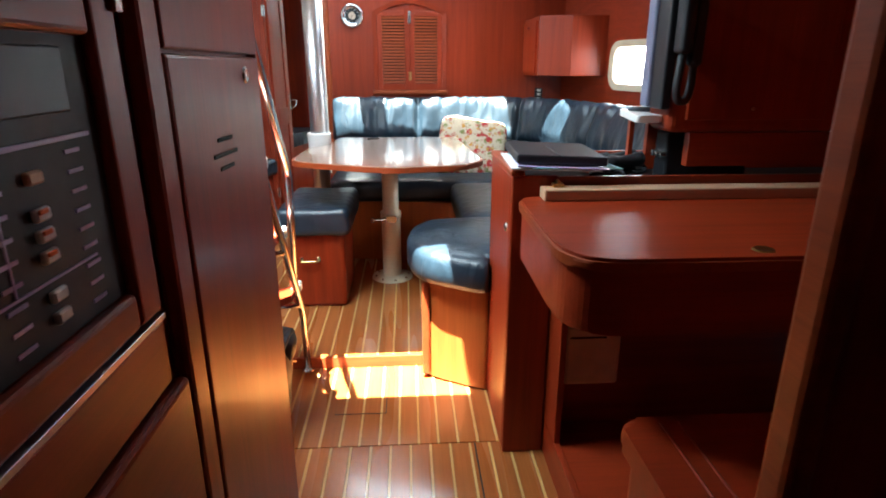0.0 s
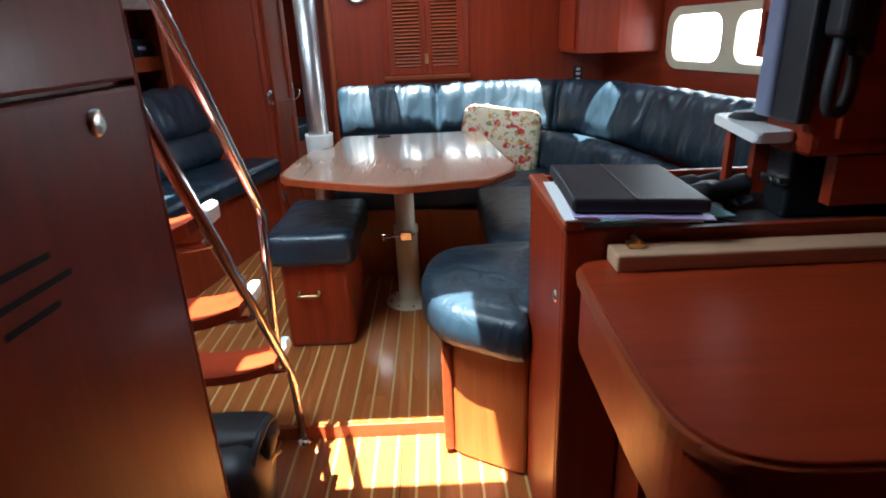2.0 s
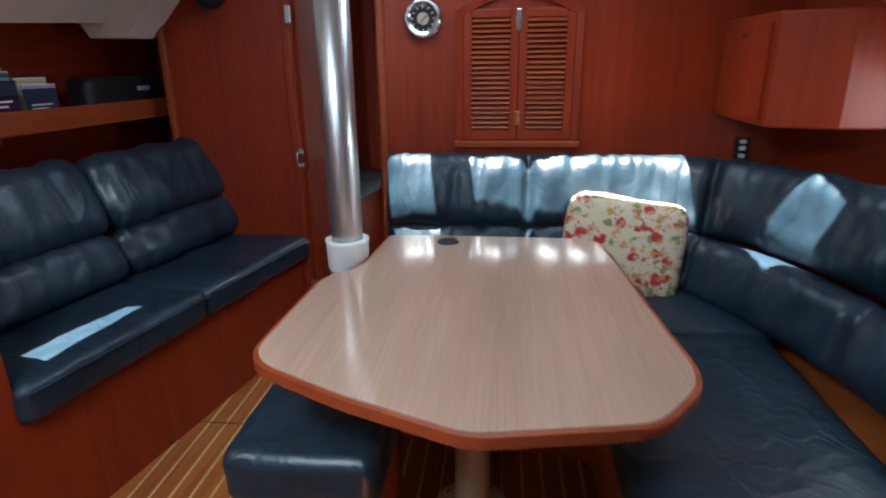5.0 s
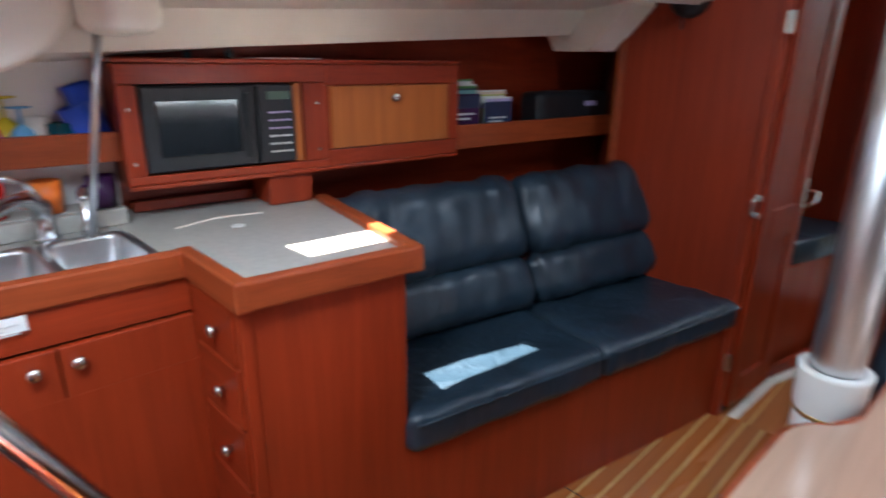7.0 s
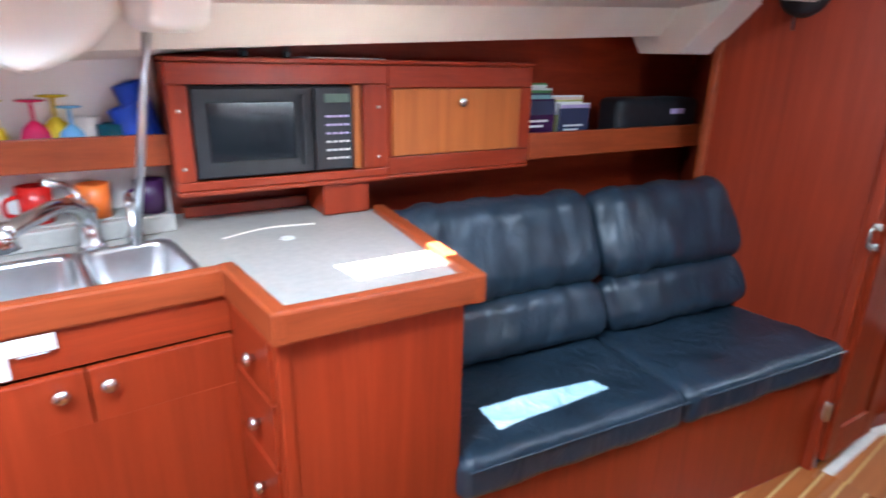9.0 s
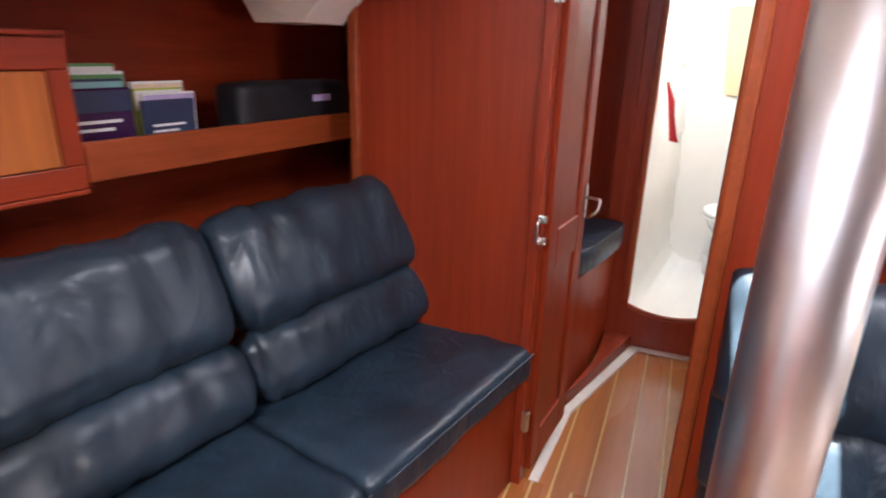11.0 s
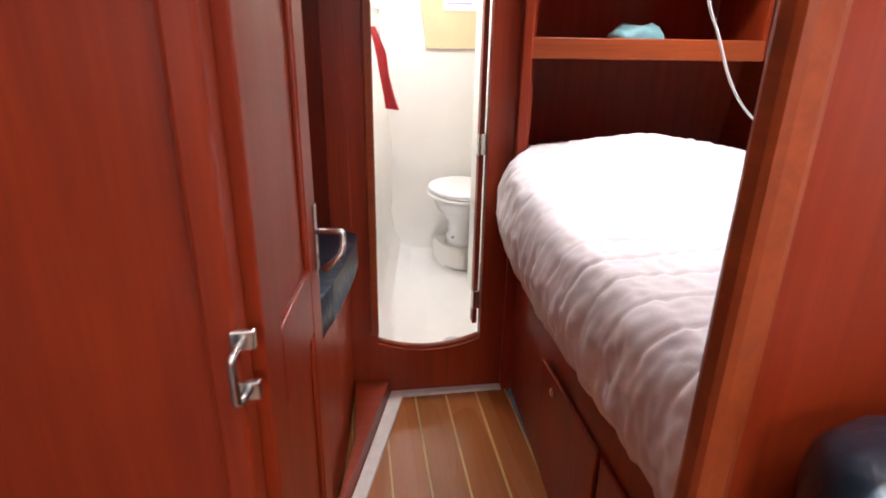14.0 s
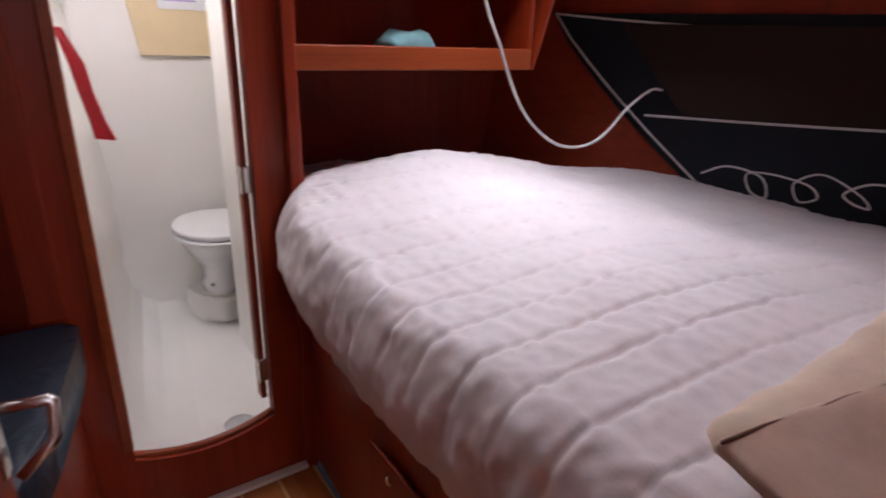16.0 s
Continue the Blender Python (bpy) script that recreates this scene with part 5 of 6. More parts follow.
W0, W1, WZ0, WZ1 = 4.60, 5.43, 1.005, 1.275
PANES = ((5.065, 5.385), (4.655, 4.985))
bm = bmesh.new()
for a0, a1 in ((4.60, 5.025), (5.025, 5.43)):
    pa = PANES[1] if a0 < 5 else PANES[0]
    ro = window_ring(a0, a1, WZ0, WZ1, 0.002)
    if a0 > 5:
        ro = [(p if p[0] < 5.2 else q) for p, q in zip(ro, window_ring(a0, a1, WZ0, WZ1, 0.085))]
    else:
        ro = [(p if p[0] > 4.8 else q) for p, q in zip(ro, window_ring(a0, a1, WZ0, WZ1, 0.085))]
    ri = window_ring(pa[0], pa[1], WZ0 + 0.035, WZ1 - 0.035, 0.06)
    lv = [[bm.verts.new(win_pt(a, z, d)) for a, z in lp] for lp, d in ((ro, 0.0), (ro, 0.016), (ri, 0.016), (ri, -0.05))]
    for p, q in zip(lv, lv[1:]):
        for k in range(len(p)):
            bm.faces.new((p[k], p[(k + 1) % len(p)], q[(k + 1) % len(p)], q[k]))
part("window_frame", bm, IVORY, win, "cream moulded frame")
for pa in PANES:
    rg = window_ring(pa[0], pa[1], WZ0 + 0.036, WZ1 - 0.036, 0.06)
    g = part("pane", extrude_outline([win_pt(a, z, -0.030) for a, z in rg], (0.004, 0, 0)), GLASS, win)
    g.visible_shadow = False
part("catch", lathe([(0, 0), (0.008, 0), (0.008, 0.01), (0, 0.012)], win_pt(5.44, 1.14, 0.0), 10, (-1, -0.2, 0)), NICKEL, win)

bk = thing("starboard_bookcase", (0.75, 4.4, 1.06), "mahogany bookcase over the settee with two shelves", "bookcase")
part("back", box((0.84, 4.02, 1.10), (0.87, 4.40, 1.60)), MAHOG_Y, bk)
part("end", box((0.57, 4.38, 1.095), (0.84, 4.40, 1.60), 0.003), MAHOG_Z, bk)
part("end", box((0.57, 4.02, 1.095), (0.84, 4.04, 1.60), 0.003), MAHOG_Z, bk)
for z in (1.095, 1.225, 1.36):
    part("shelf_board", box((0.586, 4.041, z), (0.839, 4.379, z + 0.012)), MAHOG_Y, bk)
    part("fiddle", box((0.57, 4.041, z), (0.585, 4.379, z + 0.035), 0.002), SOLID_Y, bk)
rb = random.Random(5)
y = 4.06
cols = (PAPER, NAVYBOOK, LILAC, SKYBLUE, TAN, GREEN, PAPER, AQUA)
for z in (1.1075, 1.2375):
    y = 4.05
    while y < 4.34:
        w = 0.014 + rb.random() * 0.022
        hgt = 0.085 + rb.random() * 0.025
        solid("book", box((0.60, y, z), (0.70, y + w, z + hgt), 0.002), cols[rb.randrange(len(cols))], (0.65, y, z), "paperback book upright on the bookcase", "book", "books in the bookcase")
        y += w + 0.001

# ---------------------------------------------------------------- companionway steps
lad = thing("companionway_ladder", (-1.2, 4.0, -0.05), "companionway ladder with curved mahogany treads and steel tubes", "ladder")
for x, top in ((-0.91, ((3.40, 1.62), (3.64, 1.29), (4.035, 0.777), (3.985, 0.385))), (-1.48, ((3.72, 1.62), (3.90, 1.245), (4.12, 0.80), (4.05, 0.385)))):
    part("stringer", tube(bent([(x, 3.12, 1.68), (x, 4.085, 0.23), (x, 4.118, -0.05)], 0.05), 0.014, 12), STEEL, lad, "polished steel stringer", True)
    part("handrail", tube(bent([(x, *q) for q in top], 0.035), 0.0145, 12), STEEL, lad, "polished steel handrail", True)
    part("foot", lathe([(0, 0.012), (0.022, 0.010), (0.026, 0)], (x, 4.118, -0.05), 14), STEEL, lad, "", True)
for z in (0.29, 0.56, 0.83):
    yc = 4.085 - (z - 0.23) * 0.965 / 1.45
    bm = bmesh.new()
    n = 12
    rows = []
    for k in range(n + 1):
        u = k / n
        x = -1.465 + 0.54 * u
        up = 0.045 * abs(2 * u - 1) ** 3
        rows.append([bm.verts.new(c) for c in ((x, yc - 0.06, z + up), (x, yc + 0.09 - 0.04 * (2 * u - 1) ** 4, z + up), (x, yc + 0.09 - 0.04 * (2 * u - 1) ** 4, z + up - 0.028), (x, yc - 0.06, z + up - 0.028))])
    for a, b in zip(rows, rows[1:]):
        for i in range(4):
            bm.faces.new((a[i], a[(i + 1) % 4], b[(i + 1) % 4], b[i]))
    bm.faces.new(rows[0][::-1])
    bm.faces.new(rows[-1])
    t = part("tread", bm, MAHOG_X, lad, "curved varnished mahogany tread")
    part("bearer", tube([(-1.48, yc, z - 0.02), (-1.42, yc + 0.02, z - 0.035), (-0.97, yc + 0.02, z - 0.035), (-0.91, yc, z - 0.02)], 0.010, 8), STEEL, t, "", True)
    for x in (-0.925, -1.465):
        part("end_cap", box((x - 0.014, yc + 0.0, z + 0.010), (x + 0.014, yc + 0.085, z + 0.052), 0.008, 2), WHITE, t, "white tread end cap")

eb = thing("step_bin", (-1.2, 3.45, -0.05), "open mahogany bin with a pale lining under the steps", "bin")
for a, b in (((-1.30, 3.345, -0.05), (-0.93, 3.370, 0.95)), ((-1.30, 3.485, -0.05), (-0.985, 3.510, 0.95)), ((-1.30, 3.371, -0.05), (-1.275, 3.484, 0.95))):
    part("side", box(a, b, 0.006), MAHOG_Z, eb)
part("side", box((-0.985, 3.371, -0.05), (-0.945, 3.51, 0.95), 0.010, 3), SOLID_Y, eb)
part("lining", box((-1.274, 3.372, 0.80), (-0.987, 3.484, 0.81)), WHITE, eb, "pale lining")

bag = thing("black_bag", (-0.95, 3.78, -0.05), "black leather bag standing at the foot of the steps", "bag")
part("body", padded((0.20, 0.28, 0.32), 0.07, 12, pose(-1.00, 3.75, 0.11, 0, 4, 8), 0.015, 7), BLACK, bag, "", True)
part("flap", padded((0.21, 0.14, 0.10), 0.04, 8, pose(-0.985, 3.77, 0.245, 0, 6, 8), 0.01, 9), BLACK, bag, "", True)
part("strap", tube(smooth_path([(-0.92, 3.66, 0.20), (-0.90, 3.70, 0.28), (-0.895, 3.80, 0.28), (-0.91, 3.87, 0.18)]), 0.010, 8), RUBBER, bag, "", True)
part("zip", tube(smooth_path([(-0.897, 3.68, 0.10), (-0.893, 3.75, 0.18), (-0.897, 3.84, 0.14)]), 0.004, 6), BRASS, bag, "brass zip", True)

# ---------------------------------------------------------------- locker face beside the passage
lk = thing("electrics_locker", (-0.85, 2.6, -0.05), "tall mahogany locker front with an electrical panel", "cabinet")
LX = -0.80
part("side_wall", box((-0.86, 1.145, -0.05), (-0.822, 3.30, 1.94)), MAHOG_Z, lk)
d = part("locker_door", box((-0.821, 2.815, 0.00), (LX, 3.300, 1.158), 0.006), MAHOG_Z, lk, "mahogany veneer locker door")
part("upper_door", box((-0.821, 2.815, 1.164), (LX, 3.300, 1.93), 0.004), MAHOG_Z, lk)
part("corner_post", box((-0.86, 3.301, -0.05), (-0.803, 3.318, 1.94), 0.008), MAHOG_Z, lk)
part("latch", lathe([(0, 0.004), (0.010, 0.005), (0.015, 0.003), (0.016, 0)], (LX, 3.19, 1.125), 18, (1, 0, 0)), NICKEL, d, "round nickel lock", True)
for y0, z0, ln in ((3.022, 1.022, 0.080), (3.020, 0.997, 0.130), (3.020, 0.974, 0.075)):
    m = plane_pose((LX + 0.0005, y0, z0), (0, 1, -0.03), (0, 0, 1))
    part("vent_slot", box((-ln / 2, -0.0035, -0.002), (ln / 2, 0.0035, 0.0012), 0.001, 1, m), DARKGAP, d, "dark vent slot")
part("post", box((-0.821, 2.740, -0.05), (LX + 0.004, 2.800, 1.93), 0.008), MAHOG_Z, lk)
part("joint_filler", box((-0.8215, 2.801, -0.05), (LX - 0.014, 2.814, 1.93)), MAHOG_Z, lk)
part("lower_panel", box((-0.821, 1.30, -0.04), (LX + 0.002, 2.739, 0.728), 0.010, 3), MAHOG_Y, lk)
part("recess_back", box((-0.8215, 1.30, 0.729), (-0.8205, 2.739, 1.93)), MAHOG_Z, lk)
hatch_door = part("panel_door", box((-0.820, 2.646, 0.843), (LX - 0.003, 2.702, 1.93), 0.007, 3), MAHOG_Z, lk, "mahogany frame of the switch panel")
part("bottom_rail", box((-0.820, 1.30, 0.843), (LX - 0.004, 2.645, 0.890), 0.007, 3), MAHOG_Y, hatch_door)
part("top_rail", box((-0.820, 1.30, 1.172), (LX - 0.004, 2.645, 1.93), 0.007, 3), MAHOG_Y, hatch_door)
part("door_catch", box((LX - 0.003, 2.690, 1.198), (LX + 0.004, 2.708, 1.222), 0.002), NICKEL, hatch_door)
part("drawer", box((-0.820, 1.30, 0.740), (LX - 0.004, 2.700, 0.832), 0.005), MAHOG_Y, lk)
part("drawer_trim", box((-0.820, 1.30, 0.833), (LX - 0.0005, 2.700, 0.841), 0.001), BRUSHED, lk, "thin metal trim")
ep = part("electrical_panel", box((-0.8205, 1.90, 0.891), (LX - 0.016, 2.645, 1.171)), RUBBER, lk, "black electrical switch panel")
PX = LX - 0.016
part("meter_window", box((PX, 2.38, 1.100), (PX + 0.003, 2.600, 1.160), 0.002), BLACK, ep, "dark glossy meter window")
part("meter_trim", box((PX, 2.36, 1.074), (PX + 0.0025, 2.625, 1.079), 0.001), LILAC, ep)
part("panel_line", box((PX, 2.13, 0.952), (PX + 0.0015, 2.600, 0.9545)), LILAC, ep, "thin pale outline")
part("panel_line", box((PX, 2.468, 0.9545), (PX + 0.0015, 2.4705, 1.070)), LILAC, ep)
for y in (2.578, 2.455, 2.34, 2.22):
    for j in range(9):
        part("switch_label", box((PX, y, 0.905 + 0.0195 * j), (PX + 0.0012, y + 0.026, 0.909 + 0.0195 * j)), LILAC, ep)
for y in (2.520, 2.40, 2.28):
    for j, z in enumerate((0.918, 0.939, 0.977, 0.997, 1.016, 1.049)):
        rk = part("rocker", box((PX, y - 0.011, z - 0.006), (PX + 0.007, y + 0.011, z + 0.006), 0.002, 1), WHITE if j != 5 else TAN, ep)
        if 2 <= j <= 4:
            part("red_tab", box((PX + 0.0072, y - 0.010, z + 0.001), (PX + 0.009, y + 0.004, z + 0.006), 0.001, 1), ORANGE, rk)


# ---------------------------------------------------------------- forward cabin
berth = thing("island_berth", (0.1, 7.1, -0.05), "berth with a mahogany front and a white quilt", "bed")
part("front", prism([(-0.80, 6.06), (-0.80, 6.70), (-0.76, 7.410), (-0.73, 7.410), (-0.73, 6.06)], -0.05, 0.47), MAHOG_Z, berth, "mahogany berth front")
part("platform", prism([(-0.729, 6.06), (-0.729, 8.09), (0.42, 8.09), (0.60, 7.70), (0.95, 6.9), (1.20, 6.06)], 0.36, 0.42), MAHOG_X, berth)
for y0, y1 in ((6.12, 6.55), (6.57, 6.95)):
    dr = part("drawer", box((-0.812, y0, 0.06), (-0.801, y1, 0.36), 0.004), MAHOG_Z, berth)
    part("latch", lathe([(0, 0.003), (0.009, 0.003), (0.012, 0)], (-0.812, (y0 + y1) / 2 + 0.1, 0.31), 12, (-1, 0, 0)), NICKEL, dr)

# quilt: a soft sheet over the mattress that falls down the front
bm = bmesh.new()
NX, NY = 230, 400
EDGE = [(6.05, -0.885), (6.45, -0.890), (6.85, -0.895), (7.15, -0.900), (7.32, -0.875), (7.405, -0.82), (7.47, -0.735), (7.62, -0.725)]


def smooth01(v):
    v = max(0.0, min(1.0, v))
    return v * v * (3 - 2 * v)


def edge_x(y):
    if y <= EDGE[0][0]:
        return EDGE[0][1]
    for (y0, x0), (y1, x1) in zip(EDGE, EDGE[1:]):
        if y <= y1:
            return x0 + (x1 - x0) * (y - y0) / (y1 - y0)
    return EDGE[-1][1]


def hull_x(y):
    pts2 = [(6.04, 1.30), (6.95, 0.93), (7.75, 0.57), (8.12, 0.37)]
    for (y0, x0), (y1, x1) in zip(pts2, pts2[1:]):
        if y <= y1:
            return x0 + (x1 - x0) * (y - y0) / (y1 - y0)
    return pts2[-1][1]


grid = []
for j in range(NY + 1):
    y = 6.05 + 2.05 * j / NY
    row = []
    for i in range(NX + 1):
        s = i / NX
        fall = 0.17
        top = 0.785 + 0.075 * smooth01((y - 6.7) / 0.75) - 0.14 * smooth01((y - 7.42) / 0.6)
        if s < fall:
            ang = math.radians(-60 + 150 * s / fall)
            x = edge_x(y) + 0.085 * (1 - math.cos(ang))
            z = top - 0.14 + 0.14 * math.sin(ang)
        else:
            u = (s - fall) / (1 - fall)
            x = edge_x(y) + 0.085 + (hull_x(y) - edge_x(y) - 0.085) * u
            z = top + 0.035 * math.sin(math.pi * min(1.0, u * 1.6)) - 0.17 * max(0.0, u - 0.28)
        q = Vector((x, y, 0))
        # stitched lines run across the bed in slow waves, with puckers beside them
        g = (y + 0.10 * x + 0.012 * noise.noise(Vector((x * 3, y * 3, 4)))) / 0.098
        e = abs(g - round(g)) * 0.098
        z -= 0.0055 * math.exp(-((e / 0.006) ** 2))
        z += 0.0055 * math.exp(-(e / 0.03) ** 2) * noise.noise(Vector((x * 42, round(g) * 3.1, e * 20)))
        z += 0.010 * noise.noise(q * 3.2) + 0.004 * noise.noise(Vector((x * 7, y * 11, 0))) + 0.0042 * noise.noise(Vector((x * 34, y * 18, 3))) + 0.0022 * noise.noise(Vector((x * 60, y * 52, 8)))
        x += (0.010 * noise.noise(Vector((z * 10, y * 9, 1))) + 0.007 * noise.noise(Vector((z * 18, y * 26, 2))) + 0.0035 * noise.noise(Vector((z * 40, y * 46, 6)))) * (1 if s < fall * 1.2 else 0.2)
        row.append(bm.verts.new((x, y, z)))
    grid.append(row)
for a, b in zip(grid, grid[1:]):
    for i in range(NX):
        bm.faces.new((a[i], a[i + 1], b[i + 1], b[i]))
quilt = solid("quilt", bm, QUILT, (0.0, 7.0, 0.44), "rumpled white stitched quilt spread over the berth", "quilt", smooth=True)

pp = thing("bed_pillow", (-0.36, 6.19, 0.80), "pale tan pillow in a bag at the edge of the berth", "pillow")
PB = pose(-0.30, 6.150, 0.784, 0, -2, 0)
part("body", padded((0.88, 0.25, 0.11), 0.052, 26, PB, 0.010, 8), TAN, pp, "pale tan pillow", True)
FB = pose(-0.530, 6.105, 0.824, 8, 0, -10)
part("flap", padded((0.54, 0.15, 0.022), 0.010, 20, FB, 0.005, 9), PALETAN, pp, "tan printed flap", True)
part("flap_seam", tube([FB @ Vector((-0.27 + 0.54 * k / 8, 0.066 + 0.003 * (k % 2), 0.0105)) for k in range(9)], 0.0022, 6), FADED, pp, "dark stitched seam", True)
for k in range(6):
    part("print", box((-0.12 + 0.034 * k, -0.004, 0.0108), (-0.102 + 0.034 * k, 0.012 + 0.008 * (k % 2), 0.0128), 0.001, 1, FB), FADED, pp, "faded dark printing")

bs = thing("berth_shelf", (-0.35, 7.440, 1.11), "open mahogany shelf box at the foot of the berth", "shelf")
part("fiddle", box((-0.764, 7.425, 1.134), (0.03, 7.443, 1.198), 0.004), SOLID_X, bs)
part("floor", box((-0.733, 7.444, 1.136), (0.03, 8.098, 1.148)), MAHOG_X, bs)
# unseen board added to keep the cabin lamp's light out of the shelf
part("shade_board", box((-0.764, 7.425, 1.40), (0.03, 7.443, 1.84), 0.004), MAHOG_X, bs)
part("side", box((0.014, 7.426, 1.136), (0.032, 7.70, 1.90), 0.004), MAHOG_Z, bs)
part("cheek", extrude_outline([(0.033, 7.428, 1.134), (0.033, 7.70, 1.134), (0.28, 7.70, 1.90), (0.28, 7.428, 1.90)], (0.012, 0, 0)), MAHOG_Z, bs)
part("back", box((-0.733, 7.70, 1.149), (0.013, 7.712, 1.90)), MAHOG_Z, bs)
cl = solid("aqua_cloth", padded((0.17, 0.10, 0.09), 0.03, 10, pose(-0.36, 7.56, 1.192, 0, -6, 12), 0.02, 13), AQUA, (-0.36, 7.62, 1.155), "crumpled aqua cloth on the berth shelf", "cloth", smooth=True)

st = thing("corner_bench", (-1.5, 6.95, -0.05), "small corner locker seat with a navy cushion", "seat")
part("front", prism([(-1.435, 6.72), (-1.375, 7.05), (-1.345, 7.405), (-1.67, 7.405), (-1.67, 6.68)], -0.05, 0.495), MAHOG_Z, st, "mahogany locker front")
part("toe_wedge", extrude_outline([(-1.41, 6.74, -0.05), (-1.215, 7.405, -0.05), (-1.340, 7.405, -0.05), (-1.340, 7.10, -0.05)], (0, 0, 0.07)), MAHOG_X, st)
part("cushion", prism(rounded_outline([(-1.45, 6.74), (-1.375, 7.00), (-1.325, 7.25), (-1.310, 7.392), (-1.67, 7.392), (-1.67, 6.74)], 0.03), 0.496, 0.600, 0.022, 3), LEATHER, st, "navy leather cushion", True)
structure("wall_cabin_locker", box((-1.68, 6.70, 0.61), (-1.50, 6.72, 1.9)), MAHOG_Z, "mahogany partition behind the door")
structure("trim_cabin_stile", box((-1.40, 7.395, 0.605), (-1.33, 7.419, 1.9), 0.004), MAHOG_Z, "mahogany stile")
bm = prism([(-1.43, 6.27), (-1.395, 6.27), (-1.375, 6.72), (-1.17, 7.390), (-0.80, 7.390), (-0.80, 7.418), (-1.21, 7.418), (-1.41, 6.73)], -0.05, -0.038, 0.002)
structure("baseboard_edging", bm, TRIMW, "cream sole edging strip")

toilet = thing("marine_toilet", (-0.87, 8.25, 0.04), "white porcelain marine toilet with a closed lid", "toilet")


def oval(cx, cy, rx, ry, z, n=28):
    return [(cx + rx * math.cos(2 * math.pi * k / n), cy + ry * math.sin(2 * math.pi * k / n) * (1.0), z) for k in range(n)]


bm = bmesh.new()
TX, TY = -0.778, 8.40
loops = [oval(TX, TY + 0.04, 0.075, 0.10, 0.04), oval(TX, TY + 0.04, 0.072, 0.10, 0.09), oval(TX, TY + 0.03, 0.060, 0.085, 0.12), oval(TX, TY + 0.02, 0.075, 0.10, 0.20), oval(TX, TY, 0.125, 0.15, 0.28), oval(TX, TY - 0.01, 0.150, 0.18, 0.345), oval(TX, TY - 0.01, 0.150, 0.18, 0.365)]
vv = [[bm.verts.new(c) for c in lp] for lp in loops]
for a, b in zip(vv, vv[1:]):
    for k in range(len(a)):
        bm.faces.new((a[k], a[(k + 1) % len(a)], b[(k + 1) % len(a)], b[k]))
bm.faces.new(vv[0][::-1])
bm.faces.new(vv[-1])
for v in bm.verts:
    v.co.z = 0.161 + (v.co.z - 0.04) * 0.835
part("plinth", prism([(TX + 0.125 * math.cos(a * 0.1963), TY + 0.16 - 0.26 * math.sin(a * 0.1963)) for a in range(17)], 0.041, 0.160, 0.030, 3), GELCOAT, toilet, "moulded plinth")
part("bowl", bm, PORCELAIN, toilet, "white porcelain bowl", True)
for nm, z0, z1, g in (("seat", 0.433, 0.450, 0.176), ("lid", 0.454, 0.478, 0.173)):
    part(nm, prism([(x, y) for x, y, _ in oval(TX, TY - 0.01, g, g * 1.2, 0)], z0, z1, 0.008, 3), WHITE, toilet, "", True)
for dx in (-0.05, 0.05):
    part("hinge_bolt", lathe([(0, 0.01), (0.008, 0.008), (0.010, 0)], (TX + dx, TY - 0.045, 0.215), 10, (0, -1, 0)), STEEL, toilet)
solid("shower_drain", lathe([(0, 0.004), (0.030, 0.004), (0.042, 0.006), (0.048, 0.0)], (-0.945, 7.60, 0.040), 24), BRUSHED, (-0.945, 7.60, 0.04), "round steel shower drain in the heads sole", "drain", smooth=True)
bm = bmesh.new()
rows = [[bm.verts.new((x + w * s, 7.86 - 0.05 * s, z)) for s in (0, 1)] for x, z, w in ((-1.235, 1.22, 0.012), (-1.215, 1.13, 0.03), (-1.205, 1.06, 0.028), (-1.19, 0.98, 0.032), (-1.185, 0.93, 0.045))]
for a, b in zip(rows, rows[1:]):
    bm.faces.new((a[0], a[1], b[1], b[0]))
ob = solid("red_cloth", bm, MAROON, (-1.17, 7.85, 1.16), "narrow red cloth hanging in the heads", "cloth")
md = ob.modifiers.new("thick", "SOLIDIFY")
md.thickness = 0.006
pan = thing("notice_board", (-0.9, 8.575, 1.1), "cream panel with a paper notice in the heads", "panel")
part("board", extrude_outline([(-0.936, 8.640, 1.125), (-0.50, 8.640, 1.125), (-0.50, 8.640, 1.62), (-0.99, 8.640, 1.62), (-0.965, 8.640, 1.33)], (0, 0.016, 0)), YELLOWISH, pan)
part("notice", box((-0.855, 8.636, 1.30), (-0.67, 8.639, 1.45)), PAPER, pan, "white printed notice")
for k in range(4):
    part("text_line", box((-0.835, 8.634, 1.42 - 0.03 * k), (-0.700 - 0.01 * (k % 2), 8.6355, 1.427 - 0.03 * k)), LILAC, pan)

hd = thing("heads_door_edge", (-0.887, 7.46, 0.2), "narrow mahogany edge of the heads door with nickel hinges", "door")
part("edge", box((-0.905, 7.462, 0.20), (-0.888, 7.50, 1.88), 0.003), MAHOG_Z, hd)
for z in (0.304, 0.866, 1.45):
    hgn = part("hinge", box((-0.912, 7.445, z - 0.035), (-0.886, 7.461, z + 0.035), 0.002), NICKEL, hd, "nickel hinge")
    part("pin", tube([(-0.908, 7.442, z - 0.035), (-0.908, 7.442, z + 0.035)], 0.005, 8), NICKEL, hgn)

# cargo net and cords on the hull side
net = thing("hull_net", (0.9, 7.410, 0.9), "dark storage net with white cord edges hung on the hull side", "net")


def hull_pt(y, z, d=0.02):
    t = (z - 0.35) / 1.55
    return Vector((hull_x(y) + 0.06 - 0.1 + 0.22 * t - d, y - d * 0.4, z))


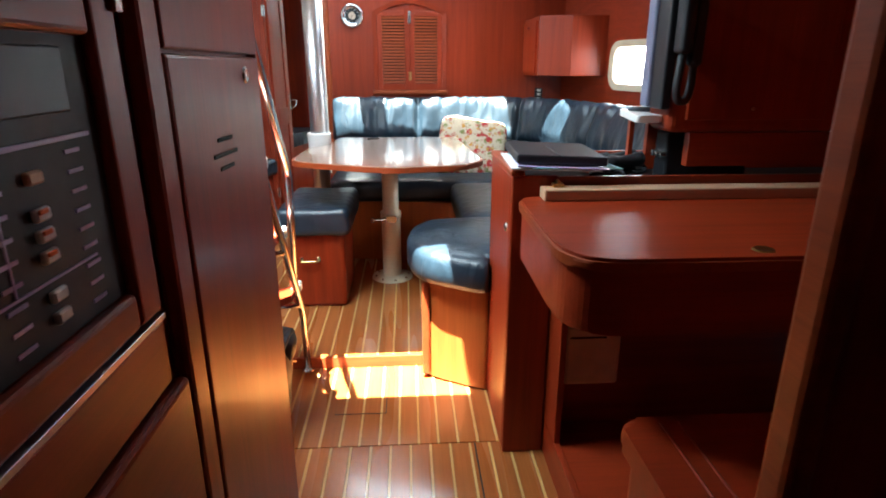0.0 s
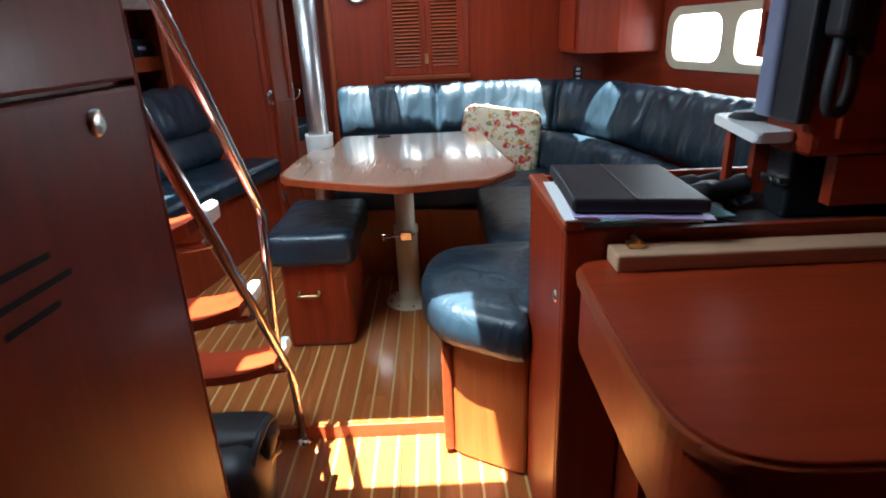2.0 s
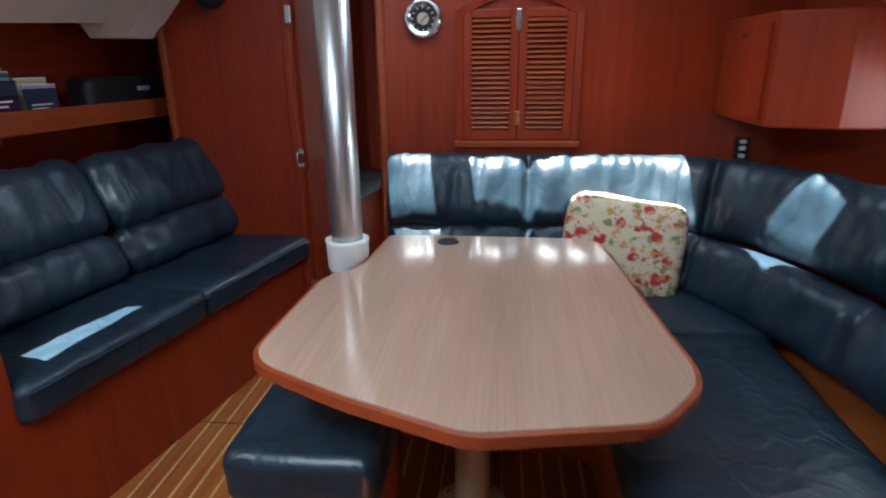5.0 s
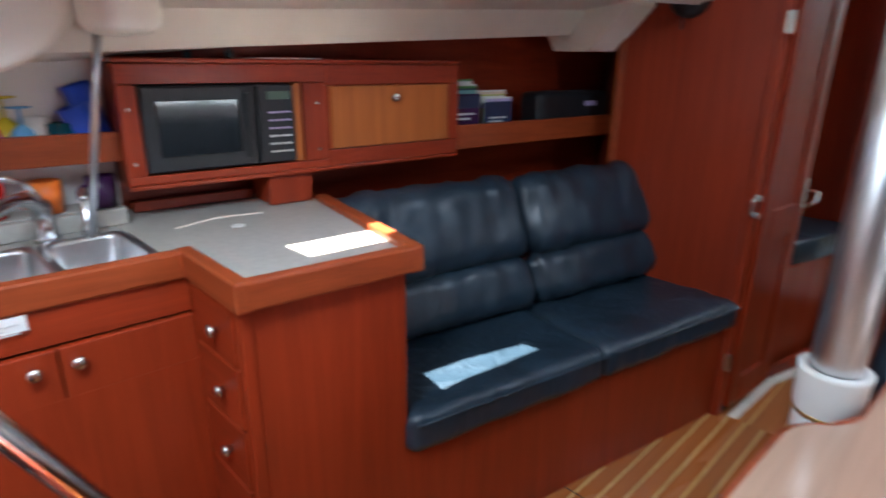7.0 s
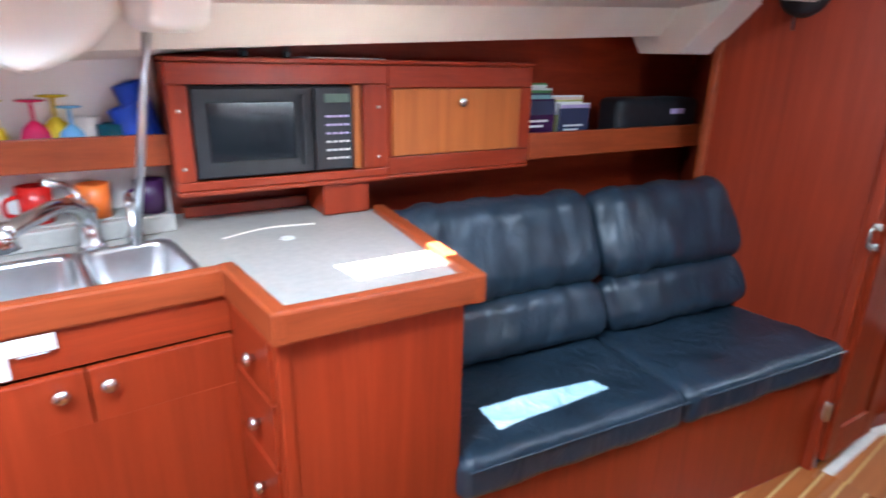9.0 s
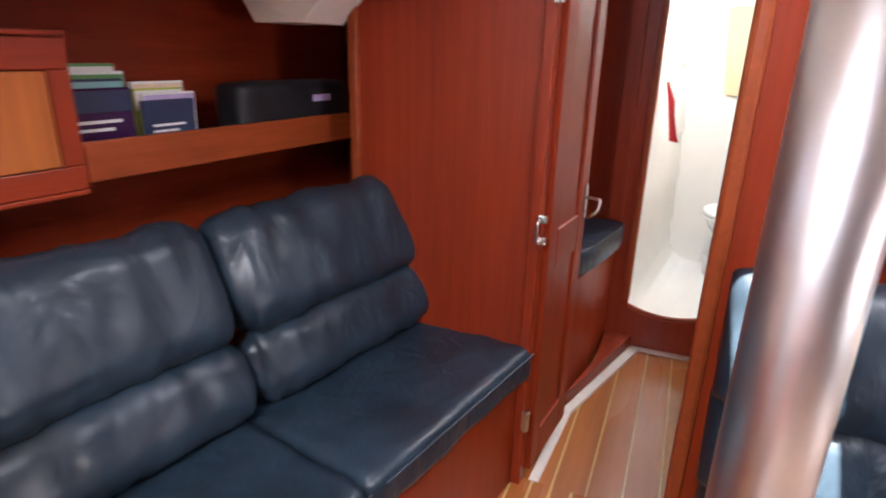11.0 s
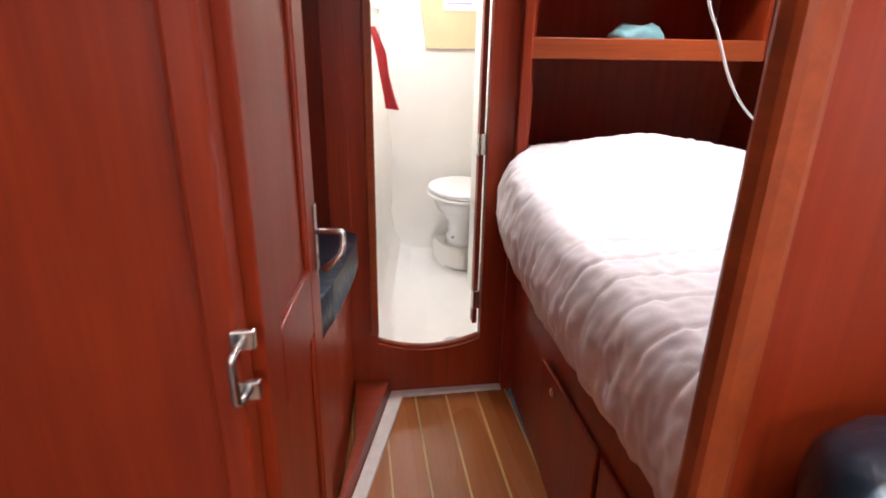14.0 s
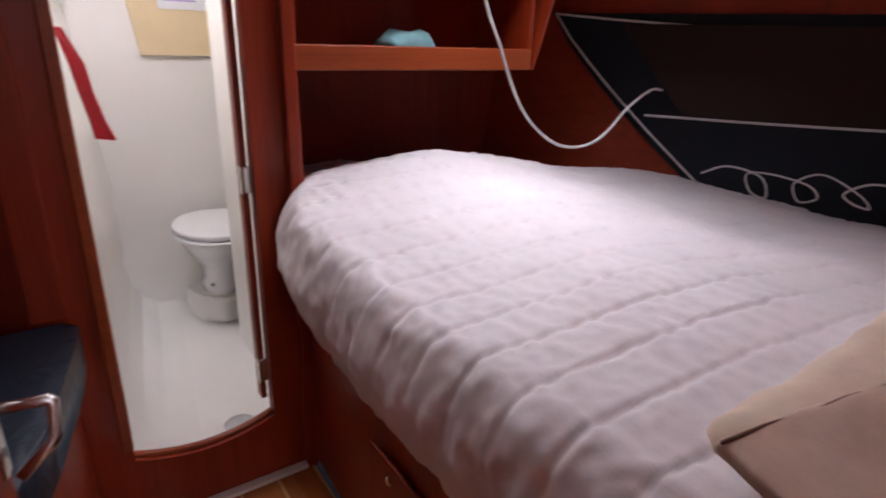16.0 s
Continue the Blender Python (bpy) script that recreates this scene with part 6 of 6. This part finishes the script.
bm = bmesh.new()
cols2 = []
for k in range(25):
    u = k / 24
    y = 7.90 - 1.75 * u
    low = 1.34 - 0.72 * min(1, u / 0.42) ** 0.8 if u < 0.42 else 0.62 + 0.03 * math.sin((u - 0.42) * 6)
    cols2.append([bm.verts.new(hull_pt(y, 1.34 + (low - 1.34) * j / 10, 0.02 + 0.05 * math.sin(math.pi * j / 10) * min(1, u * 2))) for j in range(11)])
for a, b in zip(cols2, cols2[1:]):
    for j in range(10):
        bm.faces.new((a[j], b[j], b[j + 1], a[j + 1]))
part("mesh_panel", bm, NETDARK, net, "dark woven net", True)
bm = bmesh.new()
cols2 = []
for k in range(25):
    u = k / 24
    y = 7.62 - 1.45 * u
    cols2.append([bm.verts.new(hull_pt(y - 0.035 * j, 1.30 - 0.0406 * j, 0.055 + 0.045 * math.sin(math.pi * j / 10))) for j in range(9)])
for a, b in zip(cols2, cols2[1:]):
    for j in range(8):
        bm.faces.new((a[j], b[j], b[j + 1], a[j + 1]))
part("open_panel", bm, NETBROWN, net, "brown see-through net", True)
part("upper_band", tube([hull_pt(7.88 - 1.7 * k / 12, 1.335 - 0.05 * math.sin(math.pi * k / 12), 0.05) for k in range(13)], 0.0045, 6), ROPE, net, "white edge cord", True)
part("middle_cord", tube([hull_pt(7.46 - 1.3 * k / 10, 0.965 + 0.05 * k / 10 - 0.01 * math.sin(math.pi * k / 10), 0.105) for k in range(11)], 0.0045, 6), ROPE, net, "white edge cord", True)
part("side_cord", tube([hull_pt(7.88 - 0.72 * k / 10, 1.335 - 0.68 * (k / 10) ** 0.85, 0.045) for k in range(11)], 0.005, 6), ROPE, net, "white edge cord", True)
solid("white_cable", tube(smooth_path([(-0.36, 7.2, 1.84), (-0.355, 7.2, 1.50), (-0.348, 7.2, 1.327), (-0.29, 7.2, 1.207), (-0.23, 7.2, 1.09), (-0.162, 7.2, 1.007), (-0.07, 7.2, 0.945), (0.017, 7.2, 0.922), (0.10, 7.2, 0.928), (0.168, 7.2, 0.959), (0.30, 7.23, 1.03), (0.47, 7.28, 1.075), (0.70, 7.40, 1.06)]), 0.0044, 8), ROPE, (-0.06, 7.15, 1.80), "white cable looping down to the net", "cable", smooth=True)
rr = random.Random(3)
pts = [hull_pt(7.16 - 0.028 * k + 0.07 * math.cos(k * 1.25), 0.755 + 0.045 * math.sin(k * 1.25 + 0.4) + 0.01 * (k % 3), 0.10) for k in range(19)]
solid("cord_tangle", tube(smooth_path(pts, 8), 0.0036, 6), ROPE, pts[0], "tangled white cord lying against the net", "cord", smooth=True)

# unseen closed hatches, added to go with the lamps hung below them
for nm, cx, cy, w in (("cabin_hatch", -0.25, 7.05, 0.27), ("unseen_heads_hatch", -1.05, 7.95, 0.22), ("unseen_galley_hatch", -1.45, 4.05, 0.24)):
    ht = thing(nm, (cx, cy, 1.93), "unseen white framed deck hatch added to the ceiling above a fill lamp", "hatch")
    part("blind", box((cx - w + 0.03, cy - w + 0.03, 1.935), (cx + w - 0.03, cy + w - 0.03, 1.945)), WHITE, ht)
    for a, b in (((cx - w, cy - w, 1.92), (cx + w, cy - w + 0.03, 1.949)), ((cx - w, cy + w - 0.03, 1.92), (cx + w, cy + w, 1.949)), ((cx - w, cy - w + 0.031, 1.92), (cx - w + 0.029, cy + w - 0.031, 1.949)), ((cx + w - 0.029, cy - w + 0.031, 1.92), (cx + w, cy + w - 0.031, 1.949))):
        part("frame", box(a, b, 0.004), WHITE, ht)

# ---------------------------------------------------------------- galley clutter
SH = 1.119


def shelf_at(a, d, z):
    return UM @ Vector((a, z, d))


def goblet(a, d, mat, label, s=1.0):
    c = shelf_at(a, d, SH)
    g = thing("goblet", c, label, "glass", "plastic goblets")
    part("bowl", lathe([(0, 0), (0.034 * s, 0), (0.033 * s, 0.050 * s), (0.024 * s, 0.078 * s), (0.008 * s, 0.094 * s), (0, 0.096 * s)], c, 18), mat, g, "", True)
    part("stem", lathe([(0.004, 0.09 * s), (0.004, 0.134 * s), (0.028 * s, 0.137 * s), (0.030 * s, 0.140 * s), (0, 0.141 * s)], c, 16), mat, g, "", True)


goblet(-0.345, -0.10, YELLOW, "yellow plastic goblet upside down on the shelf")
goblet(-0.265, -0.10, PINK, "pink plastic goblet upside down on the shelf")
goblet(-0.225, -0.125, YELLOW, "yellow plastic goblet upside down on the shelf", 1.06)
goblet(-0.195, -0.09, SKYBLUE, "sky blue plastic goblet upside down on the shelf", 0.9)


def beaker(name, a, d, z, r, h, mat, label, group="", lean=(0, 0, 1)):
    c = shelf_at(a, d, z)
    return solid(name, lathe([(0, 0), (r * 0.88, 0), (r, h), (r * 0.93, h), (r * 0.8, 0.01), (0, 0.01)], c, 20, lean), mat, c, label, "cup", group, smooth=True)


beaker("tumbler", -0.165, -0.115, SH, 0.030, 0.10, WHITE, "pale tumbler standing on the galley shelf")
beaker("tumbler", -0.115, -0.10, SH, 0.034, 0.085, TEALC, "dark teal tumbler standing on the galley shelf")
beaker("beaker", -0.045, -0.10, SH, 0.036, 0.13, BLUE, "blue plastic beaker leaning on the galley shelf", lean=(0, -0.35, 1))
beaker("beaker", -0.03, -0.13, SH + 0.04, 0.036, 0.14, BLUE, "blue plastic beaker leaning on the galley shelf", lean=(0, -0.3, 1))
for k, mt in enumerate((GREEN, YELLOW, MAROON, PINK, LILAC, LILAC, AQUA, ORANGE, ORANGE)):
    m = UM @ Matrix.Translation((-0.468 + 0.010 * k, SH + 0.001, -0.11)) @ pose(0, 0, 0, 0, 0, 14)
    solid("chopping_sheet", box((0, 0, -0.045), (0.006, 0.185 + 0.010 * (k % 4), 0.045), 0.002, 1, m), mt, m.translation, "coloured plastic sheet leaning upright on the galley shelf", "sheet", "coloured sheets on the galley shelf")


def mug(a, d, mat, label, r=0.035, h=0.085, flare=1.0):
    c = shelf_at(a, d, 0.988)
    g = thing("mug", c, label, "mug", "mugs behind the sink")
    part("body", lathe([(0, 0), (r * 0.9 / flare, 0), (r, h), (r * 0.92, h), (r * 0.85 / flare, 0.008), (0, 0.008)], c, 22), mat, g, "", True)
    hd2 = c + Vector((0.02, -r * 0.98, 0))
    part("handle", tube(smooth_path([hd2 + Vector((0, 0.006, h * 0.8)), hd2 + Vector((0.01, -0.022, h * 0.7)), hd2 + Vector((0.01, -0.022, h * 0.35)), hd2 + Vector((0, 0.006, h * 0.25))]), 0.005, 8), mat, g, "", True)


mug(-0.40, -0.085, RED, "red bowl-shaped cup behind the sink", 0.040, 0.055, 1.5)
mug(-0.29, -0.085, RED, "red mug standing behind the sink")
mug(-0.175, -0.085, ORANGE, "orange mug standing behind the sink", 0.036, 0.08)
mug(-0.055, -0.085, PURPLE, "dark purple mug standing behind the sink", 0.036, 0.08)

# things on the long shelf
for a0, w, h, d, mt, tone in ((1.070, 0.150, 0.222, -0.125, GREEN, WHITE), (1.082, 0.148, 0.205, -0.108, PAPER, GREEN), (1.074, 0.140, 0.190, -0.090, NAVYBOOK, AQUA), (1.068, 0.150, 0.172, -0.070, PURPLE, NAVYBOOK),
                              (1.246, 0.140, 0.180, -0.115, PAPER, TAN), (1.240, 0.130, 0.165, -0.098, YELLOWBOOK, PAPER), (1.252, 0.140, 0.155, -0.082, PAPER, LILAC), (1.236, 0.138, 0.140, -0.062, NAVYBOOK, NAVYBOOK)):
    bk2 = thing("booklet", shelf_at(a0, d, 1.071), "thin printed booklet standing on the hull shelf", "book", "booklets on the hull shelf")
    part("cover", ubox(a0, a0 + w, 1.071, 1.071 + h, d - 0.005, d + 0.005, 0.001), mt, bk2)
    part("cover_band", ubox(a0 + 0.002, a0 + w - 0.002, 1.071 + h * 0.70, 1.071 + h * 0.97, d + 0.0051, d + 0.0058, 0.0), tone, bk2)
    for k in range(2):
        part("title_bar", ubox(a0 + 0.02, a0 + w - 0.03 - 0.02 * k, 1.071 + h * (0.56 - 0.10 * k), 1.071 + h * (0.60 - 0.10 * k), d + 0.0051, d + 0.0058, 0.0), PAPER if mt is not PAPER else INK, bk2)
cs = thing("black_case", shelf_at(1.55, -0.1, 1.071), "black soft case with a pale label on the hull shelf", "case")
cm = UM @ Matrix.Translation((1.735, 1.160, -0.10))
part("body", padded((0.46, 0.165, 0.12), 0.03, 10, cm, 0.004, 9), BLACK, cs, "", True)
part("tag", box((0.05, 0.02, 0.0605), (0.13, 0.04, 0.0635), 0.001, 1, cm), LILAC, cs, "pale label")

# white moulded knees under the deck
kn = thing("deck_knee", (-2.12, 6.10, 1.42), "white moulded deck knee at the end panel", "knee")
part("body", extrude_outline([(-2.30, 6.05, 1.47), (-2.24, 6.03, 1.40), (-2.08, 6.03, 1.40), (-1.93, 6.05, 1.56), (-1.93, 6.05, 1.62), (-2.30, 6.05, 1.62)], (0.02, 0.16, 0.0)), GELCOAT, kn)
kn2 = thing("deck_knee", (-2.2, 4.36, 1.45), "white moulded deck knee above the worktop", "knee")
part("body", padded((0.16, 0.13, 0.20), 0.04, 8, pose(-2.16, 4.40, 1.50, 0, 0, 8)), GELCOAT, kn2, "", True)
kn3 = thing("deck_knee", (-2.15, 4.1, 1.4), "white moulded deck bulge above the sink", "knee")
bm = extrude_outline([(-2.30, y, z) for y, z in ((4.03, 1.50), (4.08, 1.42), (4.12, 1.345), (4.15, 1.322), (4.19, 1.324), (4.27, 1.362), (4.33, 1.42), (4.36, 1.50))], (0.11, 0, 0))
bmesh.ops.bevel(bm, geom=list(bm.edges), offset=0.028, segments=4, affect="EDGES", profile=0.5)
part("body", bm, GELCOAT, kn3, "", True)
sl = thing("strip_light", (-2.375, 3.98, 1.40), "slim white strip light under the side deck", "lamp")
part("housing", box((-2.40, 3.90, 1.390), (-2.355, 4.06, 1.408), 0.005), WHITE, sl)
part("lens", box((-2.358, 3.91, 1.392), (-2.352, 4.05, 1.402), 0.002), PAPER, sl)
structure("trim_deck_panel", slab_between((-2.606, 3.93), (-2.562, 4.43), 1.300, 1.365, 0.006, 1), YELLOWISH, "cream plywood strip under the side deck")
kt = thing("kettle", (-2.36, 3.70, 0.92), "brown enamel kettle with a dark arched handle on the hob", "kettle")
part("body", lathe([(0, 0), (0.085, 0), (0.095, 0.012), (0.092, 0.05), (0.070, 0.085), (0.030, 0.105), (0, 0.108)], (-2.36, 3.70, 0.921), 24), mottled("brown_enamel", (0.10, 0.045, 0.030), 0.25, 0.1, 10), kt, "", True)
part("lid_knob", lathe([(0, 0), (0.010, 0), (0.015, 0.012), (0, 0.02)], (-2.36, 3.70, 1.028), 12), RUBBER, kt, "", True)
part("handle", tube(smooth_path([(-2.36, 3.625, 0.985), (-2.36, 3.63, 1.06), (-2.36, 3.70, 1.095), (-2.36, 3.77, 1.06), (-2.36, 3.785, 0.985)]), 0.010, 10), RUBBER, kt, "dark grip", True)
part("spout", tube([(-2.29, 3.74, 0.96), (-2.25, 3.765, 1.0), (-2.235, 3.775, 1.02)], [0.016, 0.012, 0.009], 10), RUBBER, kt, "", True)
for yy in (4.626, 4.733):
    xx = -2.385 + 0.133 * (yy - 4.433) - 0.05
    clip = thing("binder_clip", (xx, yy, 1.358), "small black clip standing on the microwave cabinet", "clip", "clips on the cabinet")
    part("body", box((xx - 0.010, yy - 0.008, 1.3585), (xx + 0.010, yy + 0.008, 1.372), 0.002), BLACK, clip)
    for k in (-1, 1):
        part("wire", tube([(xx + 0.006 * k, yy - 0.006, 1.372), (xx + 0.010 * k, yy, 1.402), (xx + 0.006 * k, yy + 0.006, 1.372)], 0.0018, 6), BLACK, clip)
solid("paper_sheet", box((0.34, 1.3585, -0.20), (0.56, 1.3615, -0.03), 0, 2, UM), PAPER, shelf_at(0.45, -0.1, 1.3585), "white sheet lying on the microwave cabinet", "paper")
lamp = thing("ceiling_lamp", (-2.0, 3.98, 1.43), "small white ceiling lamp over the galley", "lamp")
part("base", lathe([(0, 0), (0.055, 0), (0.055, -0.012), (0.045, -0.022), (0, -0.024)], (-1.92, 3.95, 1.47), 20), WHITE, lamp, "", True)
part("trim_ring", lathe([(0.045, -0.022), (0.050, -0.026), (0.040, -0.030), (0.036, -0.026)], (-1.92, 3.95, 1.47), 20), BRASS, lamp, "", True)
spk = thing("loudspeaker", (-1.78, 6.19, 1.55), "round black loudspeaker high on the panel", "speaker")
part("cone", lathe([(0, 0.04), (0.05, 0.05), (0.07, 0.03), (0.072, 0)], (-1.775, 6.199, 1.585), 24, (0, -1, 0)), BLACK, spk, "", True)
part("bracket", tube([(-1.79, 6.17, 1.52), (-1.785, 6.165, 1.475)], 0.004, 6), BLACK, spk)

# ---------------------------------------------------------------- soles, last
sole("floor_saloon", -1.92, 4.135, 0.35, 6.225, 0.0, 0.0655, 0.008, "teak and holly saloon sole", seed=2)
sole("floor_galley", -2.10, 3.605, -0.07, 4.133, -0.05, 0.0655, 0.008, "teak and holly galley sole", seed=3)
sole("floor_passage", -0.88, 1.14, 0.55, 3.603, -0.05, 0.0655, 0.008, "teak and holly passage sole", seed=4)
sole("floor_cabin", -1.46, 6.228, -0.78, 7.410, -0.05, 0.115, 0.007, "teak and holly cabin sole", seed=5)
structure("trim_step_nosing", box((-1.60, 4.120, -0.05), (-0.39, 4.134, 0.0005), 0.003), SOLID_X, "mahogany step nosing")
hat = structure("floor_hatch", box((-0.765, 3.785, -0.0495), (-0.58, 3.788, -0.0485)), DARKGAP, "joint of the sole hatch")
structure("floor_hatch_joint", box((-0.583, 3.785, -0.0495), (-0.580, 4.118, -0.0485)), DARKGAP, "joint of the sole hatch")
structure("floor_joint_saloon", box((-1.72, 5.398, -0.0008), (-1.03, 5.403, 0.0006)), DARKGAP, "joint between the sole boards")
structure("floor_joint_passage", box((-0.285, 1.20, -0.0508), (-0.280, 3.600, -0.0494)), DARKGAP, "joint between the sole boards")
